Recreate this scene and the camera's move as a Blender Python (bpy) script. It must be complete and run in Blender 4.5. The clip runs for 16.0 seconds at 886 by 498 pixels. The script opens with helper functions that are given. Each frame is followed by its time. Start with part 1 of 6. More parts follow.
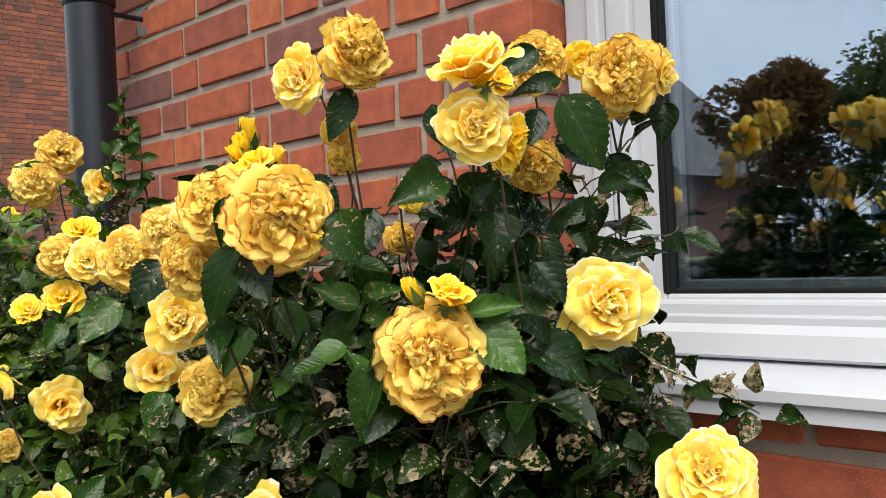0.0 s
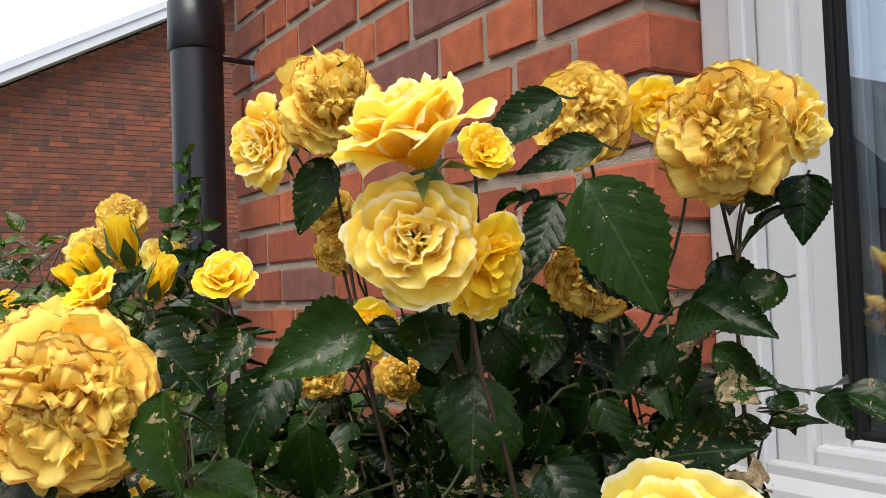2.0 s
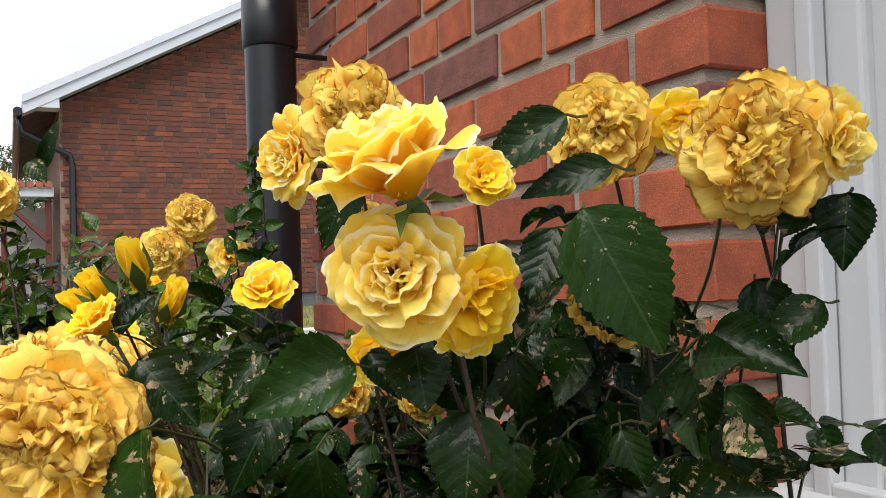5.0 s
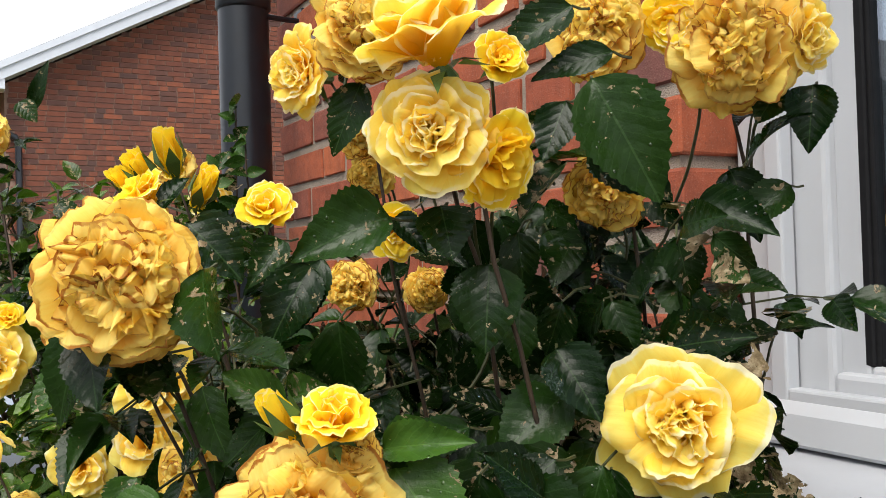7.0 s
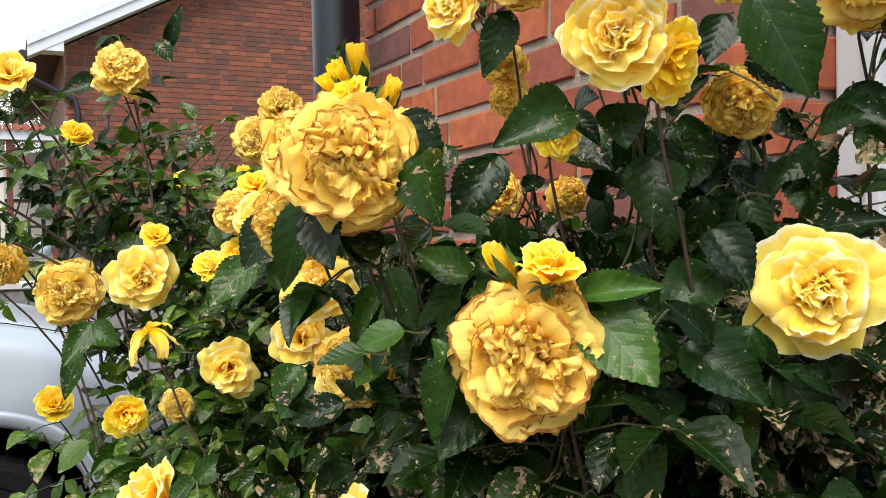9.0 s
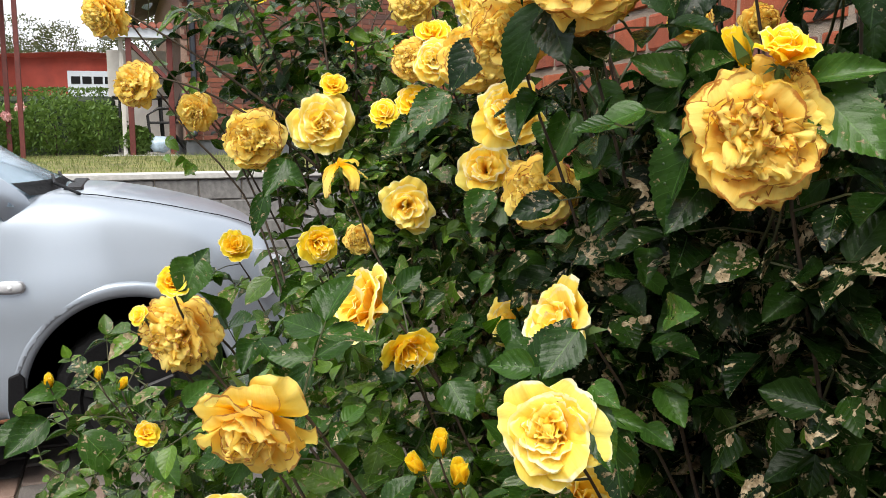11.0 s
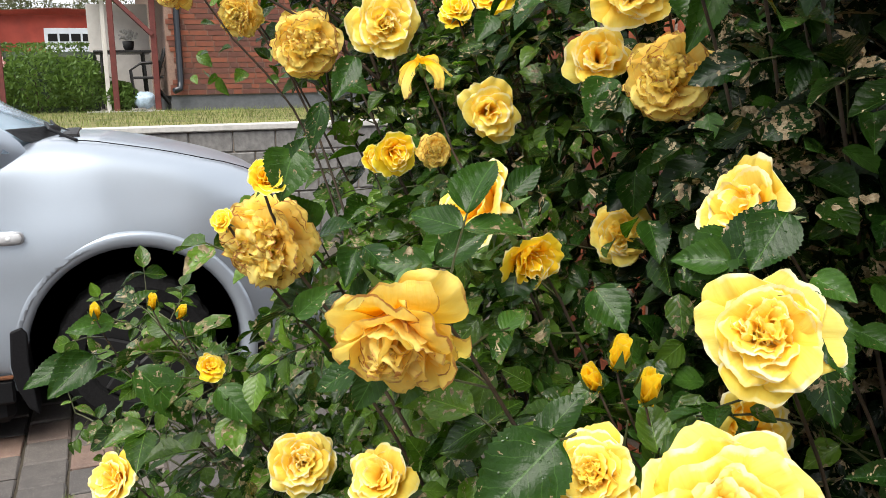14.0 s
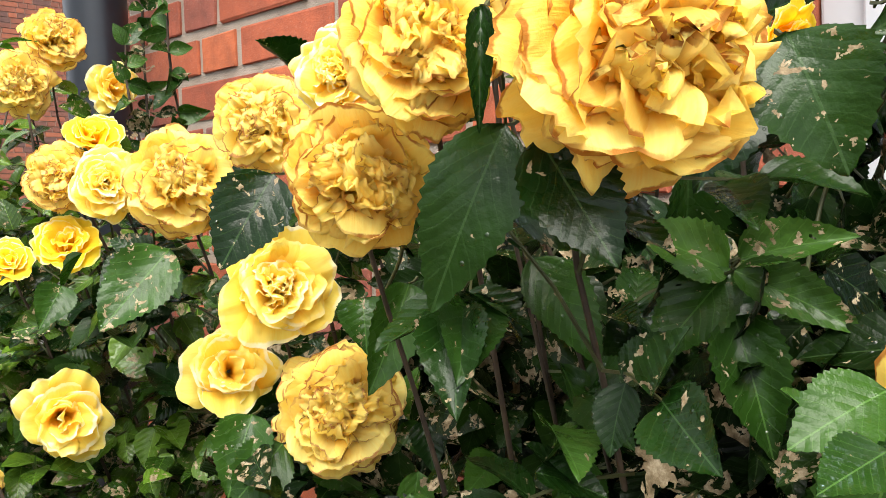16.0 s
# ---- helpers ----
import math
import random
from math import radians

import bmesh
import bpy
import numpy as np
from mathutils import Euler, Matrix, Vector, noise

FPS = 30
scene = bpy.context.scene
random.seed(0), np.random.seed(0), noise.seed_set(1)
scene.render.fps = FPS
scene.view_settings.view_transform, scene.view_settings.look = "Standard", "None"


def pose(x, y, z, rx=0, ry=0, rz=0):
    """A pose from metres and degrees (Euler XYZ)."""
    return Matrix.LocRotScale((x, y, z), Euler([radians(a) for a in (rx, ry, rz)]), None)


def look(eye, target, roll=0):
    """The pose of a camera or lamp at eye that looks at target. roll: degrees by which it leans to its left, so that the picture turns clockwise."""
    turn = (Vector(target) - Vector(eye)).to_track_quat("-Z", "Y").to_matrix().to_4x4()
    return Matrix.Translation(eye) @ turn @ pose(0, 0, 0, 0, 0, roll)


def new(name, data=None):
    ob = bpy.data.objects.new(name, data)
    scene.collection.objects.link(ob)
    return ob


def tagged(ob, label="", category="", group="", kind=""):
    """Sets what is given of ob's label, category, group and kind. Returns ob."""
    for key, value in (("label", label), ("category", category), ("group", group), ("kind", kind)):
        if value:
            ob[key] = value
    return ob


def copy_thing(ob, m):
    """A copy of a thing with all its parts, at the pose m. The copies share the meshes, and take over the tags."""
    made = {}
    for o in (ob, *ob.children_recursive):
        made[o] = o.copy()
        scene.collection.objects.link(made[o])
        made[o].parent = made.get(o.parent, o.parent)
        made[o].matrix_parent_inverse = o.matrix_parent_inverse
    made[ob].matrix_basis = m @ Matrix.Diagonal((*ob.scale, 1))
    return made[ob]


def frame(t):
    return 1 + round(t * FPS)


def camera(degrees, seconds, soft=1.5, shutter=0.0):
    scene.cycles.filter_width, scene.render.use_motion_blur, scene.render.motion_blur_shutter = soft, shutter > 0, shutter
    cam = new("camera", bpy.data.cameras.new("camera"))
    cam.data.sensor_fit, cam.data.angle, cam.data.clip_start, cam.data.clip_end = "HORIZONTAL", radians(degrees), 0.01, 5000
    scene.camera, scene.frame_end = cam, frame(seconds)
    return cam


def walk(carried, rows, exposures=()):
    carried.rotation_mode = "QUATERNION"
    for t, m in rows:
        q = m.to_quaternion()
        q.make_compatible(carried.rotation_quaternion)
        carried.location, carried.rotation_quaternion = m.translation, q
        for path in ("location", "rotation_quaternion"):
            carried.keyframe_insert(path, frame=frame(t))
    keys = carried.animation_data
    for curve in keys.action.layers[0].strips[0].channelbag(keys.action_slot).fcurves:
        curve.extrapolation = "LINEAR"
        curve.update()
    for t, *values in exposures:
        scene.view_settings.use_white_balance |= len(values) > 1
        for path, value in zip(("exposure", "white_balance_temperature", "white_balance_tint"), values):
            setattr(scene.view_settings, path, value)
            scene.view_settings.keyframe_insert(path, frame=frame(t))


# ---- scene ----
cam = camera(52.4, 16.0, 0.6)
METRES, FIRST, TURN = 1.5, (0.827, -1.038, 1.461), 44.5
ROWS = [
    (0.0, 0.0, 0.0, 0.0, 0.01, 0.23, 2.71),
    (0.5, 0.0185, 0.0749, 0.0116, 1.7, 1.48, 2.61),
    (1.0, 0.0515, 0.1506, 0.0294, 4.82, 2.5, 2.31),
    (1.5, 0.0798, 0.1986, 0.0413, 8.63, 2.82, 2.03),
    (2.0, 0.0993, 0.2357, 0.0553, 13.69, 2.58, 1.98),
    (2.5, 0.1197, 0.2548, 0.0681, 16.77, 2.55, 2.02),
    (3.0, 0.1292, 0.2642, 0.0787, 18.57, 2.42, 2.07),
    (3.5, 0.1312, 0.2641, 0.0845, 19.48, 2.19, 2.03),
    (6.0, 0.1202, 0.2492, 0.05, 19.63, 1.49, 1.69),
    (6.5, 0.1159, 0.234, 0.0377, 18.04, 1.26, 1.74),
    (7.0, 0.1154, 0.2155, 0.0252, 16.73, 1.02, 1.71),
    (7.5, 0.1134, 0.1931, 0.0112, 16.6, 0.81, 1.73),
    (8.0, 0.0975, 0.1676, 0.0035, 16.98, 0.28, 1.6),
    (8.5, 0.0852, 0.1505, -0.003, 17.8, -0.26, 1.29),
    (9.0, 0.0771, 0.1396, -0.0084, 19.4, -0.99, 1.05),
    (9.5, 0.0634, 0.1246, -0.0183, 21.32, -2.04, 0.92),
    (10.0, 0.0535, 0.1082, -0.0309, 23.22, -3.79, 0.66),
    (12.5, 0.0124, 0.0319, -0.0958, 28.15, -10.72, 0.98),
    (13.0, -0.0007, 0.029, -0.1075, 28.88, -11.59, 1.15),
    (13.5, -0.0231, 0.0483, -0.1139, 27.96, -11.27, 1.24),
    (14.0, -0.0696, 0.1089, -0.1021, 24.56, -9.7, 1.26),
    (14.5, -0.097, 0.1736, -0.0899, 20.59, -7.96, 1.39),
    (15.0, -0.1034, 0.2069, -0.0725, 15.08, -6.13, 1.48),
    (15.5, -0.1168, 0.2406, -0.0435, 6.86, -4.02, 1.64),
    (16.0, -0.1337, 0.2966, -0.0083, -0.65, -2.91, 1.92),
]
walk(cam, [(t, pose(*FIRST, 0, 0, TURN) @ pose(METRES * x, METRES * y, METRES * z, 90 + pitch, roll, yaw)) for t, x, y, z, yaw, pitch, roll in ROWS], [(0.0, 0.90), (3.5, 0.60), (6.0, 0.62), (7.5, 0.86), (8.5, 0.98), (9.5, 0.94), (13.0, 0.84), (14.5, 1.06), (15.0, 1.42), (15.5, 1.62), (16.0, 1.55)])

# ---- world and light ----
world = bpy.data.worlds.new("overcast_sky")
scene.world = world
world.use_nodes = True
wn, wl = world.node_tree.nodes, world.node_tree.links
wn.clear()
w_out, w_bg = wn.new("ShaderNodeOutputWorld"), wn.new("ShaderNodeBackground")
w_sky, w_map, w_noise = wn.new("ShaderNodeTexSky"), wn.new("ShaderNodeMapping"), wn.new("ShaderNodeTexNoise")
w_co, w_ramp, w_mix = wn.new("ShaderNodeTexCoord"), wn.new("ShaderNodeValToRGB"), wn.new("ShaderNodeMixRGB")
w_sky.sky_type, w_sky.sun_disc = "NISHITA", False
SUN_UP, SUN_ROUND = radians(58), radians(132)
w_sky.sun_elevation, w_sky.sun_rotation = SUN_UP, SUN_ROUND
w_map.inputs["Scale"].default_value = (1.0, 1.0, 3.2)
w_noise.inputs["Scale"].default_value, w_noise.inputs["Detail"].default_value = 2.6, 6.0
w_noise.inputs["Distortion"].default_value = 0.4
w_ramp.color_ramp.elements[0].position, w_ramp.color_ramp.elements[1].position = 0.30, 0.52
w_ramp.color_ramp.elements[0].color, w_ramp.color_ramp.elements[1].color = (0.80, 0.80, 0.80, 1), (1, 1, 1, 1)
w_mix.inputs["Color2"].default_value = (10.2, 10.5, 11.2, 1)
wl.new(w_co.outputs["Generated"], w_map.inputs["Vector"])
wl.new(w_map.outputs["Vector"], w_noise.inputs["Vector"])
wl.new(w_noise.outputs["Fac"], w_ramp.inputs["Fac"])
wl.new(w_ramp.outputs["Color"], w_mix.inputs["Fac"])
wl.new(w_sky.outputs["Color"], w_mix.inputs["Color1"])
wl.new(w_mix.outputs["Color"], w_bg.inputs["Color"])
w_bg.inputs["Strength"].default_value = 0.072
wl.new(w_bg.outputs["Background"], w_out.inputs["Surface"])

sun = new("sun", bpy.data.lights.new("sun", "SUN"))
sun.data.energy, sun.data.angle, sun.data.color = 3.5, radians(45), (1.0, 0.95, 0.87)
sun.matrix_world = look((0, 0, 20), (Vector((0, 0, 20)) - Vector((0.40, -0.36, 0.84))))


# ---- materials ----
class Mat:
    """A node material with a Principled surface and a few shorthands."""

    def __init__(self, name, rough=0.6, metal=0.0):
        self.m = bpy.data.materials.new(name)
        self.m.use_nodes = True
        self.t = self.m.node_tree
        self.p = self.t.nodes["Principled BSDF"]
        self.p.inputs["Roughness"].default_value = rough
        self.p.inputs["Metallic"].default_value = metal

    def n(self, kind, **given):
        node = self.t.nodes.new("ShaderNode" + kind)
        for key, value in given.items():
            node.inputs[key.replace("_", " ")].default_value = value
        return node

    def l(self, a, b):
        self.t.links.new(a, b)

    def coords(self, which="Object"):
        return self.n("TexCoord").outputs[which]

    def noise(self, scale, detail=4.0, rough=0.6, co=None, distortion=0.0):
        node = self.n("TexNoise", Scale=scale, Detail=detail, Roughness=rough, Distortion=distortion)
        self.l(co if co is not None else self.coords(), node.inputs["Vector"])
        return node.outputs["Fac"]

    def ramp(self, fac, *stops):
        node = self.n("ValToRGB")
        e = node.color_ramp.elements
        while len(e) < len(stops):
            e.new(0.5)
        for el, (pos, col) in zip(e, stops):
            el.position = pos
            el.color = (*col, 1) if len(col) == 3 else col
        self.l(fac, node.inputs["Fac"])
        return node.outputs["Color"]

    def mix(self, fac, a, b, blend="MIX"):
        node = self.n("MixRGB")
        node.blend_type = blend
        for value, slot in ((fac, "Fac"), (a, "Color1"), (b, "Color2")):
            if isinstance(value, (int, float)):
                node.inputs[slot].default_value = value
            elif isinstance(value, tuple):
                node.inputs[slot].default_value = (*value, 1)
            else:
                self.l(value, node.inputs[slot])
        return node.outputs["Color"]

    def math(self, op, a, b=0.0, c=0.0):
        node = self.n("Math")
        node.operation = op
        for value, slot in zip((a, b, c), node.inputs):
            if isinstance(value, (int, float)):
                slot.default_value = value
            else:
                self.l(value, slot)
        return node.outputs[0]

    def color(self, sock):
        if isinstance(sock, tuple):
            self.p.inputs["Base Color"].default_value = (*sock, 1)
        else:
            self.l(sock, self.p.inputs["Base Color"])
        return self

    def bump(self, height, strength=0.4, distance=0.002):
        node = self.n("Bump", Strength=strength, Distance=distance)
        self.l(height, node.inputs["Height"])
        self.l(node.outputs["Normal"], self.p.inputs["Normal"])
        return self

    def rough(self, sock):
        self.l(sock, self.p.inputs["Roughness"])
        return self

    def random(self, island=False):
        return self.n("NewGeometry").outputs["Random Per Island"] if island else self.n("ObjectInfo").outputs["Random"]


def brick_material(name):
    s = Mat(name, 0.85)
    co = s.n("NewGeometry").outputs["Position"]
    r = s.random()
    base = s.ramp(r, (0.0, (0.44, 0.115, 0.040)), (0.3, (0.36, 0.085, 0.034)),
                  (0.6, (0.29, 0.068, 0.032)), (0.86, (0.23, 0.066, 0.042)), (1.0, (0.15, 0.066, 0.06)))
    blotch = s.ramp(s.noise(28, 4, 0.6, co), (0.35, (0.72, 0.70, 0.70)), (0.65, (1.12, 1.08, 1.05)))
    base = s.mix(1.0, base, blotch, "MULTIPLY")
    sand = s.noise(620, 3, 0.6, co)
    base = s.mix(s.ramp(sand, (0.58, (0, 0, 0)), (0.72, (0.42, 0.42, 0.42))), base, (0.60, 0.36, 0.27))
    base = s.mix(s.ramp(s.noise(420, 2, 0.5, co), (0.30, (0.5, 0.5, 0.5)), (0.40, (0, 0, 0))), base, (0.10, 0.035, 0.025))
    s.color(base)
    s.bump(s.math("ADD", s.math("MULTIPLY", sand, 0.4), s.noise(130, 5, 0.7, co)), 0.55, 0.003)
    return s.m


def far_brick_material():
    """Brown-red bricks far off, each of its own shade, some nearly black."""
    s = Mat("distant_red_brick", 0.85)
    co = s.coords("Object")
    col = s.ramp(s.random(True), (0.0, (0.205, 0.060, 0.030)), (0.25, (0.150, 0.046, 0.026)), (0.6, (0.120, 0.038, 0.024)), (0.85, (0.095, 0.036, 0.026)), (1.0, (0.066, 0.032, 0.028)))
    col = s.mix(1.0, col, s.ramp(s.noise(9, 4, 0.6, co), (0.3, (0.8, 0.8, 0.8)), (0.7, (1.2, 1.15, 1.1))), "MULTIPLY")
    s.color(col).bump(s.noise(60, 4, 0.7, co), 0.4, 0.004)
    return s.m


def mortar_material():
    s = Mat("mortar", 0.95)
    co = s.n("NewGeometry").outputs["Position"]
    base = s.ramp(s.noise(14, 4, 0.6, co), (0.3, (0.235, 0.19, 0.15)), (0.7, (0.38, 0.315, 0.255)))
    base = s.mix(s.ramp(s.noise(600, 2, 0.5, co), (0.5, (0, 0, 0)), (0.75, (0.5, 0.5, 0.5))), base, (0.46, 0.40, 0.34))
    s.color(base)
    s.bump(s.math("ADD", s.noise(90, 4, 0.7, co), s.noise(500, 2, 0.6, co)), 0.8, 0.004)
    return s.m


def plain_material(name, color, rough=0.5, metal=0.0, grain=60.0, amount=0.12, bump=0.1, distance=0.001):
    s = Mat(name, rough, metal)
    n = s.noise(grain, 5, 0.6)
    lo = tuple(c * (1 - amount) for c in color)
    hi = tuple(min(1.0, c * (1 + amount)) for c in color)
    s.color(s.ramp(n, (0.3, lo), (0.7, hi)))
    s.rough(s.ramp(s.noise(grain * 0.3, 3), (0.3, (rough * 0.85,) * 3), (0.7, (min(1, rough * 1.15),) * 3)))
    if bump:
        s.bump(n, bump, distance)
    return s.m


def petal_material(name, base, tip, rim, rim_amount, brown):
    """Yellow petals: deeper at the base, paler to the tip, with a thin or a browned rim."""
    s = Mat(name, 0.70)
    uv = s.n("SeparateXYZ")
    s.l(s.coords("UV"), uv.inputs[0])
    v = uv.outputs["Y"]
    pos = s.n("NewGeometry").outputs["Position"]
    r = s.random()
    streak = s.n("Mapping", Scale=(26.0, 2.2, 1.0))
    s.l(s.coords("UV"), streak.inputs["Vector"])
    veins = s.noise(1.0, 3, 0.6, streak.outputs["Vector"], 0.5)
    blotch = s.math("MULTIPLY", s.math("SUBTRACT", s.noise(60, 3, 0.6, pos), 0.5), 0.55)
    each = s.math("MULTIPLY", s.math("SUBTRACT", r, 0.5), 0.45)
    col = s.ramp(s.math("ADD", s.math("ADD", v, blotch), each), (0.10, base), (0.55, tuple(0.5 * (p + q) for p, q in zip(base, tip))), (1.0, tip))
    col = s.mix(s.ramp(veins, (0.45, (0, 0, 0)), (0.75, (0.30, 0.30, 0.30))), col, base)
    # a thin withered line along the petal's edge, broken here and there
    edge = s.math("MAXIMUM", v, s.math("MULTIPLY", s.math("ABSOLUTE", s.math("SUBTRACT", uv.outputs["X"], 0.5)), 2.0))
    ragged = s.math("ADD", edge, s.math("MULTIPLY", s.math("SUBTRACT", s.noise(150, 4, 0.7, pos), 0.5), 0.10))
    broken = s.ramp(s.noise(45, 2, 0.5, pos), (0.40, (0.10, 0.10, 0.10)), (0.56, (1, 1, 1)))
    line = s.ramp(ragged, (1.0 - rim_amount, (0, 0, 0)), (1.0 - rim_amount * 0.6, (1, 1, 1)))
    col = s.mix(s.math("MULTIPLY", line, broken), col, rim)
    if brown:
        spots = s.ramp(s.math("MULTIPLY", s.noise(190, 4, 0.75, pos), s.math("ADD", s.math("MULTIPLY", s.math("POWER", v, 4.0), 0.55), 0.42)), (0.50, (0, 0, 0)), (0.57, (brown,) * 3))
        col = s.mix(spots, col, (0.52, 0.25, 0.06))
    s.color(col)
    s.p.inputs["Specular IOR Level"].default_value = 0.12
    s.bump(s.math("ADD", s.math("MULTIPLY", veins, 1.0 if brown else 0.5), s.noise(220, 3, 0.6, pos)), 0.40 if brown else 0.28, 0.0016 if brown else 0.0011)
    trans = s.n("BsdfTranslucent")
    s.l(s.mix(1.0, col, (1.0, 0.98, 0.66), "MULTIPLY"), trans.inputs["Color"])
    both = s.n("MixShader", Fac=0.52)
    s.l(s.p.outputs[0], both.inputs[1])
    s.l(trans.outputs[0], both.inputs[2])
    s.l(both.outputs[0], s.t.nodes["Material Output"].inputs["Surface"])
    return s.m


def leaf_material(name, dark, light, island=False, eaten=0.38, shine=0.16):
    """Glossy rose leaves with pale veins, eaten patches gone papery and holes right through."""
    s = Mat(name, 0.36)
    uv = s.n("SeparateXYZ")
    s.l(s.coords("UV"), uv.inputs[0])
    u, v = uv.outputs["X"], uv.outputs["Y"]
    side = s.math("ABSOLUTE", s.math("SUBTRACT", u, 0.5))
    pos = s.n("NewGeometry").outputs["Position"]
    r = s.random(island)
    bent = s.math("ADD", s.math("MULTIPLY", s.noise(45, 2, 0.5, pos), 0.16), v)
    herring = s.math("FRACT", s.math("MULTIPLY", s.math("SUBTRACT", bent, s.math("MULTIPLY", side, 0.75)), 6.0))
    rib = s.math("ABSOLUTE", s.math("SUBTRACT", herring, 0.5))
    vein = s.math("MAXIMUM", s.math("LESS_THAN", side, 0.012), s.math("MULTIPLY", s.math("GREATER_THAN", rib, 0.465), 0.45))
    col = s.ramp(r, (0.0, dark), (0.65, tuple((a + b) / 2 for a, b in zip(dark, light))), (1.0, light))
    col = s.mix(1.0, col, s.ramp(s.noise(70, 3, 0.6, pos), (0.3, (0.75, 0.78, 0.8)), (0.7, (1.2, 1.2, 1.15))), "MULTIPLY")
    col = s.mix(s.math("MULTIPLY", vein, 0.34), col, tuple(min(1, c * 2.2 + 0.02) for c in light))
    shift = s.n("CombineXYZ")
    s.l(s.math("MULTIPLY", r, 97.0), shift.inputs[0])
    s.l(s.math("MULTIPLY", r, 53.0), shift.inputs[2])
    moved = s.n("VectorMath")
    moved.operation = "ADD"
    s.l(pos, moved.inputs[0])
    s.l(shift.outputs[0], moved.inputs[1])
    patch = s.noise(130, 4, 0.62, moved.outputs[0], 0.4)
    # how badly this leaf was eaten
    badly = s.math("MULTIPLY", s.math("FRACT", s.math("MULTIPLY", r, 41.7)), eaten)
    papery = s.math("GREATER_THAN", s.math("ADD", patch, s.math("MULTIPLY", badly, 0.5)), 0.71)
    paper_col = s.ramp(s.noise(160, 4, 0.7, pos), (0.3, (0.07, 0.05, 0.026)), (0.5, (0.20, 0.15, 0.09)), (0.7, (0.42, 0.35, 0.24)))
    col = s.mix(s.math("MULTIPLY", papery, 0.95), col, paper_col)
    s.color(col)
    s.rough(s.math("ADD", s.math("MULTIPLY", papery, 0.4), s.ramp(s.noise(60, 2, 0.5, pos), (0.3, (0.20,) * 3), (0.7, (0.36,) * 3))))
    cells = s.n("TexVoronoi", Scale=210.0)
    s.l(moved.outputs[0], cells.inputs["Vector"])
    cell = s.n("SeparateXYZ")
    s.l(cells.outputs["Color"], cell.inputs[0])
    drop = s.math("MULTIPLY", s.math("MAXIMUM", s.math("SUBTRACT", 1.0, s.math("DIVIDE", cells.outputs["Distance"], 0.22)), 0.0), s.math("GREATER_THAN", cell.outputs["X"], 0.80))
    s.l(s.math("ADD", shine, s.math("MULTIPLY", s.math("GREATER_THAN", drop, 0.02), 0.45)), s.p.inputs["Specular IOR Level"])
    quilt = s.math("SUBTRACT", s.math("MULTIPLY", s.math("SINE", s.math("MULTIPLY", rib, 3.1)), -0.20), s.math("MULTIPLY", vein, 0.5))
    s.bump(s.math("ADD", s.math("ADD", quilt, s.math("MULTIPLY", s.math("SQRT", drop), 0.8)), s.math("MULTIPLY", s.noise(230, 3, 0.6, pos), 0.55)), 0.5, 0.0018)
    trans = s.n("BsdfTranslucent")
    s.l(s.mix(1.0, col, (1.1, 1.6, 0.5), "MULTIPLY"), trans.inputs["Color"])
    both = s.n("MixShader", Fac=0.2 if shine > 0.19 else 0.06 if shine < 0.1 else 0.12)
    s.l(s.p.outputs[0], both.inputs[1])
    s.l(trans.outputs[0], both.inputs[2])
    clear = s.n("BsdfTransparent")
    hole = s.math("GREATER_THAN", s.math("ADD", s.noise(75, 3, 0.6, moved.outputs[0], 0.3), s.math("MULTIPLY", badly, 0.42)), 0.80)
    last = s.n("MixShader")
    s.l(hole, last.inputs[0])
    s.l(both.outputs[0], last.inputs[1])
    s.l(clear.outputs[0], last.inputs[2])
    s.l(last.outputs[0], s.t.nodes["Material Output"].inputs["Surface"])
    return s.m


def glass_material(name, tint=(0.9, 0.95, 0.95), rough=0.0):
    s = Mat(name, rough)
    glossy, clear, weight, both = s.n("BsdfGlossy", Roughness=rough), s.n("BsdfTransparent"), s.n("LayerWeight"), s.n("MixShader")
    share = s.math("ADD", s.math("MULTIPLY", s.math("POWER", weight.outputs["Facing"], 3.0), 0.6), 0.28)
    clear.inputs["Color"].default_value = (*tint, 1)
    glossy.inputs["Color"].default_value = (0.66, 0.74, 0.86, 1)
    s.l(share, both.inputs[0])
    s.l(clear.outputs[0], both.inputs[1])
    s.l(glossy.outputs[0], both.inputs[2])
    s.l(both.outputs[0], s.t.nodes["Material Output"].inputs["Surface"])
    return s.m


BRICK, FAR_BRICK, MORTAR = brick_material("red_brick"), far_brick_material(), mortar_material()
FRESH = petal_material("fresh_yellow_petal", (0.98, 0.62, 0.006), (1.0, 0.87, 0.22), (1.0, 0.95, 0.66), 0.09, 0.0)
OLD = petal_material("faded_yellow_petal", (0.97, 0.54, 0.006), (1.0, 0.85, 0.26), (0.46, 0.20, 0.04), 0.055, 0.14)
DEEP = petal_material("deep_yellow_petal", (0.98, 0.60, 0.003), (1.0, 0.82, 0.06), (1.0, 0.92, 0.50), 0.06, 0.0)
PEACH = petal_material("pale_blown_petal", (0.97, 0.60, 0.010), (1.0, 0.87, 0.30), (0.52, 0.27, 0.09), 0.045, 0.08)
BUD = petal_material("bud_yellow_petal", (0.98, 0.68, 0.008), (0.98, 0.82, 0.06), (0.98, 0.88, 0.40), 0.03, 0.0)
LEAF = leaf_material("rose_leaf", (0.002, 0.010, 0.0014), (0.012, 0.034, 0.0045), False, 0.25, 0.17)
# the rose leaf again, its greens brightened for leaves that catch more light
LEAF_LIT = leaf_material("lit_rose_leaf", (0.007, 0.025, 0.003), (0.036, 0.086, 0.012), False, 0.24, 0.18)
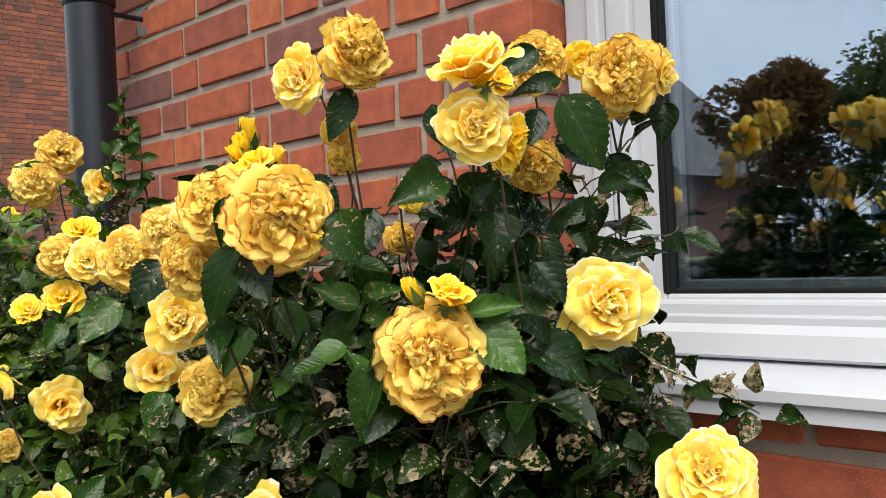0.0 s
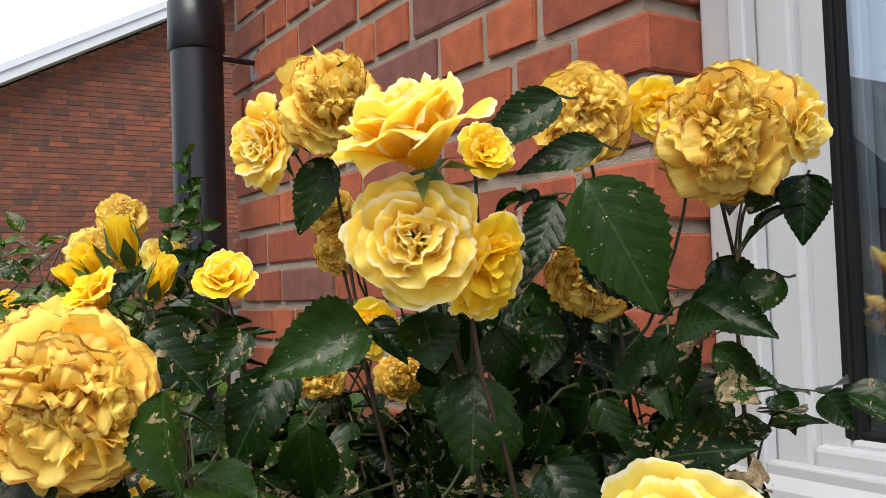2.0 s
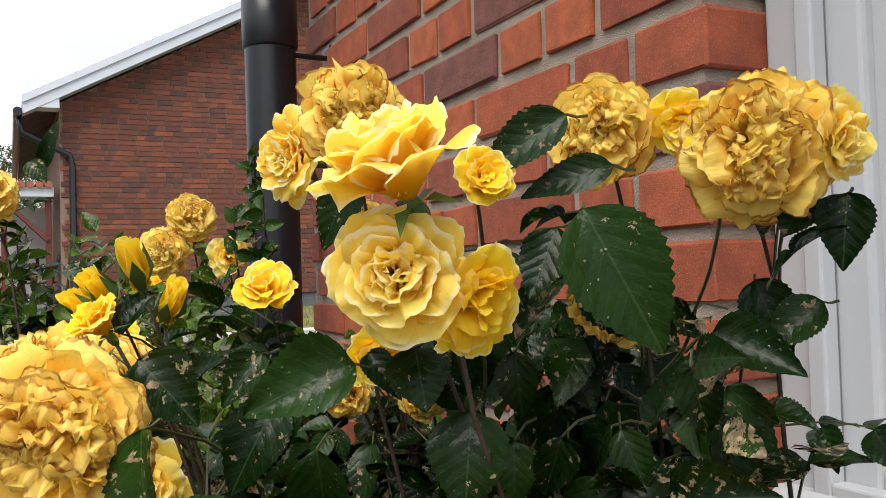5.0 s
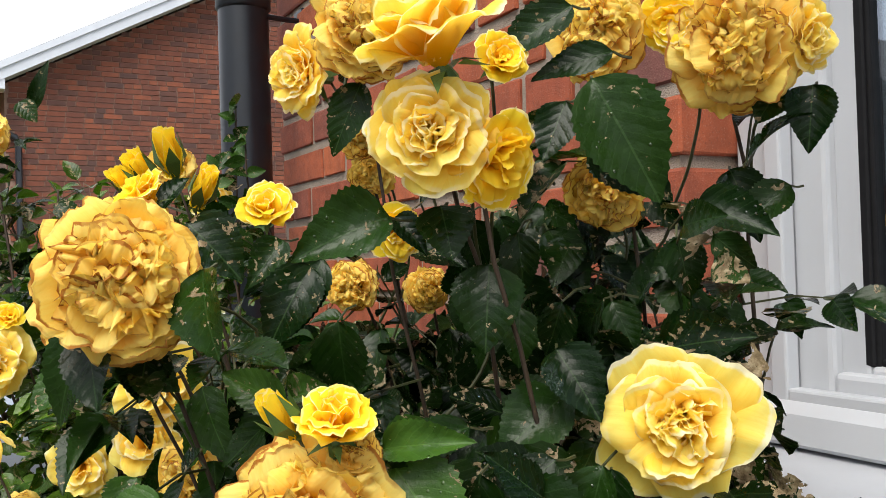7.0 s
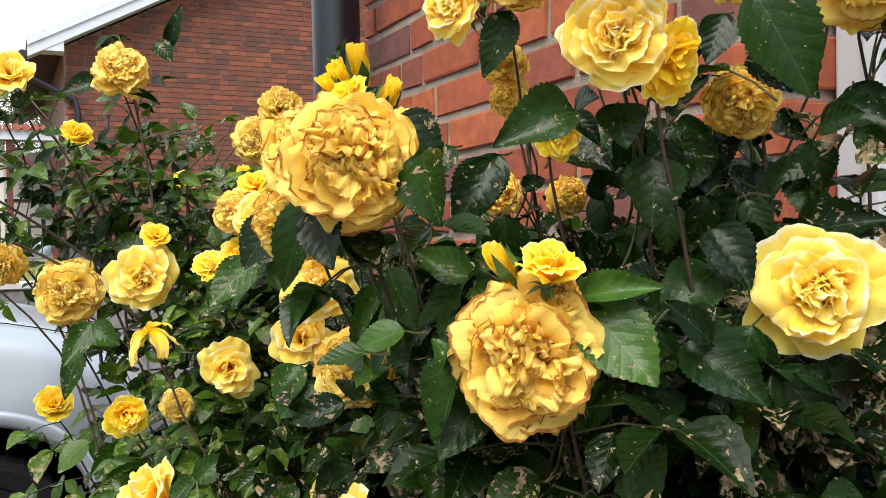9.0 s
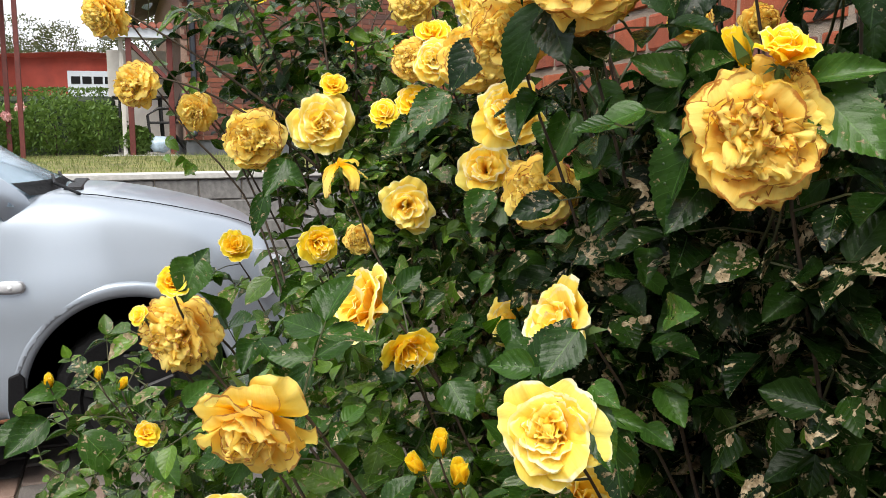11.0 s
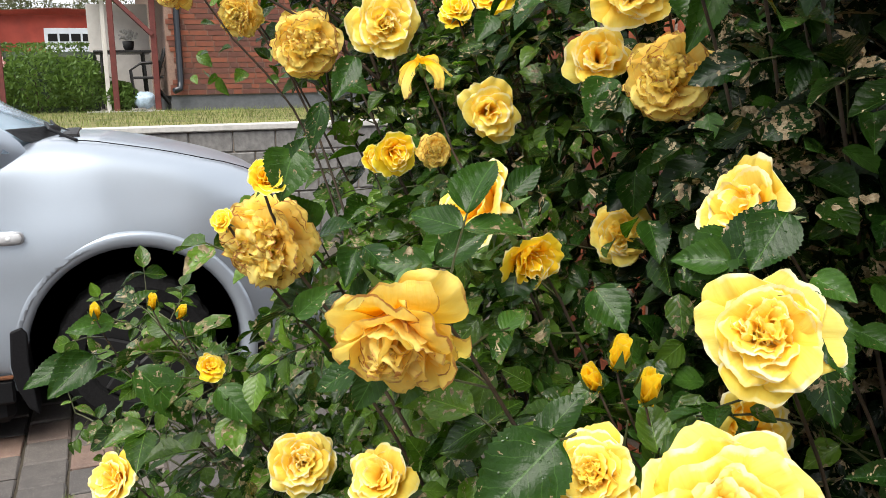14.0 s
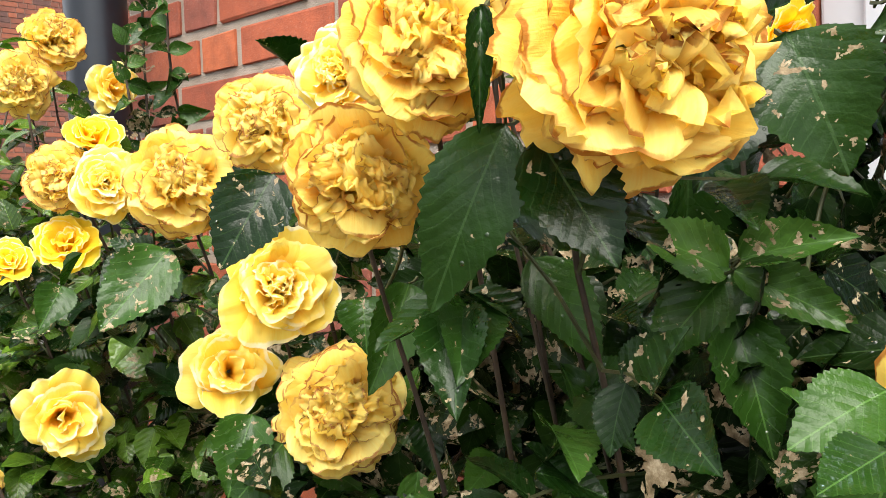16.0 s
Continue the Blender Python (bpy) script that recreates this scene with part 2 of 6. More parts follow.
# near-black greens: the shade inside the wall bush is put into this colour
LEAF_MASS_SHADED = leaf_material("shaded_rose_leaf_mass", (0.0012, 0.005, 0.0008), (0.011, 0.027, 0.0035), True, 0.42, 0.09)
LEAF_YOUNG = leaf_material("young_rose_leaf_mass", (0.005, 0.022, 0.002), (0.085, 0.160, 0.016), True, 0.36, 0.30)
LEAF_DRY = leaf_material("chewed_papery_leaf", (0.006, 0.018, 0.004), (0.020, 0.044, 0.009), False, 0.78, 0.1)
STEM = plain_material("rose_stem", (0.038, 0.044, 0.013), 0.55, grain=90, amount=0.4, bump=0.3)
CANE = plain_material("old_rose_cane", (0.036, 0.023, 0.013), 0.7, grain=70, amount=0.5, bump=0.4)
CALYX = plain_material("calyx_green", (0.055, 0.115, 0.025), 0.5, grain=120, amount=0.3, bump=0.2)
STAMEN = plain_material("stamen_amber", (0.80, 0.42, 0.04), 0.7, grain=300, amount=0.3)
UPVC = plain_material("white_window_plastic", (0.47, 0.485, 0.51), 0.32, grain=9, amount=0.03, bump=0.03)
SILL_METAL = plain_material("white_painted_metal", (0.46, 0.475, 0.505), 0.38, grain=14, amount=0.05, bump=0.05)
GASKET = plain_material("black_rubber", (0.012, 0.012, 0.013), 0.5, grain=60)
PIPE = plain_material("black_painted_steel", (0.006, 0.009, 0.014), 0.34, grain=40, amount=0.2, bump=0.05)
GASKET.node_tree.nodes["Principled BSDF"].inputs["Specular IOR Level"].default_value = 0.08
GLASS = glass_material("window_glass")
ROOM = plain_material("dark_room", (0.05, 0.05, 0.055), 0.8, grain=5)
SOIL = plain_material("dark_soil", (0.045, 0.036, 0.024), 0.95, grain=60, amount=0.5, bump=1.0, distance=0.01)
GROUND = plain_material("sandy_ground", (0.16, 0.135, 0.11), 0.95, grain=30, amount=0.35, bump=0.6, distance=0.006)


def paver_material(name, island):
    s = Mat(name, 0.85)
    co = s.n("NewGeometry").outputs["Position"]
    col = s.ramp(s.random(island), (0.0, (0.060, 0.055, 0.054)), (0.5, (0.088, 0.079, 0.074)), (0.82, (0.105, 0.088, 0.078)), (0.92, (0.15, 0.098, 0.078)), (1.0, (0.165, 0.105, 0.080)))
    col = s.mix(1.0, col, s.ramp(s.noise(17, 4, 0.65, co), (0.3, (0.72, 0.72, 0.73)), (0.7, (1.15, 1.13, 1.1))), "MULTIPLY")
    col = s.mix(s.ramp(s.noise(380, 2, 0.5, co), (0.55, (0, 0, 0)), (0.75, (0.35, 0.35, 0.35))), col, (0.42, 0.39, 0.36))
    s.color(col).bump(s.math("ADD", s.noise(150, 4, 0.7, co), s.noise(25, 3, 0.6, co)), 0.5, 0.003)
    return s.m


PAVER, MORE_PAVER = paver_material("concrete_paver", False), paver_material("outer_concrete_paver", True)
DARK_MORTAR = plain_material("brown_mortar", (0.21, 0.135, 0.105), 0.95, grain=40, amount=0.2, bump=0.3)


# ---- building blocks ----
def part(name, bm, material, parent=None, label="", smooth=False, m=None, data=None):
    """Links a bmesh as one mesh object under a thing or a part."""
    if data is None:
        data = bpy.data.meshes.new(name)
        bm.to_mesh(data)
        bm.free()
        if material is not None:
            data.materials.append(material)
        if smooth:
            data.polygons.foreach_set("use_smooth", [True] * len(data.polygons))
    ob = new(name, data)
    if parent is not None:
        ob.parent = parent
    if m is not None:
        ob.matrix_basis = m
    return tagged(ob, label)


def empty(name, place, label, category, group="", kind=""):
    ob = new(name)
    ob.empty_display_size = 0.05
    ob.matrix_basis = place if isinstance(place, Matrix) else Matrix.Translation(place)
    return tagged(ob, label, category, group, kind)


def box(bm, x0, x1, y0, y1, z0, z1, bevel=0.0, segments=1):
    made = bmesh.ops.create_cube(bm, size=1.0, matrix=Matrix.Translation(((x0 + x1) / 2, (y0 + y1) / 2, (z0 + z1) / 2)) @ Matrix.Diagonal((x1 - x0, y1 - y0, z1 - z0, 1)))
    if bevel:
        edges = {e for v in made["verts"] for e in v.link_edges}
        bmesh.ops.bevel(bm, geom=list(edges), offset=bevel, segments=segments, affect="EDGES", profile=0.5)
    return bm


def block(x0, x1, y0, y1, z0, z1, bevel=0.0, segments=1):
    return box(bmesh.new(), x0, x1, y0, y1, z0, z1, bevel, segments)


def tube(points, radii, sides=8, bm=None, caps=True):
    """A tapered tube along points."""
    bm = bm or bmesh.new()
    rings, points = [], [Vector(p) for p in points]
    side = None
    for i, p in enumerate(points):
        way = (points[min(i + 1, len(points) - 1)] - points[max(i - 1, 0)]).normalized()
        if side is None:
            side = way.orthogonal().normalized()
        side = (side - way * side.dot(way)).normalized()
        up = way.cross(side)
        r = radii[i] if isinstance(radii, (list, tuple)) else radii
        rings.append([bm.verts.new(p + r * (math.cos(a) * side + math.sin(a) * up)) for a in (2 * math.pi * k / sides for k in range(sides))])
    for a, b in zip(rings, rings[1:]):
        for k in range(sides):
            bm.faces.new((a[k], a[(k + 1) % sides], b[(k + 1) % sides], b[k]))
    if caps:
        bm.faces.new(rings[0][::-1])
        bm.faces.new(rings[-1])
    return bm


def bend(a, b, c, d, n):
    """n + 1 points of a cubic Bezier curve."""
    a, b, c, d = (Vector(p) for p in (a, b, c, d))
    return [(1 - t) ** 3 * a + 3 * (1 - t) ** 2 * t * b + 3 * (1 - t) * t * t * c + t**3 * d for t in (k / n for k in range(n + 1))]


def extrude_profile(profile, x0, x1, bm=None):
    """A closed profile of (y, z), drawn out along x."""
    bm = bm or bmesh.new()
    a = [bm.verts.new((x0, y, z)) for y, z in profile]
    b = [bm.verts.new((x1, y, z)) for y, z in profile]
    n = len(profile)
    for k in range(n):
        bm.faces.new((a[k], a[(k + 1) % n], b[(k + 1) % n], b[k]))
    bm.faces.new(a[::-1])
    bm.faces.new(b)
    bmesh.ops.recalc_face_normals(bm, faces=bm.faces[:])
    return bm


# ---- the ground and the house wall ----
CORNER, LEFT_END, COURSE, BRICK_H, FIRST_BED = 0.008, -1.30, 0.0787, 0.0622, 1.768 - 22 * 0.0787
SILL_UNDER = 1.249

ground_bm = bmesh.new()
for a, b, c, d in ((-8.0, 60, -60, 60), (-60, -8.0, -60, 60)):
    box(ground_bm, a, b, c, d, -0.5, -0.045)
ground = tagged(part("ground", ground_bm, GROUND), "sandy bed of earth under paving and lawn", "ground", kind="structure")
bed = bmesh.new()
bmesh.ops.create_grid(bed, x_segments=60, y_segments=34, size=0.5, matrix=Matrix.Translation((0.1, -0.40, 0.0)) @ Matrix.Diagonal((3.2, 0.86, 1, 1)))
for v in bed.verts:
    v.co.z = 0.015 + 0.03 * noise.noise(v.co * 9)
tagged(part("planting_bed", bed, SOIL, smooth=True), "dark crumbly soil bed along the brick wall", "flower bed", kind="structure")

wall_core = bmesh.new()
box(wall_core, LEFT_END + 0.008, CORNER - 0.008, 0.0065, 0.25, -0.05, 3.1)
box(wall_core, CORNER - 0.008, 3.2, 0.0065, 0.25, -0.05, 1.283)
box(wall_core, CORNER - 0.008, 3.2, 0.0065, 0.25, 2.55, 3.1)
box(wall_core, 1.45, 3.2, 0.0065, 0.25, 1.283, 2.55)
wall_front = tagged(part("wall_front", wall_core, MORTAR), "red brick house wall with grey recessed mortar joints", "wall", kind="structure")
side_wall = bmesh.new()
box(side_wall, LEFT_END + 0.008, LEFT_END + 0.25, 0.25, 6.0, -0.05, 3.1)
tagged(part("wall_side", side_wall, FAR_BRICK), "plain red brick side wall of the house", "wall", kind="structure")
# unseen overhang, added to keep sky light off the wall and window
eaves = bmesh.new()
box(eaves, LEFT_END - 0.3, 3.5, -0.50, 6.0, 3.1, 3.24)
tagged(part("roof_eaves", eaves, UPVC), "unseen white eaves added to shade the brick wall and window", "roof", kind="structure")
# walls coloured near black: the unlit room's darkness is in the colour
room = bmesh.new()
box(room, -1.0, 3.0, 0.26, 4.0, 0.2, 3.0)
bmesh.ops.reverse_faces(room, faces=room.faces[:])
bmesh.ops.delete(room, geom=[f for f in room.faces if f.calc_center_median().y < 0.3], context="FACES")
tagged(part("room_walls", room, ROOM), "room behind the window, its dimness put into the wall colour", "room", kind="structure")

# the window: outer frame, opening sash, bead, gasket, pane and the metal sill
W0, W1, WZ0, WZ1 = 0.010, 1.45, 1.309, 2.55
window = empty("window_1", (0.7, 0.1, WZ0), "white plastic window with black gasket and clear glass", "window", kind="structure")
win_in = Matrix.Translation((-0.7, -0.1, -WZ0))


def ring(x0, x1, z0, z1, wide, y0, y1, bevel):
    """Four mitred-looking bars round an opening."""
    bm = bmesh.new()
    box(bm, x0, x0 + wide, y0, y1, z0, z1, bevel, 2)
    box(bm, x1 - wide, x1, y0, y1, z0, z1, bevel, 2)
    box(bm, x0 + wide - 0.001, x1 - wide + 0.001, y0 + 0.0004, y1, z0, z0 + wide, bevel, 2)
    box(bm, x0 + wide - 0.001, x1 - wide + 0.001, y0 + 0.0004, y1, z1 - wide, z1, bevel, 2)
    return bm


part("window_frame", ring(W0, W1, WZ0 - 0.012, WZ1, 0.062, 0.080, 0.165, 0.004), UPVC, window, m=win_in)
part("window_frame_lip", ring(W0 + 0.045, W1 - 0.045, WZ0 + 0.030, WZ1 - 0.045, 0.022, 0.070, 0.09, 0.003), UPVC, window, m=win_in)
part("sash", ring(W0 + 0.060, W1 - 0.060, WZ0 + 0.024, WZ1 - 0.060, 0.046, 0.092, 0.16, 0.006), UPVC, window, m=win_in)
part("glazing_bead", ring(W0 + 0.102, W1 - 0.102, WZ0 + 0.042, WZ1 - 0.102, 0.036, 0.106, 0.15, 0.005), UPVC, window, m=win_in)
part("gasket", ring(W0 + 0.137, W1 - 0.137, WZ0 + 0.075, WZ1 - 0.137, 0.010, 0.110, 0.145, 0.003), GASKET, window, "black rubber gasket", m=win_in)
part("hinge_gasket", block(W0 + 0.131, W0 + 0.142, 0.106, 0.13, WZ0 + 0.077, WZ1 - 0.138, 0.002), GASKET, window, "broad black rubber gasket", m=win_in)
part("spacer_bar", ring(W0 + 0.147, W1 - 0.147, WZ0 + 0.084, WZ1 - 0.147, 0.012, 0.126, 0.14, 0.001), plain_material("spacer_aluminium", (0.45, 0.48, 0.52), 0.35, 0.9, 30), window, "grey metal spacer bar", m=win_in)
for depth in (0.118, 0.142):
    pane = part("pane", block(W0 + 0.146, W1 - 0.146, depth, depth + 0.004, WZ0 + 0.080, WZ1 - 0.146), GLASS, window, m=win_in)
    pane.visible_shadow = False
sill = empty("window_sill", (0.7, 0.0, SILL_UNDER), "white folded metal window sill", "window sill", kind="structure")
sill_in = Matrix.Translation((-0.7, 0, -SILL_UNDER))
profile = [(y, z - 0.013) for y, z in ((0.10, 1.318), (0.066, 1.318), (-0.036, 1.301), (-0.040, 1.297), (-0.040, 1.284), (-0.034, 1.280), (-0.034, 1.262), (-0.031, 1.262), (-0.030, 1.294), (0.10, 1.308))]
part("sill_plate", extrude_profile(profile, W0 + 0.002, W1 - 0.002), SILL_METAL, sill, m=sill_in)
rail = [(y, z - 0.013) for y, z in ((0.082, 1.318), (0.050, 1.320), (0.046, 1.324), (0.052, 1.352), (0.068, 1.362), (0.082, 1.362))]
part("weather_bar", extrude_profile(rail, W0 + 0.004, W1 - 0.004), UPVC, sill, m=sill_in)
# the downpipe
pipe = empty("downpipe", (-1.178, -0.117, 0), "black round metal downpipe standing off the brick wall", "downpipe")
part("pipe", tube([(0, 0, z) for z in (0.05, 1.0, 2.155, 2.156, 3.1)], 0.054, 28), PIPE, pipe, smooth=True)
part("socket", tube([(0, 0, z) for z in (2.06, 2.065, 2.165, 2.17)], [0.055, 0.059, 0.059, 0.055], 28), PIPE, pipe, smooth=True)
part("seam", block(-0.058, -0.036, -0.028, -0.008, 2.05, 2.18, 0.003), PIPE, pipe)
part("bracket", tube([(0.03, 0.03, 2.047), (0.02, 0.09, 2.047), (0.02, 0.150, 2.047)], 0.006, 8), PIPE, pipe)
part("wall_plate", block(-0.010, 0.042, 0.118, 0.128, 2.008, 2.072, 0.002), PIPE, pipe)

# ---- the drive: rows of pavers with open joints ----
drive = tagged(part("driveway", block(-8.0, 3.0, -9.0, 3.0, -0.044, -0.012), SOIL), "grey and red concrete paver drive with weedy joints", "driveway", kind="structure")

# ---- the neighbour's plot ----
HX, LAWN = -13.0, 1.17
BLOCK = plain_material("grey_concrete_block", (0.155, 0.15, 0.145), 0.9, grain=18, amount=0.3, bump=0.6, distance=0.006)
COPING = plain_material("pale_concrete", (0.42, 0.41, 0.39), 0.85, grain=25, amount=0.15, bump=0.3)
LAWN_MAT = plain_material("dry_lawn", (0.13, 0.125, 0.035), 0.95, grain=3.0, amount=0.5, bump=0.6, distance=0.02)
retaining = empty("retaining_wall", (-8.0, 0, 0), "grey split concrete block retaining wall with pale coping", "retaining wall", kind="structure")
part("wall_core", block(-0.25, -0.02, -12, 6, -0.05, 1.02), MORTAR, retaining)
part("coping", block(-0.28, 0.03, -12, 6, 1.022, 1.085, 0.01), COPING, retaining, "pale concrete coping")
lawn_bm = bmesh.new()
bmesh.ops.create_grid(lawn_bm, x_segments=30, y_segments=30, size=0.5, matrix=Matrix.Translation((-24, -4, 0)) @ Matrix.Diagonal((32.0, 60, 1, 1)))
for v in lawn_bm.verts:
    v.co.z = 1.07 + 0.10 * min(1, max(0, (-8.2 - v.co.x) / 4.5))
tagged(part("lawn", lawn_bm, LAWN_MAT), "dry yellowish mown lawn above the retaining wall", "lawn", kind="structure")
grass = bmesh.new()
rnd = random.Random(5)
for k in range(9000):
    x, y = -8.25 - 4.6 * rnd.random(), rnd.uniform(-4.5, 3.5)
    z, h, a = 1.07 + 0.10 * min(1, max(0, (-8.2 - x) / 4.5)), rnd.uniform(0.03, 0.07), rnd.uniform(0, 6.28)
    w = 0.004
    p = Vector((x, y, z))
    tip = p + Vector((rnd.gauss(0, 0.02), rnd.gauss(0, 0.02), h))
    side = Vector((math.cos(a) * w, math.sin(a) * w, 0))
    grass.faces.new([grass.verts.new(q) for q in (p - side, p + side, tip)])
GRASS = plain_material("grass_blades", (0.13, 0.16, 0.04), 0.8, grain=1.2, amount=0.5, bump=0)
tagged(part("grass", grass, GRASS), "short dry grass blades on the lawn", "grass", kind="stuff")

house = empty("neighbour_house", (HX, 0, LAWN), "red brick gable house with white bargeboard and grey plinth", "house")
hin = Matrix.Translation((-HX, 0, -LAWN))
EAVE, PITCH, WIDE, HC = 4.18, 0.53, 9.0, 0.03
gable = bmesh.new()
pts = [(HC, LAWN + 0.22), (HC, EAVE), (HC + WIDE / 2, EAVE + PITCH * WIDE / 2), (HC + WIDE, EAVE), (HC + WIDE, LAWN + 0.22)]
fa = [gable.verts.new((HX - 0.012, y, z)) for y, z in pts]
fb = [gable.verts.new((HX - 8, y, z)) for y, z in pts]
gable.faces.new(fa)
gable.faces.new(fb[::-1])
for k in range(5):
    gable.faces.new((fa[k], fb[k], fb[(k + 1) % 5], fa[(k + 1) % 5]))
bmesh.ops.recalc_face_normals(gable, faces=gable.faces[:])
part("wall", gable, DARK_MORTAR, house, m=hin)
part("plinth", block(HX - 8, HX - 0.03, HC + 0.03, HC + WIDE - 0.03, LAWN - 0.2, LAWN + 0.221), plain_material("dark_grey_plaster", (0.085, 0.09, 0.10), 0.9, grain=14, amount=0.2, bump=0.3), house, "dark grey plastered plinth", m=hin)
BOARD = plain_material("white_bargeboard", (0.50, 0.54, 0.61), 0.5, grain=6, amount=0.05, bump=0.05)
ROOF = plain_material("dark_roof_tile", (0.055, 0.05, 0.05), 0.8, grain=6, amount=0.3, bump=0.5, distance=0.02)


def rake(y0, y1, low, high, x0, x1):
    """A board along the roof slope, between two heights over the slope line."""
    bm = bmesh.new()
    z = lambda y: EAVE + PITCH * (WIDE / 2 - abs(y - HC - WIDE / 2))  # noqa: E731
    a = [bm.verts.new((x, y, z(y) + o)) for x in (x0, x1) for y, o in ((y0, low), (y1, low), (y1, high), (y0, high))]
    for q in ((0, 1, 2, 3), (7, 6, 5, 4), (0, 4, 5, 1), (1, 5, 6, 2), (2, 6, 7, 3), (3, 7, 4, 0)):
        bm.faces.new([a[k] for k in q])
    bmesh.ops.recalc_face_normals(bm, faces=bm.faces[:])
    return bm


MID = HC + WIDE / 2
for y0, y1 in ((HC - 0.47, MID), (HC + WIDE + 0.47, MID)):
    part("bargeboard", rake(y0, y1, 0.02, 0.20, HX + 0.28, HX + 0.31), BOARD, house, m=hin)
    part("bargeboard_cap", rake(y0, y1, 0.17, 0.265, HX + 0.285, HX + 0.335), BOARD, house, m=hin)
    part("soffit", rake(y0, y1, 0.03, 0.05, HX - 0.01, HX + 0.28), BOARD, house, m=hin)
    part("roof", rake(y0, y1, 0.05, 0.28, HX - 8.2, HX + 0.27), ROOF, house, m=hin)
part("box_end", block(HX - 0.01, HX + 0.30, HC - 0.47, HC - 0.004, EAVE - 0.13, EAVE + 0.015, 0.004), BOARD, house, m=hin)
part("gutter", tube([(HX + 0.33, HC - 0.53, EAVE - 0.20), (HX - 8, HC - 0.53, EAVE - 0.20)], 0.06, 12), PIPE, house, m=hin)
part("rain_pipe", tube([(HX + 0.1, HC - 0.52, EAVE - 0.24), (HX + 0.06, HC - 0.48, EAVE - 0.45), (HX + 0.06, HC + 0.13, EAVE - 0.75), (HX + 0.06, HC + 0.16, EAVE - 0.9), (HX + 0.06, HC + 0.16, LAWN + 0.42), (HX + 0.10, HC + 0.14, LAWN + 0.31), (HX + 0.16, HC + 0.06, LAWN + 0.28)], 0.045, 10), PIPE, house, "black rain pipe", smooth=True, m=hin)


# ---- the parked car ----
def paint_material():
    s = Mat("silver_car_paint", 0.30, 0.55)
    s.color(s.ramp(s.noise(1600, 2), (0.35, (0.30, 0.345, 0.40)), (0.65, (0.36, 0.405, 0.465))))
    s.rough(s.ramp(s.noise(7, 4), (0.3, (0.38,) * 3), (0.7, (0.46,) * 3)))
    s.p.inputs["Coat Weight"].default_value = 0.6
    s.p.inputs["Coat Roughness"].default_value = 0.10
    return s.m


PAINT = paint_material()
CAR_BLACK = plain_material("black_car_plastic", (0.008, 0.008, 0.009), 0.5, grain=200, amount=0.3, bump=0.2)
CAR_GLASS = glass_material("car_glass", (0.35, 0.42, 0.42))
TYRE = plain_material("tyre_rubber", (0.009, 0.009, 0.0095), 0.9, grain=120, amount=0.4, bump=0.4)
STEEL = plain_material("grey_steel_rim", (0.014, 0.014, 0.015), 0.5, 0.6, 40)
RUST = plain_material("rusty_steel", (0.10, 0.035, 0.012), 0.9, grain=160, amount=0.6, bump=0.6)
CHROME = plain_material("clear_lamp_plastic", (0.36, 0.37, 0.39), 0.15, 0.5, 30)
for dull in (CAR_BLACK, TYRE):
    dull.node_tree.nodes["Principled BSDF"].inputs["Specular IOR Level"].default_value = 0.12
car = empty("parked_car", (-3.87, -2.0, 0), "silver family car with black trim and a rusty sill", "car")
cin = Matrix.Translation((3.87, 2.0, 0))
HALF = 0.87


def hood(y):
    """Height of the body's top edge along the car."""
    return float(np.interp(y, [-4.3, -3.9, -1.44, -1.30, -1.15, -1.0, -0.75, -0.45, -0.32, -0.22, -0.16], [1.0, 1.08, 1.095, 1.172, 1.18, 1.165, 1.12, 1.045, 0.985, 0.88, 0.68]))


def waist(y):
    """How far the side draws in towards the ends."""
    return float(np.interp(y, [-4.3, -4.1, -3.6, -1.0, -0.6, -0.38, -0.25, -0.16], [0.16, 0.06, 0.0, 0.0, 0.03, 0.11, 0.22, 0.38]))


body_bm = bmesh.new()
stations = [-4.3, -4.2, -4.0, -3.6, -3.0, -2.6, -2.2, -1.9, -1.6, -1.4, -1.25, -1.12, -1.0, -0.88, -0.75, -0.62, -0.5, -0.4, -0.32, -0.26, -0.2, -0.16]
rows_ = []
for y in stations:
    top, w = hood(y), HALF - waist(y)
    lift = 0.03 * min(1.0, max(0.0, (y + 1.15) / 0.2))
    half = [(w - 0.06, 0.24), (w - 0.015, 0.30), (w, 0.40), (w + 0.004, 0.50), (w, 0.60), (w + 0.006, 0.72), (w - 0.004, 0.82), (w - 0.03, 0.91 * min(1, top / 1.02)),
            (w - 0.075, top - 0.085), (w - 0.13, top - 0.035), (w - 0.20, top - 0.006), (w - 0.42, top + lift * 0.7), (0.0, top + lift)]
    door = min(1.0, max(0.0, (-1.27 - y) / 0.15))   # beside the doors the side stands up to the windows
    for k, (x, z) in ((7, (w - 0.012, 0.92)), (8, (w - 0.022, 1.01)), (9, (w - 0.034, 1.068)), (10, (w - 0.085, 1.09))):
        half[k] = (half[k][0] + (x - half[k][0]) * door, half[k][1] + (z - half[k][1]) * door)
    half = [(x, min(z, top + 0.03)) for x, z in half]
    ring_ = [(x, z) for x, z in half] + [(-x, z) for x, z in half[-2::-1]]
    rows_.append([body_bm.verts.new((-3.87 + x, y, z)) for x, z in ring_])
for a, b in zip(rows_, rows_[1:]):
    for k in range(len(a) - 1):
        body_bm.faces.new((a[k], a[k + 1], b[k + 1], b[k]))
    body_bm.faces.new((a[-1], a[0], b[0], b[-1]))
body_bm.faces.new(rows_[0])
body_bm.faces.new(rows_[-1][::-1])
bmesh.ops.recalc_face_normals(body_bm, faces=body_bm.faces[:])
AXLES = (-0.905, -3.45)


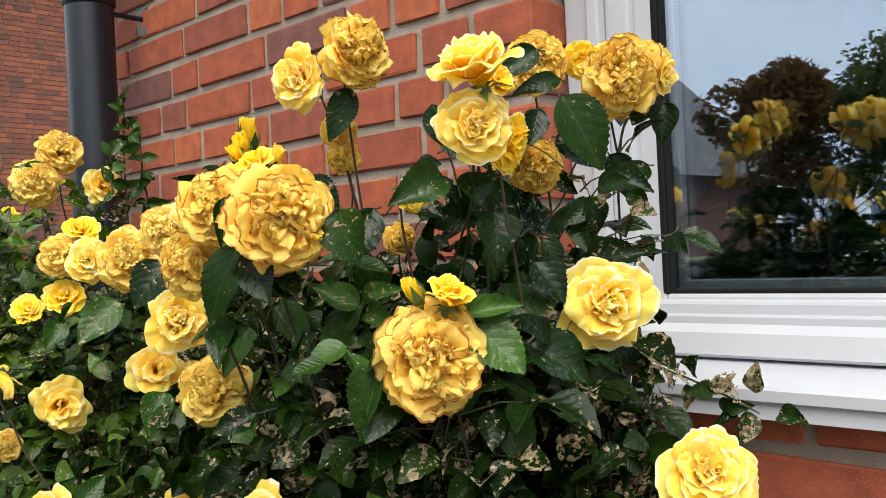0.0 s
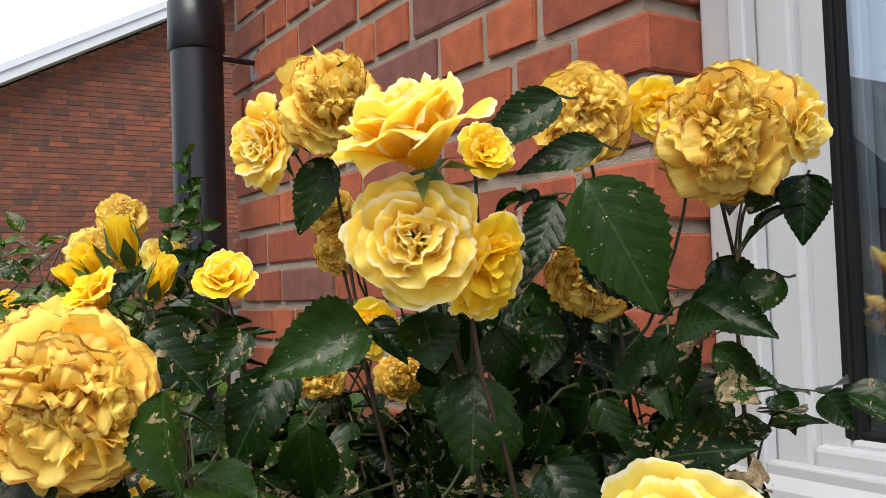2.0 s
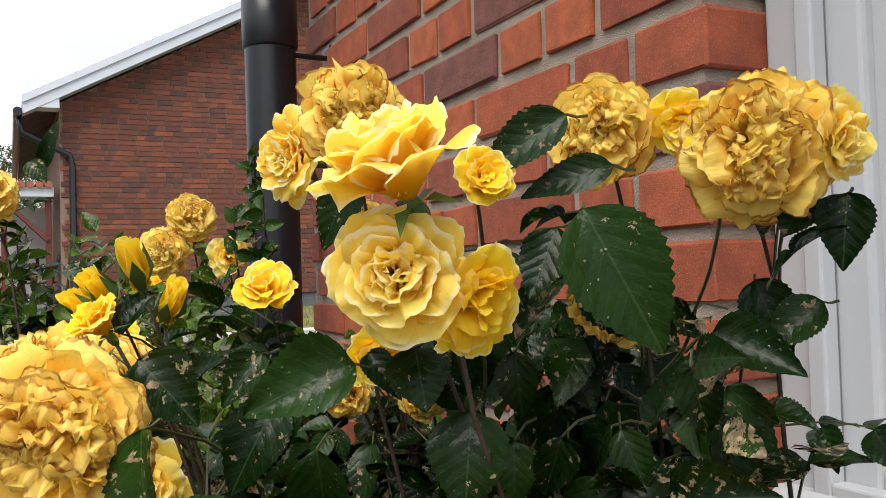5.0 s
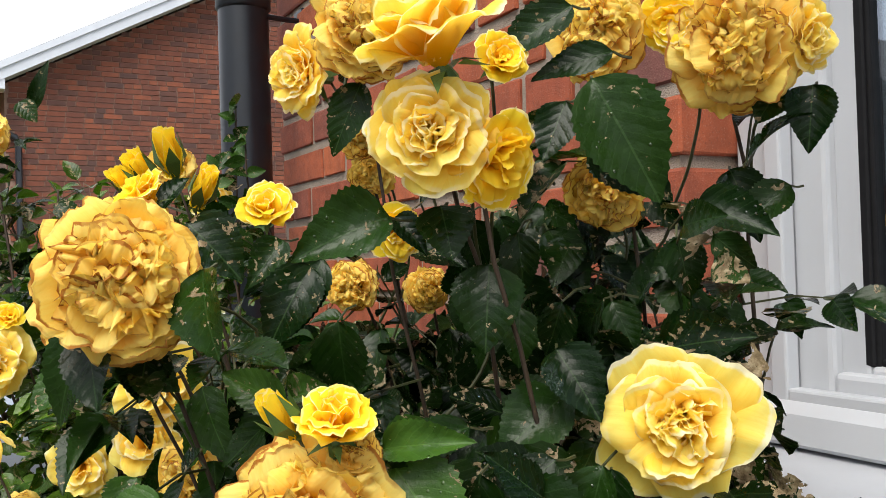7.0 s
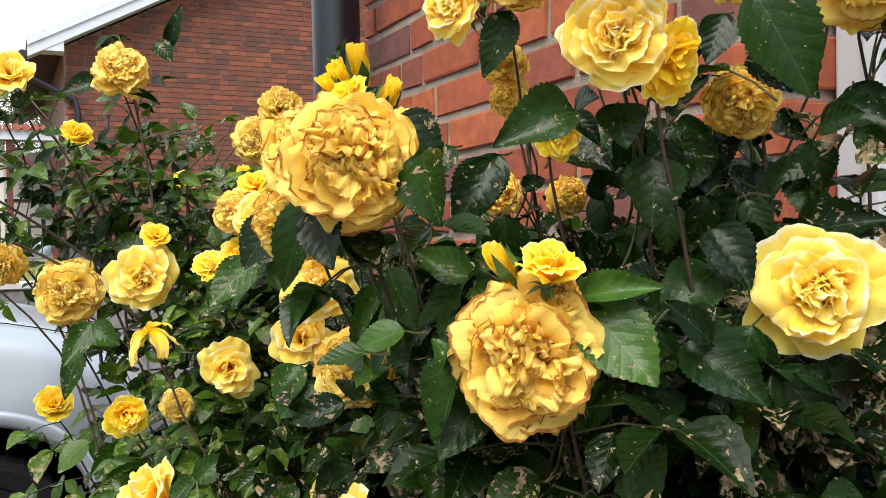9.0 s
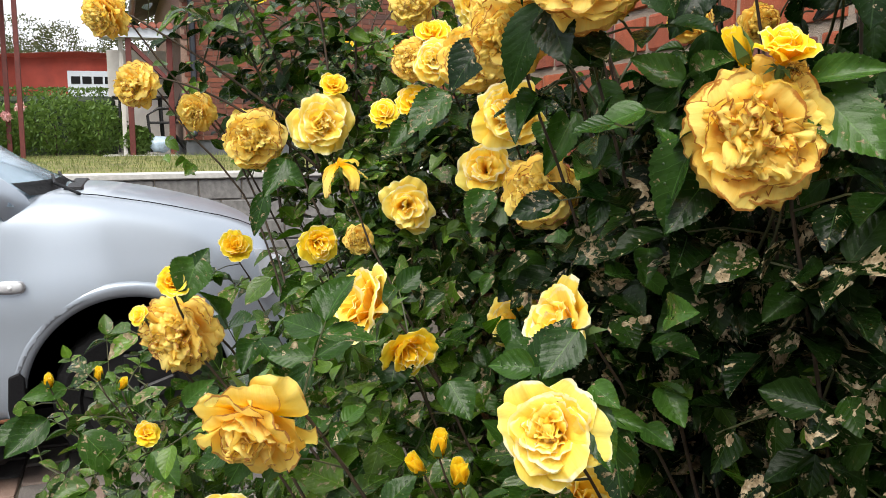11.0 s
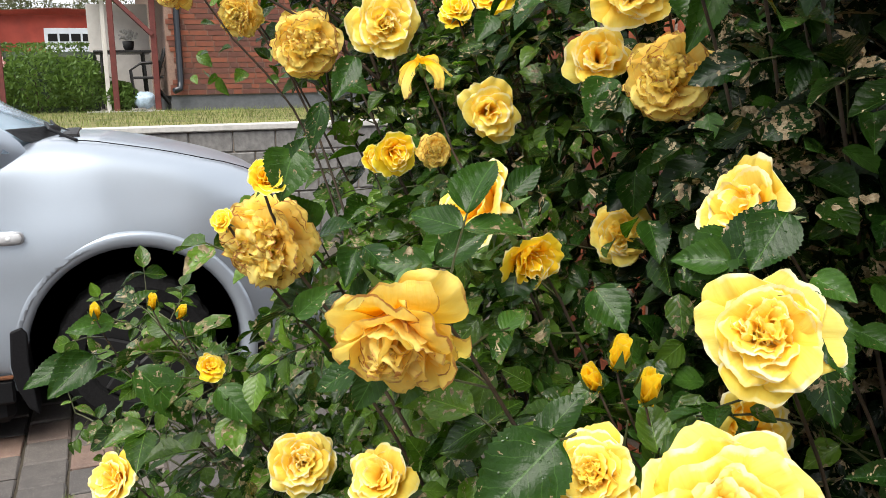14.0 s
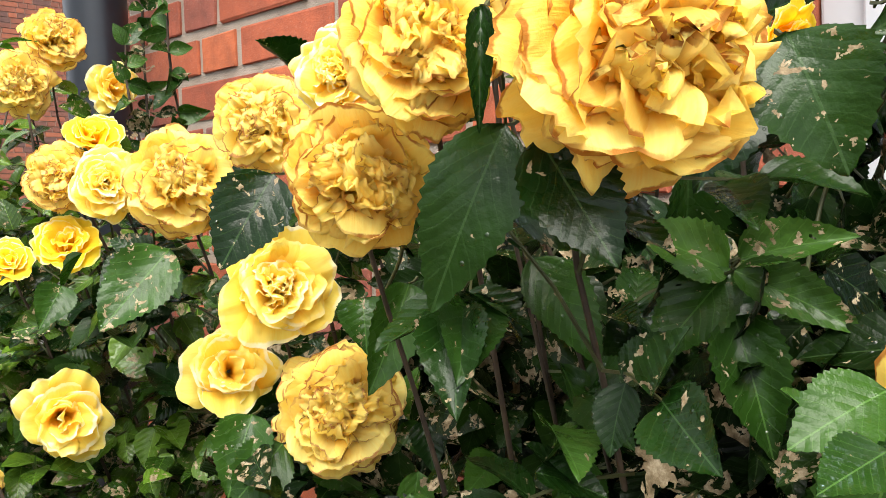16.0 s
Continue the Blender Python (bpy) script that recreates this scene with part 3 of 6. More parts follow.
def cut(bm, cutters, levels=0):
    """bm with the cutters' volumes taken out."""
    def made(some, name):
        data = bpy.data.meshes.new(name)
        some.to_mesh(data)
        some.free()
        return new(name, data)
    whole = made(bm, "whole")
    if levels:
        whole.modifiers.new("round", "SUBSURF").levels = levels
    tools = [made(c, "cutter") for c in cutters]
    for c in tools:
        mod = whole.modifiers.new("cut", "BOOLEAN")
        mod.operation, mod.object, mod.solver = "DIFFERENCE", c, "EXACT"
    done = bmesh.new()
    done.from_mesh(whole.evaluated_get(bpy.context.evaluated_depsgraph_get()).to_mesh())
    for ob in (whole, *tools):
        bpy.data.objects.remove(ob)
    return done


def disc(y, z, r, x0, x1, sides=48):
    return tube([(x0, y, z), (x1, y, z)], r, sides)


body_bm = cut(body_bm, [disc(a, 0.352, 0.43, x0, x1, 64) for a in AXLES for x0, x1 in ((-3.30, -2.8), (-4.94, -4.44))], 3)
body = part("body", body_bm, PAINT, car, "silver painted bodywork", smooth=True, m=cin)
for face in body.data.polygons:
    if len(face.vertices) > 8:
        face.use_smooth = False
for a in AXLES:
    for side in (1, -1):
        x = -3.87 + side * 0.56
        liner = tube([(x, a, 0.352), (x + side * 0.235, a, 0.352)], 0.429, 40, caps=False)
        bmesh.ops.delete(liner, geom=[v for v in liner.verts if v.co.z < 0.22], context="VERTS")
        lip = bmesh.new()
        rows_ = []
        for k in range(41):
            th = math.pi * (-0.08 + 1.16 * k / 40)
            rows_.append([lip.verts.new((-3.87 + side * dx, a + r * math.cos(th), 0.352 + r * math.sin(th))) for dx, r in ((0.860, 0.464), (0.870, 0.448), (0.867, 0.420), (0.851, 0.404), (0.80, 0.402))])
        for r1, r2 in zip(rows_, rows_[1:]):
            for k in range(4):
                lip.faces.new((r1[k], r1[k + 1], r2[k + 1], r2[k]))
        bmesh.ops.recalc_face_normals(lip, faces=lip.faces[:])
        bmesh.ops.solidify(lip, geom=lip.faces[:], thickness=0.003)
        part("arch_lip", lip, PAINT, car, "rolled silver wheel arch lip", smooth=True, m=cin)
        part("arch_liner", liner, CAR_BLACK, car, m=cin)
        back = disc(a, 0.352, 0.429, x, x + side * 0.01)
        bmesh.ops.bisect_plane(back, geom=back.verts[:] + back.edges[:] + back.faces[:], plane_co=(0, 0, 0.22), plane_no=(0, 0, -1), clear_outer=True)
        part("arch_back", back, CAR_BLACK, car, m=cin)
        wheel = part("wheel", disc(a, 0.315, 0.20, x + side * 0.06, x + side * 0.22, 36), STEEL, car, m=cin)
        tyre = bmesh.new()
        prof = [(0.03, 0.205), (0.02, 0.27), (0.045, 0.306), (0.09, 0.314), (0.18, 0.314), (0.225, 0.306), (0.25, 0.27), (0.24, 0.205), (0.215, 0.19)]
        loops = []
        for k in range(60):
            c, s = math.cos(k * math.pi / 30), math.sin(k * math.pi / 30)
            loops.append([tyre.verts.new((x + side * px, a + (r - (0.006 if k % 2 and 0.3 < r else 0)) * c, 0.315 + (r - (0.006 if k % 2 and 0.3 < r else 0)) * s)) for px, r in prof])
        for k in range(60):
            for j in range(len(prof) - 1):
                tyre.faces.new((loops[k][j], loops[k][j + 1], loops[(k + 1) % 60][j + 1], loops[(k + 1) % 60][j]))
        part("tyre", tyre, TYRE, wheel, "black treaded tyre")
        rim = bmesh.new()
        for k in range(5):
            b2 = block(0.0, 0.02, -0.035, 0.035, 0.03, 0.19, 0.008)
            bmesh.ops.transform(b2, matrix=Matrix.Translation((x + side * 0.222, a, 0.315)) @ Matrix.Rotation(k * 2 * math.pi / 5, 4, "X"), verts=b2.verts[:])
            tmp = bpy.data.meshes.new("spoke")
            b2.to_mesh(tmp)
            rim.from_mesh(tmp)
            b2.free()
        part("rim", rim, STEEL, wheel, "grey five-spoke rim")
# greenhouse
cab = bmesh.new()
lo = [(-1.97, 1.665), (-2.08, 1.715), (-2.3, 1.765), (-2.6, 1.79), (-3.4, 1.77), (-3.95, 1.60), (-4.2, 1.10)]
L = []
for side in (1, -1):
    base = [cab.verts.new((-3.87 + side * (HALF - 0.05 if i == 6 else HALF - 0.05 - 0.13 * (z - 1.1) / 0.6), y, z)) for i, (y, z) in enumerate(lo)]
    L.append(base)
for k in range(len(lo) - 1):
    cab.faces.new((L[0][k], L[0][k + 1], L[1][k + 1], L[1][k]))
glass_bm = bmesh.new()
sheet = []
for i in range(13):
    # the screen bows forward in the middle
    u = 2 * i / 12 - 1
    near, mid = [(-1.29, 1.09), (-1.335, 1.18), (-1.435, 1.30), (-1.62, 1.446), (-1.97, 1.67)], [(-1.04, 1.15), (-1.13, 1.19), (-1.36, 1.305), (-1.575, 1.445), (-1.93, 1.685)]
    sheet.append([glass_bm.verts.new((-3.87 + u * (0.775 - 0.09 * (z - 1.12) / 0.55), y + (y2 - y) * (1 - u * u), z + (z2 - z) * (1 - u * u))) for (y, z), (y2, z2) in zip(near, mid)])
for r1, r2 in zip(sheet, sheet[1:]):
    for k in range(4):
        glass_bm.faces.new((r1[k], r2[k], r2[k + 1], r1[k + 1]))
bmesh.ops.solidify(glass_bm, geom=glass_bm.faces[:], thickness=0.006)
# the pale blue of the reflected sky is painted into the screen's base colour
part("windscreen", glass_bm, plain_material("sky_tinted_windscreen", (0.62, 0.76, 0.86), 0.12, 0.55, 3, 0.1, 0), car, "windscreen with the pale sky reflection put into its colour", smooth=True, m=cin)
edge_bm = bmesh.new()
band = []
for i in range(13):
    u = 2 * i / 12 - 1
    band.append([edge_bm.verts.new((-3.87 + u * 0.735, y + 0.15 * (1 - u * u), z + 0.016)) for y, z in ((-1.25, 1.15), (-1.30, 1.186), (-1.318, 1.200))])
for r1, r2 in zip(band, band[1:]):
    for k in range(2):
        edge_bm.faces.new((r1[k], r2[k], r2[k + 1], r1[k + 1]))
bmesh.ops.solidify(edge_bm, geom=edge_bm.faces[:], thickness=0.004)
part("screen_border", edge_bm, CAR_BLACK, car, "black border and wiper well", smooth=True, m=cin)
bmesh.ops.solidify(cab, geom=cab.faces[:], thickness=0.03)
part("roof_panel", cab, PAINT, car, smooth=False, m=cin)
for side in (1, -1):
    xs = -3.87 + side * (HALF - 0.055)
    for name, pts_, mat in (("side_glass", [(-1.30, 1.13), (-1.72, 1.44), (-2.1, 1.62), (-2.6, 1.68), (-3.4, 1.66), (-3.85, 1.50), (-4.05, 1.08), (-2.5, 1.075)], CAR_GLASS),):
        b = bmesh.new()
        vs = [b.verts.new((xs - side * (0.13 * (z - 1.1) / 0.6 - 0.004), y, z)) for y, z in pts_]
        b.faces.new(vs)
        bmesh.ops.solidify(b, geom=b.faces[:], thickness=0.02)
        part(name, b, mat, car, m=cin)
xs = -3.0
for side in (1, -1):
    # the pillar runs down into the wing between the door window and the screen
    strip = bmesh.new()
    low = [(0.775, -2.06, 1.60), (0.83, -1.62, 1.334), (0.833, -1.51, 1.250), (0.838, -1.40, 1.158), (0.822, -1.36, 1.10), (0.76, -1.33, 1.02)]
    high = [(0.69, -1.97, 1.675), (0.755, -1.62, 1.450), (0.755, -1.435, 1.304), (0.752, -1.30, 1.192), (0.735, -1.255, 1.155), (0.70, -1.23, 1.05)]
    rows_ = []
    for (x0, y0, z0), (x1, y1, z1), swell in zip(low, high, (1, 1, 1, 1, 0.5, 0.0)):
        rows_.append([strip.verts.new((-3.87 + side * (x0 + (x1 - x0) * q + 0.022 * swell * math.sin(math.pi * q)), y0 + (y1 - y0) * q, z0 + (z1 - z0) * q + 0.010 * swell * math.sin(math.pi * q))) for q in (0, 0.2, 0.4, 0.6, 0.8, 1)])
    for r1, r2 in zip(rows_, rows_[1:]):
        for k in range(5):
            strip.faces.new((r1[k], r1[k + 1], r2[k + 1], r2[k]))
    bmesh.ops.recalc_face_normals(strip, faces=strip.faces[:])
    bmesh.ops.solidify(strip, geom=strip.faces[:], thickness=0.01)
    part("pillar_a", cut(strip, [], 2), PAINT, car, smooth=True, m=cin)
tri = bmesh.new()
vs = [tri.verts.new((-3.032 - 0.10 * (z - 1.09) / 0.6, y, z)) for y, z in ((-1.363, 1.109), (-1.378, 1.092), (-1.447, 1.086), (-2.3, 1.080), (-2.3, 1.62), (-2.0, 1.58), (-1.62, 1.338), (-1.51, 1.255), (-1.40, 1.165))]
tri.faces.new(vs)
bmesh.ops.solidify(tri, geom=tri.faces[:], thickness=0.03)
part("side_window_frame", tri, CAR_BLACK, car, "black window surround and mirror corner", m=cin)
mirror = bmesh.new()
bmesh.ops.create_icosphere(mirror, subdivisions=3, radius=1.0, matrix=Matrix.Translation((-2.90, -1.66, 1.195)) @ Matrix.Diagonal((0.10, 0.065, 0.075, 1)))
part("wing_mirror", mirror, PAINT, car, smooth=True, m=cin)
part("mirror_foot", block(-3.04, -2.90, -1.68, -1.58, 1.095, 1.145, 0.015, 2), CAR_BLACK, car, m=cin)
gap = tube([(-3.018, -1.474, 1.075), (-2.998, -1.466, 0.98), (-2.993, -1.447, 0.80), (-2.996, -1.43, 0.55), (-3.004, -1.42, 0.30)], 0.0032, 6)
part("door_gap", gap, CAR_BLACK, car, "dark gap along the front door", m=cin)
part("bonnet_gap", tube([(-3.87 + HALF - waist(y) - 0.20, y, hood(y) - 0.007) for y in (-1.08, -1.0, -0.9, -0.8, -0.7, -0.6, -0.5, -0.42, -0.36)], 0.0022, 6), CAR_BLACK, car, "dark gap along the bonnet", m=cin)
part("side_strip", block(-3.0, -2.982, -2.75, -1.525, 0.605, 0.65, 0.008, 2), PAINT, car, "rounded silver rubbing strip", m=cin)


def pill(x, y, z, thick, long, high):
    """A domed oblong with round ends on the car's side."""
    bm = bmesh.new()
    bmesh.ops.create_uvsphere(bm, u_segments=28, v_segments=14, radius=1.0)
    for v in bm.verts:
        v.co = Vector((x + thick * v.co.x, y + (long - high) * max(-1.0, min(1.0, 2.2 * v.co.y)) + high * v.co.y, z + high * v.co.z))
    return bm


part("indicator_ring", pill(-2.992, -1.331, 0.822, 0.011, 0.056, 0.027), CHROME, car, "grey rim", smooth=True, m=cin)
part("side_indicator", pill(-2.986, -1.331, 0.822, 0.010, 0.047, 0.020), plain_material("clear_lamp_plastic", (0.45, 0.46, 0.48), 0.15), car, "clear oblong side indicator", smooth=True, m=cin)
bulb = bmesh.new()
bmesh.ops.create_uvsphere(bulb, u_segments=14, v_segments=8, radius=0.010, matrix=Matrix.Translation((-2.981, -1.330, 0.822)))
part("indicator_bulb", bulb, plain_material("frosted_lamp_plastic", (0.70, 0.71, 0.72), 0.3), car, "small round bulb cover", smooth=True, m=cin)
part("sill_trim", block(-3.06, -2.995, -3.0, -1.36, 0.19, 0.285, 0.01), CAR_BLACK, car, m=cin)
part("sill_strip", block(-3.02, -2.990, -3.0, -1.48, 0.288, 0.296, 0.003), CHROME, car, m=cin)
part("rust_patch", block(-3.01, -2.990, -1.475, -1.36, 0.288, 0.302, 0.004), RUST, car, "orange rust on the sill end", m=cin)
flap = bmesh.new()
outline = [(-1.358, 0.47), (-1.318, 0.485), (-1.300, 0.46), (-1.302, 0.34), (-1.282, 0.14), (-1.318, 0.17), (-1.352, 0.25), (-1.366, 0.34)]
sides = [[flap.verts.new((x, y, z)) for y, z in outline] for x in (-3.14, -2.983)]
flap.faces.new(sides[0])
flap.faces.new(sides[1][::-1])
for k in range(8):
    flap.faces.new((sides[0][k], sides[0][(k + 1) % 8], sides[1][(k + 1) % 8], sides[1][k]))
bmesh.ops.recalc_face_normals(flap, faces=flap.faces[:])
bmesh.ops.bevel(flap, geom=flap.edges[:], offset=0.006, segments=2, affect="EDGES", profile=0.5)
part("mud_flap", flap, CAR_BLACK, car, "black rubber mud flap", m=cin)
for k in range(2):
    part("wiper", tube([(-3.2 - 0.6 * k, -1.07, 1.165), (-3.35 - 0.6 * k, -1.17, 1.205), (-3.72 - 0.5 * k, -1.20, 1.225)], 0.007, 8), CAR_BLACK, car, m=cin)
part("cowl", block(-4.40, -3.34, -1.14, -1.06, 1.15, 1.186, 0.01), CAR_BLACK, car, m=cin)
part("headlight", tube([(-3.14, -0.36, 0.80), (-3.19, -0.285, 0.80)], [0.11, 0.09], 20), CHROME, car, "clear headlight", m=cin)
part("bumper", block(-4.5, -3.25, -0.25, -0.10, 0.30, 0.58, 0.05, 3), PAINT, car, m=cin)

# black blocks added beneath the car to stop light reaching the ground there
under = block(-4.36, -3.38, -4.1, -0.35, 0.12, 0.30, 0.03)
box(under, -4.70, -3.04, -3.0, -1.37, 0.10, 0.30, 0.03)
part("underbody", under, CAR_BLACK, car, "black blocks added to darken the ground under the car", m=cin)


# ---- the neighbour's terrace, hedge and what lies beyond ----
RED_WOOD = plain_material("dark_red_paint", (0.10, 0.018, 0.014), 0.6, grain=12, amount=0.25, bump=0.2)
CREAM = plain_material("cream_boards", (0.55, 0.53, 0.50), 0.7, grain=8, amount=0.08, bump=0.1)
DARK_IRON = plain_material("black_iron", (0.015, 0.015, 0.016), 0.5, grain=60)
CLAY = plain_material("red_clay_tile", (0.30, 0.10, 0.07), 0.8, grain=20, amount=0.3, bump=0.3)
FAR_RED = plain_material("falun_red_boards", (0.26, 0.035, 0.022), 0.8, grain=2, amount=0.2, bump=0.2)
FAR_GREY = plain_material("pale_grey_boards", (0.42, 0.42, 0.43), 0.8, grain=2, amount=0.1, bump=0.1)

porch = empty("terrace_porch", (-13.6, -0.6, LAWN), "dark red porch posts under a clay tile roof with cream boards", "porch")
pin = Matrix.Translation((13.6, 0.6, -LAWN))
part("post", block(-13.25, -13.15, -0.73, -0.65, LAWN - 0.05, 2.88, 0.006), RED_WOOD, porch, m=pin)
part("post", block(-13.30, -13.2, -0.16, -0.08, LAWN - 0.05, 2.88, 0.006), RED_WOOD, porch, m=pin)
part("brace", tube([(-13.2, -0.66, 2.78), (-13.2, -0.14, 2.25)], 0.04, 4), RED_WOOD, porch, m=pin)
part("white_post", block(-13.40, -13.28, -0.82, -0.76, LAWN - 0.05, 2.88, 0.004), CREAM, porch, "white painted post", m=pin)
part("back_wall", block(-15.6, -15.5, -1.0, -0.05, LAWN - 0.05, 2.9), CREAM, porch, "cream boarded wall", m=pin)
part("fascia", block(-13.45, -13.1, -1.08, -0.05, 2.86, 3.0, 0.005), BOARD, porch, "white fascia board", m=pin)
tiles = bmesh.new()
for k in range(9):
    y = -1.06 + k * 0.118
    tube([(-13.05, y, 3.03), (-15.4, y, 3.22)], 0.052, 10, tiles)
part("roof_tiles", tiles, CLAY, porch, "row of red clay pantiles", m=pin)
part("floor_slab", block(-15.6, -13.1, -1.1, -0.05, LAWN - 0.06, LAWN + 0.012), COPING, porch, m=pin)

table = empty("garden_table", (-13.8, -0.55, LAWN + 0.05), "dark slim garden table on the terrace", "table")
part("tabletop", block(-0.35, 0.35, -0.40, 0.40, 0.80, 0.83, 0.008), DARK_IRON, table)
for a, b in ((-0.28, -0.32), (0.28, -0.32), (-0.28, 0.32), (0.28, 0.32)):
    part("leg", tube([(a, b, 0), (a * 0.9, b * 0.9, 0.80)], 0.018, 8), DARK_IRON, table)
chair = empty("garden_chair", (-13.5, -0.22, LAWN + 0.05), "black curved metal garden chair by the table", "chair")
part("seat", block(-0.22, 0.22, -0.22, 0.20, 0.42, 0.45, 0.01), DARK_IRON, chair)
for s in (-0.2, 0.2):
    part("side_frame", tube([(s, 0.32, 0.0), (s, 0.10, 0.30), (s, 0.16, 0.55), (s, 0.28, 0.92)], 0.018, 8), DARK_IRON, chair)
    part("armrest", tube([(s, 0.18, 0.66), (s, -0.10, 0.64), (s, -0.24, 0.55), (s, -0.20, 0.0)], 0.016, 8), DARK_IRON, chair)
for k in range(4):
    part("back_slat", tube([(-0.2, 0.19 + 0.025 * k, 0.58 + 0.09 * k), (0.2, 0.19 + 0.025 * k, 0.58 + 0.09 * k)], 0.012, 6), DARK_IRON, chair)
pot = empty("flower_pot", (-13.8, -0.45, LAWN + 0.88), "dark pot with a white plant on the table", "flower pot")
part("pot", tube([(0, 0, z) for z in (0, 0.06, 0.14, 0.15)], [0.05, 0.075, 0.085, 0.07], 16), DARK_IRON, pot, smooth=True)
tuft = bmesh.new()
rnd = random.Random(31)
for k in range(60):
    p = Vector((rnd.gauss(0, 0.06), rnd.gauss(0, 0.06), 0.18 + rnd.random() * 0.12))
    bmesh.ops.create_icosphere(tuft, subdivisions=1, radius=0.02, matrix=Matrix.Translation(p))
part("blossom", tuft, COPING, pot, "small white flowers")
bag = bmesh.new()
bmesh.ops.create_icosphere(bag, subdivisions=3, radius=0.13, matrix=Matrix.Translation((-13.35, -0.30, LAWN + 0.16)) @ Matrix.Diagonal((1, 1.3, 0.9, 1)))
for v in bag.verts:
    v.co += Vector((noise.noise(v.co * 12), noise.noise(v.co * 13), noise.noise(v.co * 14))) * 0.04
tagged(part("plastic_bag", bag, plain_material("pale_blue_plastic", (0.35, 0.45, 0.55), 0.4, grain=20, amount=0.3), smooth=True), "crumpled pale blue bag under the chair", "bag")


def scatter_leaves(name, boxes, count, size, material, seed, ball=True):
    """Many small leaves over the skins of rough lumps (x, y, z, rx, ry, rz), as one mesh."""
    rr = random.Random(seed)
    P, F_ = [], []
    for x, y, z, rx, ry, rz in boxes:
        for k in range(count):
            d = Vector((rr.gauss(0, 1), rr.gauss(0, 1), rr.gauss(0, 1))).normalized() * (rr.uniform(0.62, 1.0) + 0.16 * noise.noise(Vector((x + k % 7, y, k % 11))))
            p = Vector((x + rx * d.x, y + ry * d.y, z + rz * d.z))
            if not ball:
                p = Vector((x + rx * max(-1, min(1, 1.5 * d.x)), y + ry * rr.uniform(-1, 1), z + rz * max(-1, min(1, 1.5 * d.z))))
            a = Vector((rr.gauss(0, 1), rr.gauss(0, 1), rr.gauss(0, 1))).normalized()
            b = a.orthogonal().normalized()
            s = size * rr.uniform(0.6, 1.3)
            base = len(P)
            P.extend([tuple(p - a * s), tuple(p + b * s * 0.45), tuple(p + a * s), tuple(p - b * s * 0.45)])
            F_.append((base, base + 1, base + 2, base + 3))
    data = bpy.data.meshes.new(name)
    data.from_pydata(P, [], F_)
    data.materials.append(material)
    return data


def far_leaf_material(name, dark, light):
    s = Mat(name, 0.6)
    s.color(s.ramp(s.random(True), (0.0, dark), (1.0, light)))
    trans = s.n("BsdfTranslucent")
    trans.inputs["Color"].default_value = (*[min(1, c * 1.5) for c in light], 1)
    both = s.n("MixShader", Fac=0.25)
    s.l(s.p.outputs[0], both.inputs[1])
    s.l(trans.outputs[0], both.inputs[2])
    s.l(both.outputs[0], s.t.nodes["Material Output"].inputs["Surface"])
    return s.m


HEDGE_LEAF = far_leaf_material("hedge_leaf", (0.032, 0.068, 0.012), (0.095, 0.160, 0.028))
SHRUB_LEAF = far_leaf_material("shrub_leaf", (0.040, 0.090, 0.016), (0.130, 0.215, 0.040))
TREE_LEAF = far_leaf_material("tree_leaf", (0.025, 0.045, 0.014), (0.080, 0.085, 0.025))
COPPER_LEAF = far_leaf_material("copper_leaf", (0.050, 0.026, 0.012), (0.120, 0.060, 0.020))
PINK = plain_material("pink_petal", (0.80, 0.48, 0.50), 0.6, grain=40, amount=0.25)
BARK = plain_material("tree_bark", (0.07, 0.055, 0.04), 0.9, grain=25, amount=0.4, bump=0.6, distance=0.01)

hedge = empty("hedge", (-15.0, -4.0, LAWN), "clipped dense green hedge behind the lawn", "hedge")
hedge_in = Matrix.Translation((15.0, 4.0, -LAWN))
# a near-black green block stands in for the shade between the hedge leaves
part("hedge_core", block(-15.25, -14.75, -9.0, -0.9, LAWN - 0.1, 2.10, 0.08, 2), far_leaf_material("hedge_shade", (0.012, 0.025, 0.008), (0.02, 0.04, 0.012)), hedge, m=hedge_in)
tagged(part("hedge_leaves", None, None, hedge, "small dark green hedge leaves", data=scatter_leaves("hedge_leaves", [(-15.0, y, 1.67, 0.34, 0.5, 0.56) for y in (-8.5, -7.5, -6.5, -5.5, -4.5, -3.5, -2.5, -1.5)], 2200, 0.035, HEDGE_LEAF, 41, False), m=hedge_in), kind="stuff")
for n, (x, y, r, h) in enumerate(((-13.7, -1.15, 0.42, 0.42), (-13.8, -1.75, 0.5, 0.5), (-13.9, -2.4, 0.45, 0.40), (-13.4, -0.62, 0.25, 0.22))):
    shrub = empty("garden_shrub", (x, y, LAWN), "leafy light green shrub at the lawn's edge", "shrub", "shrubs by the hedge")
    tagged(part("shrub_leaves", None, None, shrub, data=scatter_leaves("shrub_leaves", [(0, 0, h, r, r, h)], 1800, 0.04, SHRUB_LEAF, 50 + n)), kind="stuff")
    for k in range(4):
        part("twig", tube([(0, 0, 0), (0.1 * r * math.cos(k * 1.6), 0.3 * r * math.sin(k * 1.6), h * 0.5), (0.6 * r * math.cos(k * 1.6), 0.6 * r * math.sin(k * 1.6), h * 1.2)], [0.012, 0.009, 0.004], 6), BARK, shrub)
pink = empty("pink_rose_bush", (-12.6, -2.7, LAWN), "tall green bush with pink roses by the lawn", "rose bush")
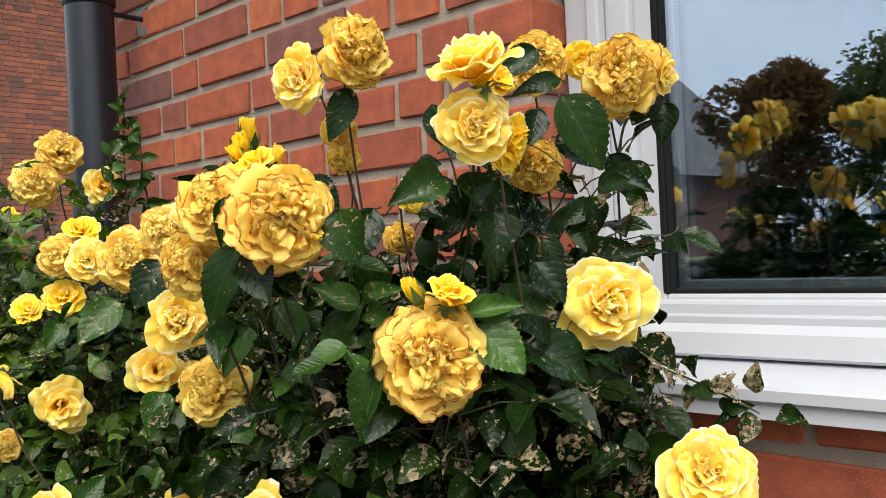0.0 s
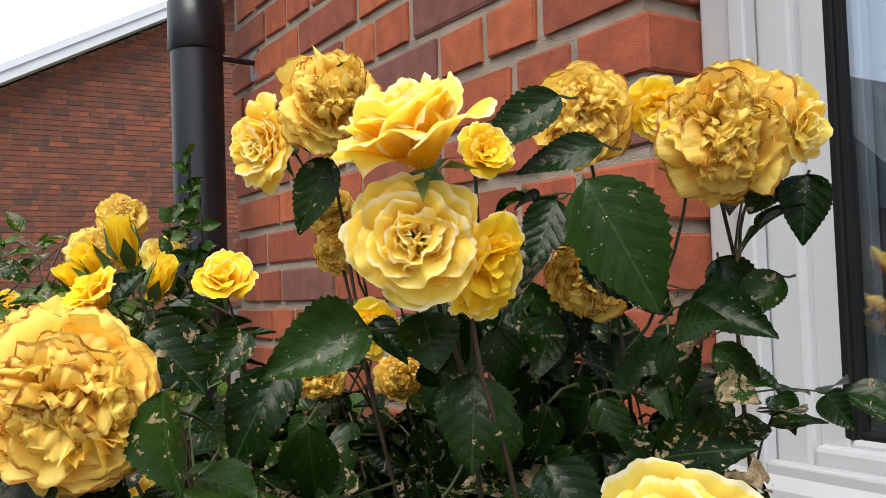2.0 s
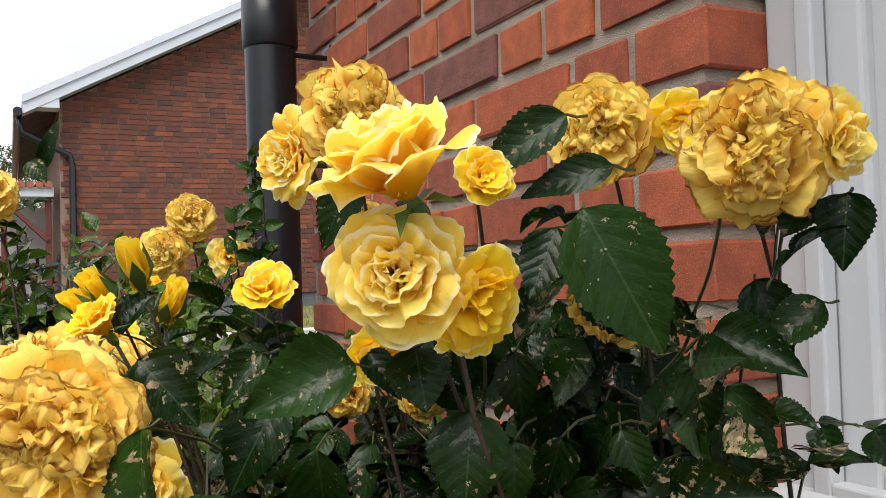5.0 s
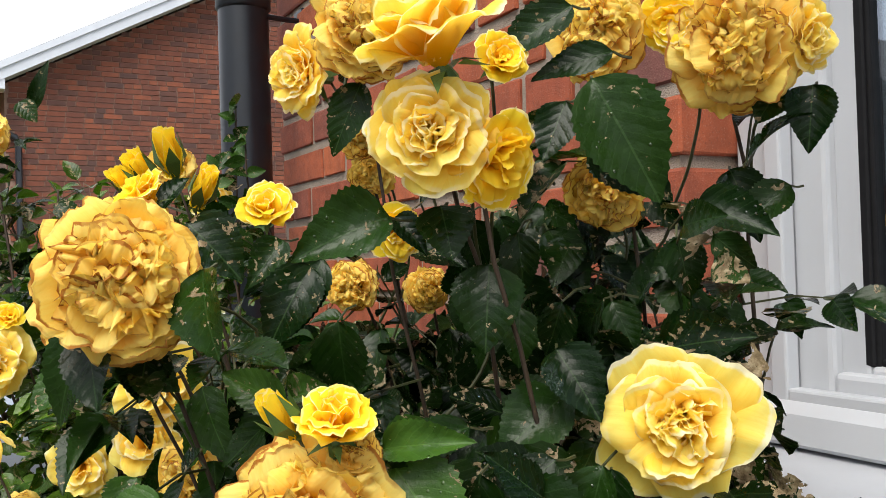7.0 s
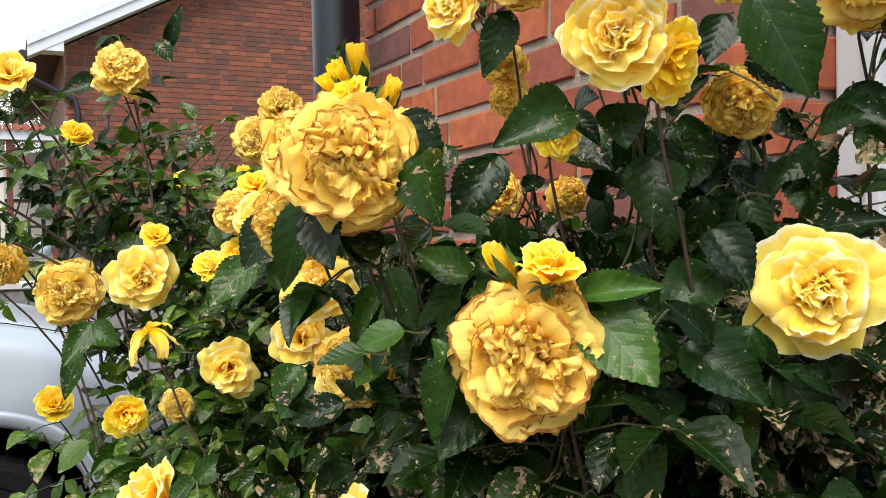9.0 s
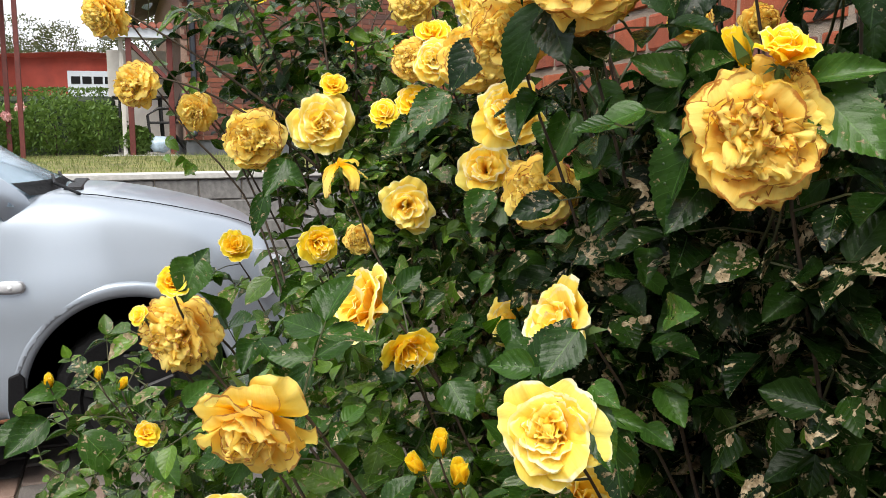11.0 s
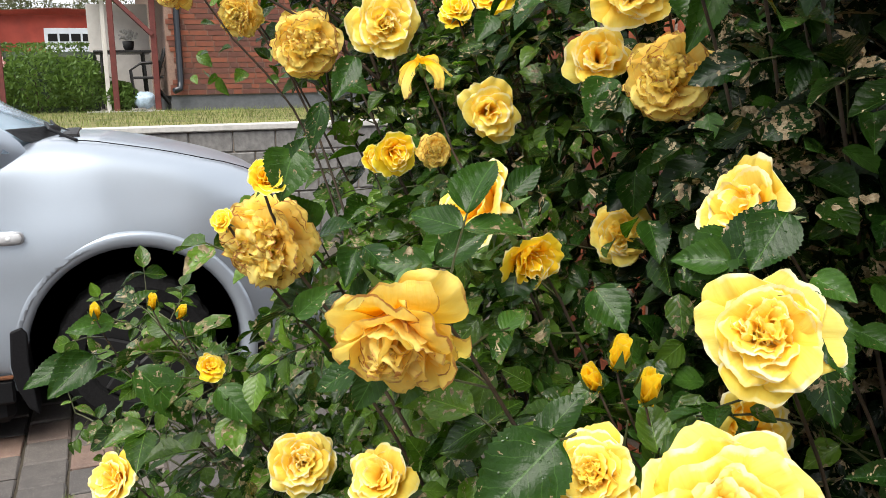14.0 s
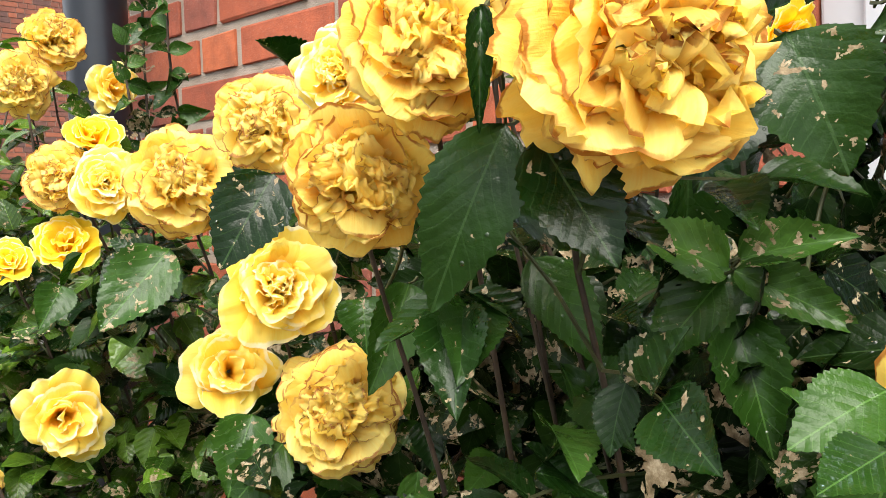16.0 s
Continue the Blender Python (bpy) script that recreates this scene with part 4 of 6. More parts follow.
tagged(part("bush_leaves", None, None, pink, data=scatter_leaves("bush_leaves", [(0, -0.3, 0.42, 0.35, 0.6, 0.42), (0, 0.3, 0.32, 0.3, 0.4, 0.34)], 1600, 0.04, SHRUB_LEAF, 61)), kind="stuff")
for k, (y, z) in enumerate(((-0.45, 0.86), (-0.25, 0.70), (-0.05, 0.83), (0.05, 0.66), (0.45, 0.55), (0.62, 0.66), (-0.6, 0.62), (0.3, 0.46))):
    data = scatter_leaves("pink_bloom", [(0, 0, 0, 0.06, 0.075, 0.06)], 70, 0.032, PINK, 600 + k)
    part("pink_bloom", None, None, pink, "full pink bloom", m=Matrix.Translation((0.3, y, z)), data=data)
arch = empty("garden_pergola", (-12.2, -2.1, LAWN), "dark red slender pergola posts beside the pink roses", "pergola")
for y, x in ((0.05, 0.2), (-0.14, -0.2), (-0.42, 0.2), (-0.95, -0.2)):
    part("post", block(x - 0.035, x + 0.035, y - 0.03, y + 0.03, 0, 2.3, 0.004), RED_WOOD, arch)
part("beam", block(-0.3, 0.3, -1.1, 0.2, 2.3, 2.38, 0.005), RED_WOOD, arch)

red_house = empty("red_cottage", (-30, -4.0, LAWN), "red boarded wooden house with a white garage door", "house")
part("wall", block(-4, 0, -1.6, 6.0, 0, 2.80), FAR_RED, red_house)
part("garage_door", block(-0.02, 0.03, 1.75, 3.2, 1.1, 2.42, 0.01), BOARD, red_house, "white door with panes")
for k in range(4):
    part("pane", block(0.03, 0.04, 1.85 + 0.33 * k, 2.12 + 0.33 * k, 2.02, 2.25), GASKET, red_house)
rr_ = bmesh.new()
for y0, y1, z0, z1 in ((-2.0, 2.2, 2.78, 3.0), (6.4, 2.2, 2.78, 3.0)):
    vs = [rr_.verts.new(p) for p in ((-4.3, y0, z0), (0.3, y0, z0), (0.3, y1, z1), (-4.3, y1, z1))]
    rr_.faces.new(vs)
bmesh.ops.solidify(rr_, geom=rr_.faces[:], thickness=0.15)
part("roof", rr_, CLAY, red_house, "red tiled roof")
grey_house = empty("grey_cottage", (-26, -9.5, LAWN), "pale grey boarded house behind the hedge", "house")
part("wall", block(-6, 0, -4.0, 4.6, 0, 3.6), FAR_GREY, grey_house)
part("roof", block(-6.4, 0.4, -4.4, 4.9, 3.6, 3.9, 0.05), ROOF, grey_house)
part("window", block(0.0, 0.04, 3.4, 4.2, 1.4, 2.3, 0.01), GASKET, grey_house)


def tree(x, y, height, crown, seed, leaf, label):
    """A trunk with limbs and a loose crown of leaf clumps."""
    rr = random.Random(seed)
    t = empty("tree", (x, y, 0), label, "tree", "trees around the drive")
    part("trunk", tube([(0, 0, -0.1), (0.05, 0.03, height * 0.3), (0, 0.1, height * 0.6)], [0.05 * height * 0.5, 0.04 * height * 0.4, 0.03 * height * 0.3], 9), BARK, t, smooth=True)
    lumps = []
    for k in range(11):
        a, r = rr.uniform(0, 6.28), crown * rr.uniform(0.15, 0.75)
        p = (r * math.cos(a), r * math.sin(a), height * rr.uniform(0.45, 0.9))
        lumps.append((*p, crown * rr.uniform(0.28, 0.45), crown * rr.uniform(0.28, 0.45), crown * rr.uniform(0.22, 0.36)))
        part("limb", tube([(0.03, 0.03, height * 0.35), (p[0] * 0.5, p[1] * 0.5, (height * 0.35 + p[2]) / 2), p], [0.03 * height * 0.25, 0.02, 0.008], 6), BARK, t)
    tagged(part("crown", None, None, t, data=scatter_leaves("crown", lumps, 700, 0.075, leaf, seed + 1)), kind="stuff")
    return t


for n, (x, y, h, c, leaf, label) in enumerate(((-5.6, -12.6, 4.1, 1.7, COPPER_LEAF, "copper-brown round tree across the drive"), (-3.4, -13.4, 4.7, 2.0, TREE_LEAF, "dark green broad tree across the drive"),
                                               (-0.6, -14.0, 4.4, 2.2, COPPER_LEAF, "brownish bushy tree across the drive"), (3.0, -14.0, 5.0, 2.4, TREE_LEAF, "dark green tall tree across the drive"),
                                               (-41, -0.3, 8.2, 2.6, TREE_LEAF, "dark green tree beyond the roofs"), (-44, -3.6, 7.0, 3.4, TREE_LEAF, "dark green tree beyond the roofs"), (-48, -9.5, 8.6, 5.0, TREE_LEAF, "broad dark green tree beyond the roofs"))):
    tree(x, y, h, c, 70 + 3 * n, leaf, label)
across = empty("house_across", (-12.5, -16.5, 0), "dark brick house across the drive with a steep roof", "house")
part("wall", block(-3.2, 3.1, -5, 0, 0, 3.0), FAR_BRICK, across)
ga = bmesh.new()
vs = [[ga.verts.new((x, y, z)) for x, z in ((-3.6, 2.9), (3.5, 2.9), (0, 6.4))] for y in (0.3, -5.3)]
ga.faces.new(vs[0])
ga.faces.new(vs[1][::-1])
for k in range(3):
    ga.faces.new((vs[0][k], vs[1][k], vs[1][(k + 1) % 3], vs[0][(k + 1) % 3]))
part("roof", ga, ROOF, across, "dark steep roof")
far_hedge = empty("far_hedge", (0, -11.5, 0), "dark rough hedge along the street", "hedge")
tagged(part("hedge_leaves", None, None, far_hedge, data=scatter_leaves("hedge_leaves", [(x, 0, 0.55, 0.8, 0.4, 0.6) for x in (-9, -7.6, -6.2, -4.8, -3.4, -2, -0.6, 0.8, 2.2, 3.6, 5)], 900, 0.07, TREE_LEAF, 91)), kind="stuff")


# ---- roses ----
def petal(length, width, a0, a1, hollow, ruffle, curl, crumple, roll, seed, frill=0.0, nu=12, nv=11):
    """A petal from the origin upwards and outwards along +x: it leans by a0 degrees at its base and a1 at its tip,
    is hollowed along its middle, waved and crumpled towards its rim, with the rim rolled back."""
    rr = random.Random(seed)
    bm = bmesh.new()
    uv = bm.loops.layers.uv.new("UVMap")
    away = Vector((rr.uniform(0, 90), rr.uniform(0, 90), rr.uniform(0, 90)))
    nod, skew, fold = rr.uniform(0.0, 0.10), rr.gauss(0, 0.10), rr.uniform(-0.02, 0.05)
    verts, place = [], {}
    path, x, z = [], 0.0, 0.0
    for j in range(nv + 1):
        v = (j + 0.5) / nv
        a = radians(a0 + (a1 - a0) * v + curl * max(0.0, v - 0.62) * 2.6)
        path.append((x, z, a))
        x, z = x + length / nv * math.sin(a), z + length / nv * math.cos(a)
    for j in range(nv + 1):
        v = j / nv
        w = width * (0.22 + 0.78 * math.sin(math.pi / 2 * min(1.0, v * 1.25)) ** 0.9) * (1.0 - 0.10 * (max(0.0, v - 0.6) / 0.4) ** 2.2)
        row = []
        for i in range(nu + 1):
            u = 2 * i / nu - 1
            rag = 0.07 * noise.noise(away + Vector((2.2 * u, 0, 5))) + 0.03 * noise.noise(away + Vector((6.0 * u, 0, 9)))
            back = max(0.0, 0.44 * (1 - math.sqrt(1 - 0.97 * u * u)) + nod * math.exp(-(u * 4) ** 2) + rag + skew * u) * v * v
            k = max(0.0, v - back) * nv
            j0 = min(nv - 1, int(k))
            f = k - j0
            px = path[j0][0] + (path[j0 + 1][0] - path[j0][0]) * f
            pz = path[j0][1] + (path[j0 + 1][1] - path[j0][1]) * f
            lean = path[j0][2]
            q = away + Vector((1.7 * u, 1.3 * v, 0))
            wave = ruffle * v ** 1.5 * (2.2 * noise.noise(q) + 1.0 * noise.noise(q * 2.3))
            wave += crumple * 0.06 * (0.3 + v) * (noise.noise(q * 3.1 + Vector((0, 0, 7))) + 0.5 * noise.noise(q * 7.0))
            wave += frill * v**5 * noise.noise(q * 4.5 + Vector((0, 0, 3)))
            inward = hollow * width * u * u * (1 - 0.45 * v) - roll * width * max(0.0, abs(u) - 0.62) ** 2 * v * 1.6 + fold * math.exp(-(u * 5) ** 2) * v
            off = wave - inward
            vert = bm.verts.new((px + off * math.cos(lean), u * w / 2 + 0.4 * wave * u, pz - off * math.sin(lean)))
            place[vert] = (i / nu, v)
            row.append(vert)
        verts.append(row)
    for j in range(nv):
        for i in range(nu):
            face = bm.faces.new((verts[j][i], verts[j][i + 1], verts[j + 1][i + 1], verts[j + 1][i]))
            face.smooth = True
            for loop in face.loops:
                loop[uv].uv = place[loop.vert]
    return bm


def calyx(sepals=0.32):
    """The green hip under a bloom of diameter 1, with five sepals, as one bmesh round z = -0.3."""
    bm = tube([(0, 0, z) for z in (-0.52, -0.46, -0.36, -0.28, -0.22)], [0.03, 0.07, 0.085, 0.06, 0.03], 8)
    for k in range(5):
        a = 2 * math.pi * k / 5
        pts_ = [Vector((0.05, 0, -0.30)), Vector((0.16, 0, -0.27)), Vector((0.05 + sepals, 0, -0.30 - 0.2 * sepals))] if sepals < 0.5 else [Vector((0.07, 0, -0.40)), Vector((0.31, 0, -0.02)), Vector((0.27 + 0.16 * (k % 2), 0, 0.60 - 0.25 * (k % 2)))]
        m = Matrix.Rotation(a, 4, "Z")
        side = Vector((0, 0.06 if sepals < 0.5 else 0.15, 0))
        v = [bm.verts.new(m @ q) for q in (pts_[0] - side * 0.6, pts_[0] + side * 0.6, pts_[1] + side, pts_[1] - side, pts_[2])]
        bm.faces.new((v[0], v[1], v[2], v[3]))
        bm.faces.new((v[3], v[2], v[4]))
    return bm


KINDS = {"fresh": FRESH, "old": OLD, "cup": DEEP, "bud": BUD, "spent": PEACH}
PETALS = {"fresh": 37, "old": 84, "cup": 19, "bud": 7, "spent": 6}


def petal_shape(kind, s, rr):
    """Length, width, lean at base and tip, hollow, ruffle, curl, crumple and roll of a petal; s goes from 0 outside to 1 at the heart."""
    mix = lambda a, b, p=1.0: a + (b - a) * s**p  # noqa: E731
    if kind == "fresh":
        return (mix(0.56, 0.33) * rr.uniform(0.90, 1.08), mix(0.70, 0.28, 0.8) * rr.uniform(0.85, 1.12), mix(64, -4, 0.8) + rr.gauss(0, 5), mix(88, -30, 0.9) + rr.gauss(0, 9),
                mix(0.08, 0.42), mix(0.026, 0.034), rr.uniform(5, 75), mix(0.2, 0.3), rr.uniform(0.2, 0.9))
    if kind == "old":
        lean = mix(108, 0, 0.8) + rr.gauss(0, 6)
        if s < 0.52:   # broad outer petals, laid over one another
            return (rr.uniform(0.47, 0.55), rr.uniform(0.42, 0.60), lean, lean + rr.gauss(4, 10), 0.08 + rr.gauss(0, 0.07), 0.016, rr.choice((-30, 10, 40, 80)), 0.25, rr.uniform(0.1, 0.9))
        # the crumpled heart, its rims bent over in all ways
        return (rr.uniform(0.43, 0.54), rr.uniform(0.22, 0.38), lean, lean + rr.gauss(0, 13), 0.12 + rr.gauss(0, 0.14), 0.034, rr.choice((-130, -80, 60, 110, 150)), 0.6, rr.uniform(0.0, 0.9))
    if kind == "cup":
        return (mix(0.66, 0.52) * rr.uniform(0.92, 1.06), mix(0.72, 0.34) * rr.uniform(0.88, 1.1), mix(42, 0) + rr.gauss(0, 4), mix(58, 0) + rr.gauss(0, 8),
                mix(0.16, 0.40), 0.022, rr.uniform(20, 80), 0.25, rr.uniform(0.3, 1.0))
    if kind == "spent":   # the last few petals hang down limp
        return (rr.uniform(0.7, 1.0), rr.uniform(0.34, 0.5), rr.uniform(70, 110), rr.uniform(140, 190), 0.25, 0.04, rr.uniform(-30, 30), 0.5, 0.5)
    return (1.10, mix(0.60, 0.48), mix(22, 12), mix(-6, -10), 0.43, 0.010, mix(20, 5), 0.05, 0.1)


def bloom(kind, material, seed, parent):
    """A rose of diameter 1 that faces +z: the calyx, with every petal under it."""
    rr = random.Random(seed)
    head = part("rose_bud" if kind == "bud" else "rose_bloom", calyx(0.9 if kind == "bud" else 0.32), CALYX, parent)
    count = PETALS[kind]
    lean, lobes = rr.uniform(0, 6.28), rr.choice((2, 3))
    for k in range(count):
        s = k / (count - 1)
        shape = petal_shape(kind, s, rr)
        bm = petal(*shape, seed * 100 + k, *((0.045 if s < 0.52 else 0.085, 14, 10) if kind == "old" else (0.02, 16, 11)))
        data = bpy.data.meshes.new("petal")
        bm.to_mesh(data)
        bm.free()
        data.materials.append(material)
        height = {"fresh": -0.21 + 0.11 * s, "old": -0.10 + 0.03 * s, "cup": -0.26 + 0.05 * s, "bud": -0.41, "spent": -0.2}[kind]
        m = Matrix.Rotation(2.39996 * k + rr.gauss(0, 0.10 if kind == "bud" else 0.20), 4, "Z") @ Matrix.Translation((0.035, 0, height + rr.gauss(0, 0.012)))
        if kind in ("fresh", "old"):
            # the heart is split into lobes that sit off the middle
            off = (0.05 if kind == "fresh" else 0.09) * s
            m = Matrix.Translation((off * math.cos(lean + 6.28 / lobes * (k % lobes)), off * math.sin(lean + 6.28 / lobes * (k % lobes)), 0)) @ m
        wild = {"fresh": 0.8, "old": 1.2, "cup": 0.6, "bud": 0.1, "spent": 1.5}[kind]
        part("petal", None, None, head, m=m @ pose(0, 0, 0, rr.gauss(0, 9 * wild), rr.gauss(0, 5 * wild), rr.gauss(0, 12 * wild)), data=data)
    if kind == "fresh":
        core = bmesh.new()
        for k in range(22):
            a, r = rr.uniform(0, 6.28), rr.uniform(0.0, 0.045)
            p = Vector((r * math.cos(a), r * math.sin(a), -0.10))
            tube([p, p + Vector((r * 0.6 * math.cos(a), r * 0.6 * math.sin(a), rr.uniform(0.10, 0.17)))], [0.004, 0.008], 4, core)
        part("stamen_tuft", core, STAMEN, head, "amber stamens")
    return head


bushes = {
    "wall": empty("rose_bush", (0.1, -0.22, 0), "tall yellow rose bush with chewed leaves against the brick wall", "rose bush", "yellow rose bushes"),
    "left": empty("rose_bush", (-0.55, -0.35, 0), "sprawling yellow rose bush with fading blooms beside the downpipe", "rose bush", "yellow rose bushes"),
    "front": empty("rose_bush", (0.0, -0.55, 0), "low yellow rose bush with pale full blooms over the drive", "rose bush", "yellow rose bushes"),
}


def bush_of(x, y, z):
    return "front" if z < 1.27 and y < -0.45 else ("left" if x < -0.25 else "wall")


def inside(bush, m):
    """A pose in the world, as seen from the bush's own base."""
    return Matrix.Translation(-Vector(bush.matrix_basis.translation)) @ m


LEAFY, HEADS = [], []   # where leaves grow along the stems; place, face and size of every bloom
made_blooms, rnd = {}, random.Random(11)
stems = {k: [] for k in bushes}


def rose(kind, x, y, z, size, fx, fy, fz, leafy=1.0):
    """A bloom of that diameter at a place, facing a way, on its stem."""
    n = len(HEADS)
    key = bush_of(x, y, z)
    face = Vector((fx, fy, fz)).normalized()
    size *= {"fresh": 0.96, "old": 1.0}.get(kind, 1.0)
    HEADS.append((Vector((x, y, z)), face, size))
    if kind == "old" and (key == "front" or x < -0.05):
        mat, tag = PEACH, "peach"
    elif kind == "fresh" and fz < -0.5:
        mat, tag = PEACH, "hanging"
    elif kind == "cup" and size > 0.06:
        mat, tag = FRESH, "pale"
    else:
        mat, tag = KINDS[kind], ""
    proto = (kind, tag, n % {"old": 4, "fresh": 4, "cup": 3}.get(kind, 2))
    m = Matrix.Translation((x, y, z)) @ face.to_track_quat("Z", "Y").to_matrix().to_4x4() @ Matrix.Rotation(rnd.uniform(0, 6.28), 4, "Z") @ Matrix.Diagonal((size, size, size, 1))
    m = inside(bushes[key], m)
    if proto not in made_blooms:
        made_blooms[proto] = bloom(kind, mat, 7 + len(made_blooms), bushes[key])
        made_blooms[proto].matrix_basis = m
    else:
        source = made_blooms[proto]
        keep = source.matrix_basis.copy()
        source.matrix_basis = Matrix.Identity(4)
        twin = copy_thing(source, m)
        source.matrix_basis = keep
        twin.parent = bushes[key]
    neck = Vector((x, y, z)) - face * size * 0.45
    low = neck - face * 0.05 - Vector((0, -0.03, 0.08))
    if leafy == 0:
        # a side shoot that joins the cane behind
        foot = neck + Vector((rnd.uniform(-0.12, -0.07), 0.04, -0.17))
        mid = low.lerp(foot, 0.5)
    else:
        foot = Vector((min(x, 0.16) * 0.8 + rnd.gauss(0, 0.06), max(y * 0.4, -0.36) + rnd.gauss(0, 0.03), 0.0))
        mid = Vector((min(x * 0.9, 0.26) + rnd.gauss(0, 0.05), y * 0.62 + rnd.gauss(0, 0.03), z * 0.62))
    pts_ = bend(neck, low, mid, foot, 18)
    for k in range(2, 19):
        q = Vector((n * 3.1, k * 0.5, 0))
        pts_[k] = pts_[k] + 0.018 * min(1, k / 6) * Vector((noise.noise(q), noise.noise(q + Vector((9, 0, 0))), 0.3 * noise.noise(q + Vector((0, 9, 0)))))
    r0 = 0.0008 if kind == "bud" else 0.0011
    stems[key].append((pts_, [r0 + (0.0013 if leafy else 0.0003) * (k / 18) ** 0.8 for k in range(19)]))
    for k in range(1, 11):
        if rnd.random() < leafy:
            LEAFY.append((pts_[k], (pts_[k - 1] - pts_[k]).normalized(), key, k))


rose("fresh", 0.309, -0.463, 1.570, 0.070, 0.83, -0.56, -0.05, 0.45)
rose("cup", 0.314, -0.467, 1.620, 0.076, 0.10, -0.50, 0.86, 0.45)
rose("old", 0.077, -0.396, 1.686, 0.078, 0.96, -0.24, 0.14, 0.45)
rose("fresh", 0.013, -0.427, 1.663, 0.076, 0.36, -0.93, 0.02, 0.45)
rose("old", 0.257, -0.308, 1.650, 0.063, 0.76, -0.65, 0.09, 0.45)
rose("old", 0.315, -0.245, 1.634, 0.083, 0.77, -0.63, -0.09, 0.45)
rose("fresh", 0.342, -0.212, 1.636, 0.053, 0.98, 0.05, -0.21, 0.0)
rose("cup", 0.290, -0.274, 1.651, 0.042, 0.53, -0.80, -0.27, 0.0)
rose("old", 0.226, -0.280, 1.548, 0.058, 0.62, -0.60, -0.50, 0.0)
rose("cup", 0.308, -0.425, 1.557, 0.054, 0.92, 0.19, -0.35, 0.0)
rose("cup", 0.284, -0.403, 1.618, 0.033, 0.96, -0.18, 0.20, 0.0)
rose("old", 0.001, -0.363, 1.611, 0.042, 0.69, -0.69, 0.19, 0.0)
rose("old", 0.002, -0.359, 1.579, 0.040, 0.73, -0.63, -0.26, 0.0)
rose("cup", 0.187, -0.428, 1.522, 0.041, 0.95, -0.08, -0.31)
rose("old", 0.084, -0.351, 1.479, 0.036, 0.85, -0.46, -0.26)
rose("old", 0.044, -0.399, 1.485, 0.041, 0.77, -0.64, 0.03)
rose("old", 0.215, -0.604, 1.495, 0.087, 0.95, -0.30, 0.06)
rose("old", 0.122, -0.607, 1.512, 0.066, 0.72, -0.66, 0.22)
rose("fresh", 0.038, -0.581, 1.512, 0.054, 0.37, -0.92, 0.15, 0.0)
rose("bud", 0.098, -0.552, 1.577, 0.033, 0.30, -0.30, 0.90)
rose("bud", 0.128, -0.585, 1.556, 0.024, 0.45, -0.70, 0.55, 0.0)
rose("cup", 0.150, -0.580, 1.548, 0.036, 0.20, -0.60, 0.75, 0.0)
rose("bud", 0.119, -0.574, 1.563, 0.030, 0.55, -0.55, 0.62)
rose("bud", 0.104, -0.533, 1.553, 0.030, 0.55, 0.20, 0.80)
rose("cup", -0.149, -0.407, 1.560, 0.056, 0.78, -0.32, 0.54)
rose("old", 0.070, -0.600, 1.461, 0.064, 0.81, -0.58, -0.13)
rose("old", -0.072, -0.548, 1.500, 0.058, 0.68, -0.72, 0.11)
rose("old", -0.230, -0.514, 1.471, 0.079, 0.87, -0.49, 0.07)
rose("fresh", -0.306, -0.533, 1.473, 0.060, 0.80, -0.60, 0.08)
rose("old", -0.373, -0.542, 1.480, 0.056, 0.69, -0.72, 0.08)
rose("cup", -0.359, -0.518, 1.512, 0.047, 0.70, -0.29, 0.65, 0.0)
rose("cup", -0.383, -0.534, 1.423, 0.057, 0.72, -0.48, 0.50)
rose("cup", -0.463, -0.553, 1.409, 0.045, 0.55, -0.64, 0.54)
rose("fresh", -0.095, -0.526, 1.399, 0.077, 0.90, -0.41, 0.17)
rose("cup", -0.155, -0.528, 1.341, 0.064, 0.82, -0.51, 0.27)
rose("old", -0.072, -0.501, 1.319, 0.079, 0.82, -0.54, 0.21)
rose("cup", -0.344, -0.561, 1.287, 0.070, 0.97, -0.23, -0.00)
rose("old", 0.312, -0.533, 1.376, 0.088, 0.80, -0.60, 0.04)
rose("old", 0.324, -0.518, 1.411, 0.026, 0.84, -0.23, 0.49, 0.0)
rose("cup", 0.331, -0.530, 1.428, 0.040, 0.35, -0.10, 0.90)
rose("bud", 0.314, -0.549, 1.428, 0.026, 0.10, -0.62, 0.78, 0.0)
rose("fresh", 0.342, -0.328, 1.407, 0.091, 0.69, -0.71, 0.11, 0.45)
rose("fresh", 0.452, -0.353, 1.267, 0.080, 0.52, -0.74, 0.42, 0.0)
rose("old", -0.796, -0.359, 1.677, 0.077, 0.95, -0.07, 0.31)
rose("old", -0.803, -0.401, 1.619, 0.081, 0.94, -0.34, -0.01)
rose("cup", -0.740, -0.309, 1.611, 0.067, 0.99, -0.03, 0.16)
rose("fresh", -0.482, -0.643, 1.399, 0.091, 0.99, -0.13, 0.09)
rose("old", -0.558, -0.728, 1.378, 0.086, 0.99, -0.16, -0.05)
rose("old", -0.593, -0.650, 1.690, 0.076, 0.91, -0.09, 0.40)
rose("cup", -0.565, -0.795, 1.671, 0.064, 0.92, -0.18, 0.35)
rose("cup", -0.650, -0.707, 1.602, 0.045, 0.86, -0.05, 0.51)
rose("cup", -0.489, -0.623, 1.452, 0.038, 0.89, -0.12, 0.45)
rose("cup", -0.863, -0.516, 1.548, 0.040, 0.88, -0.06, 0.46)
rose("cup", -1.000, -0.377, 1.570, 0.042, 0.78, -0.18, 0.60)
rose("cup", -0.421, -0.567, 1.411, 0.040, 0.77, -0.32, 0.55)
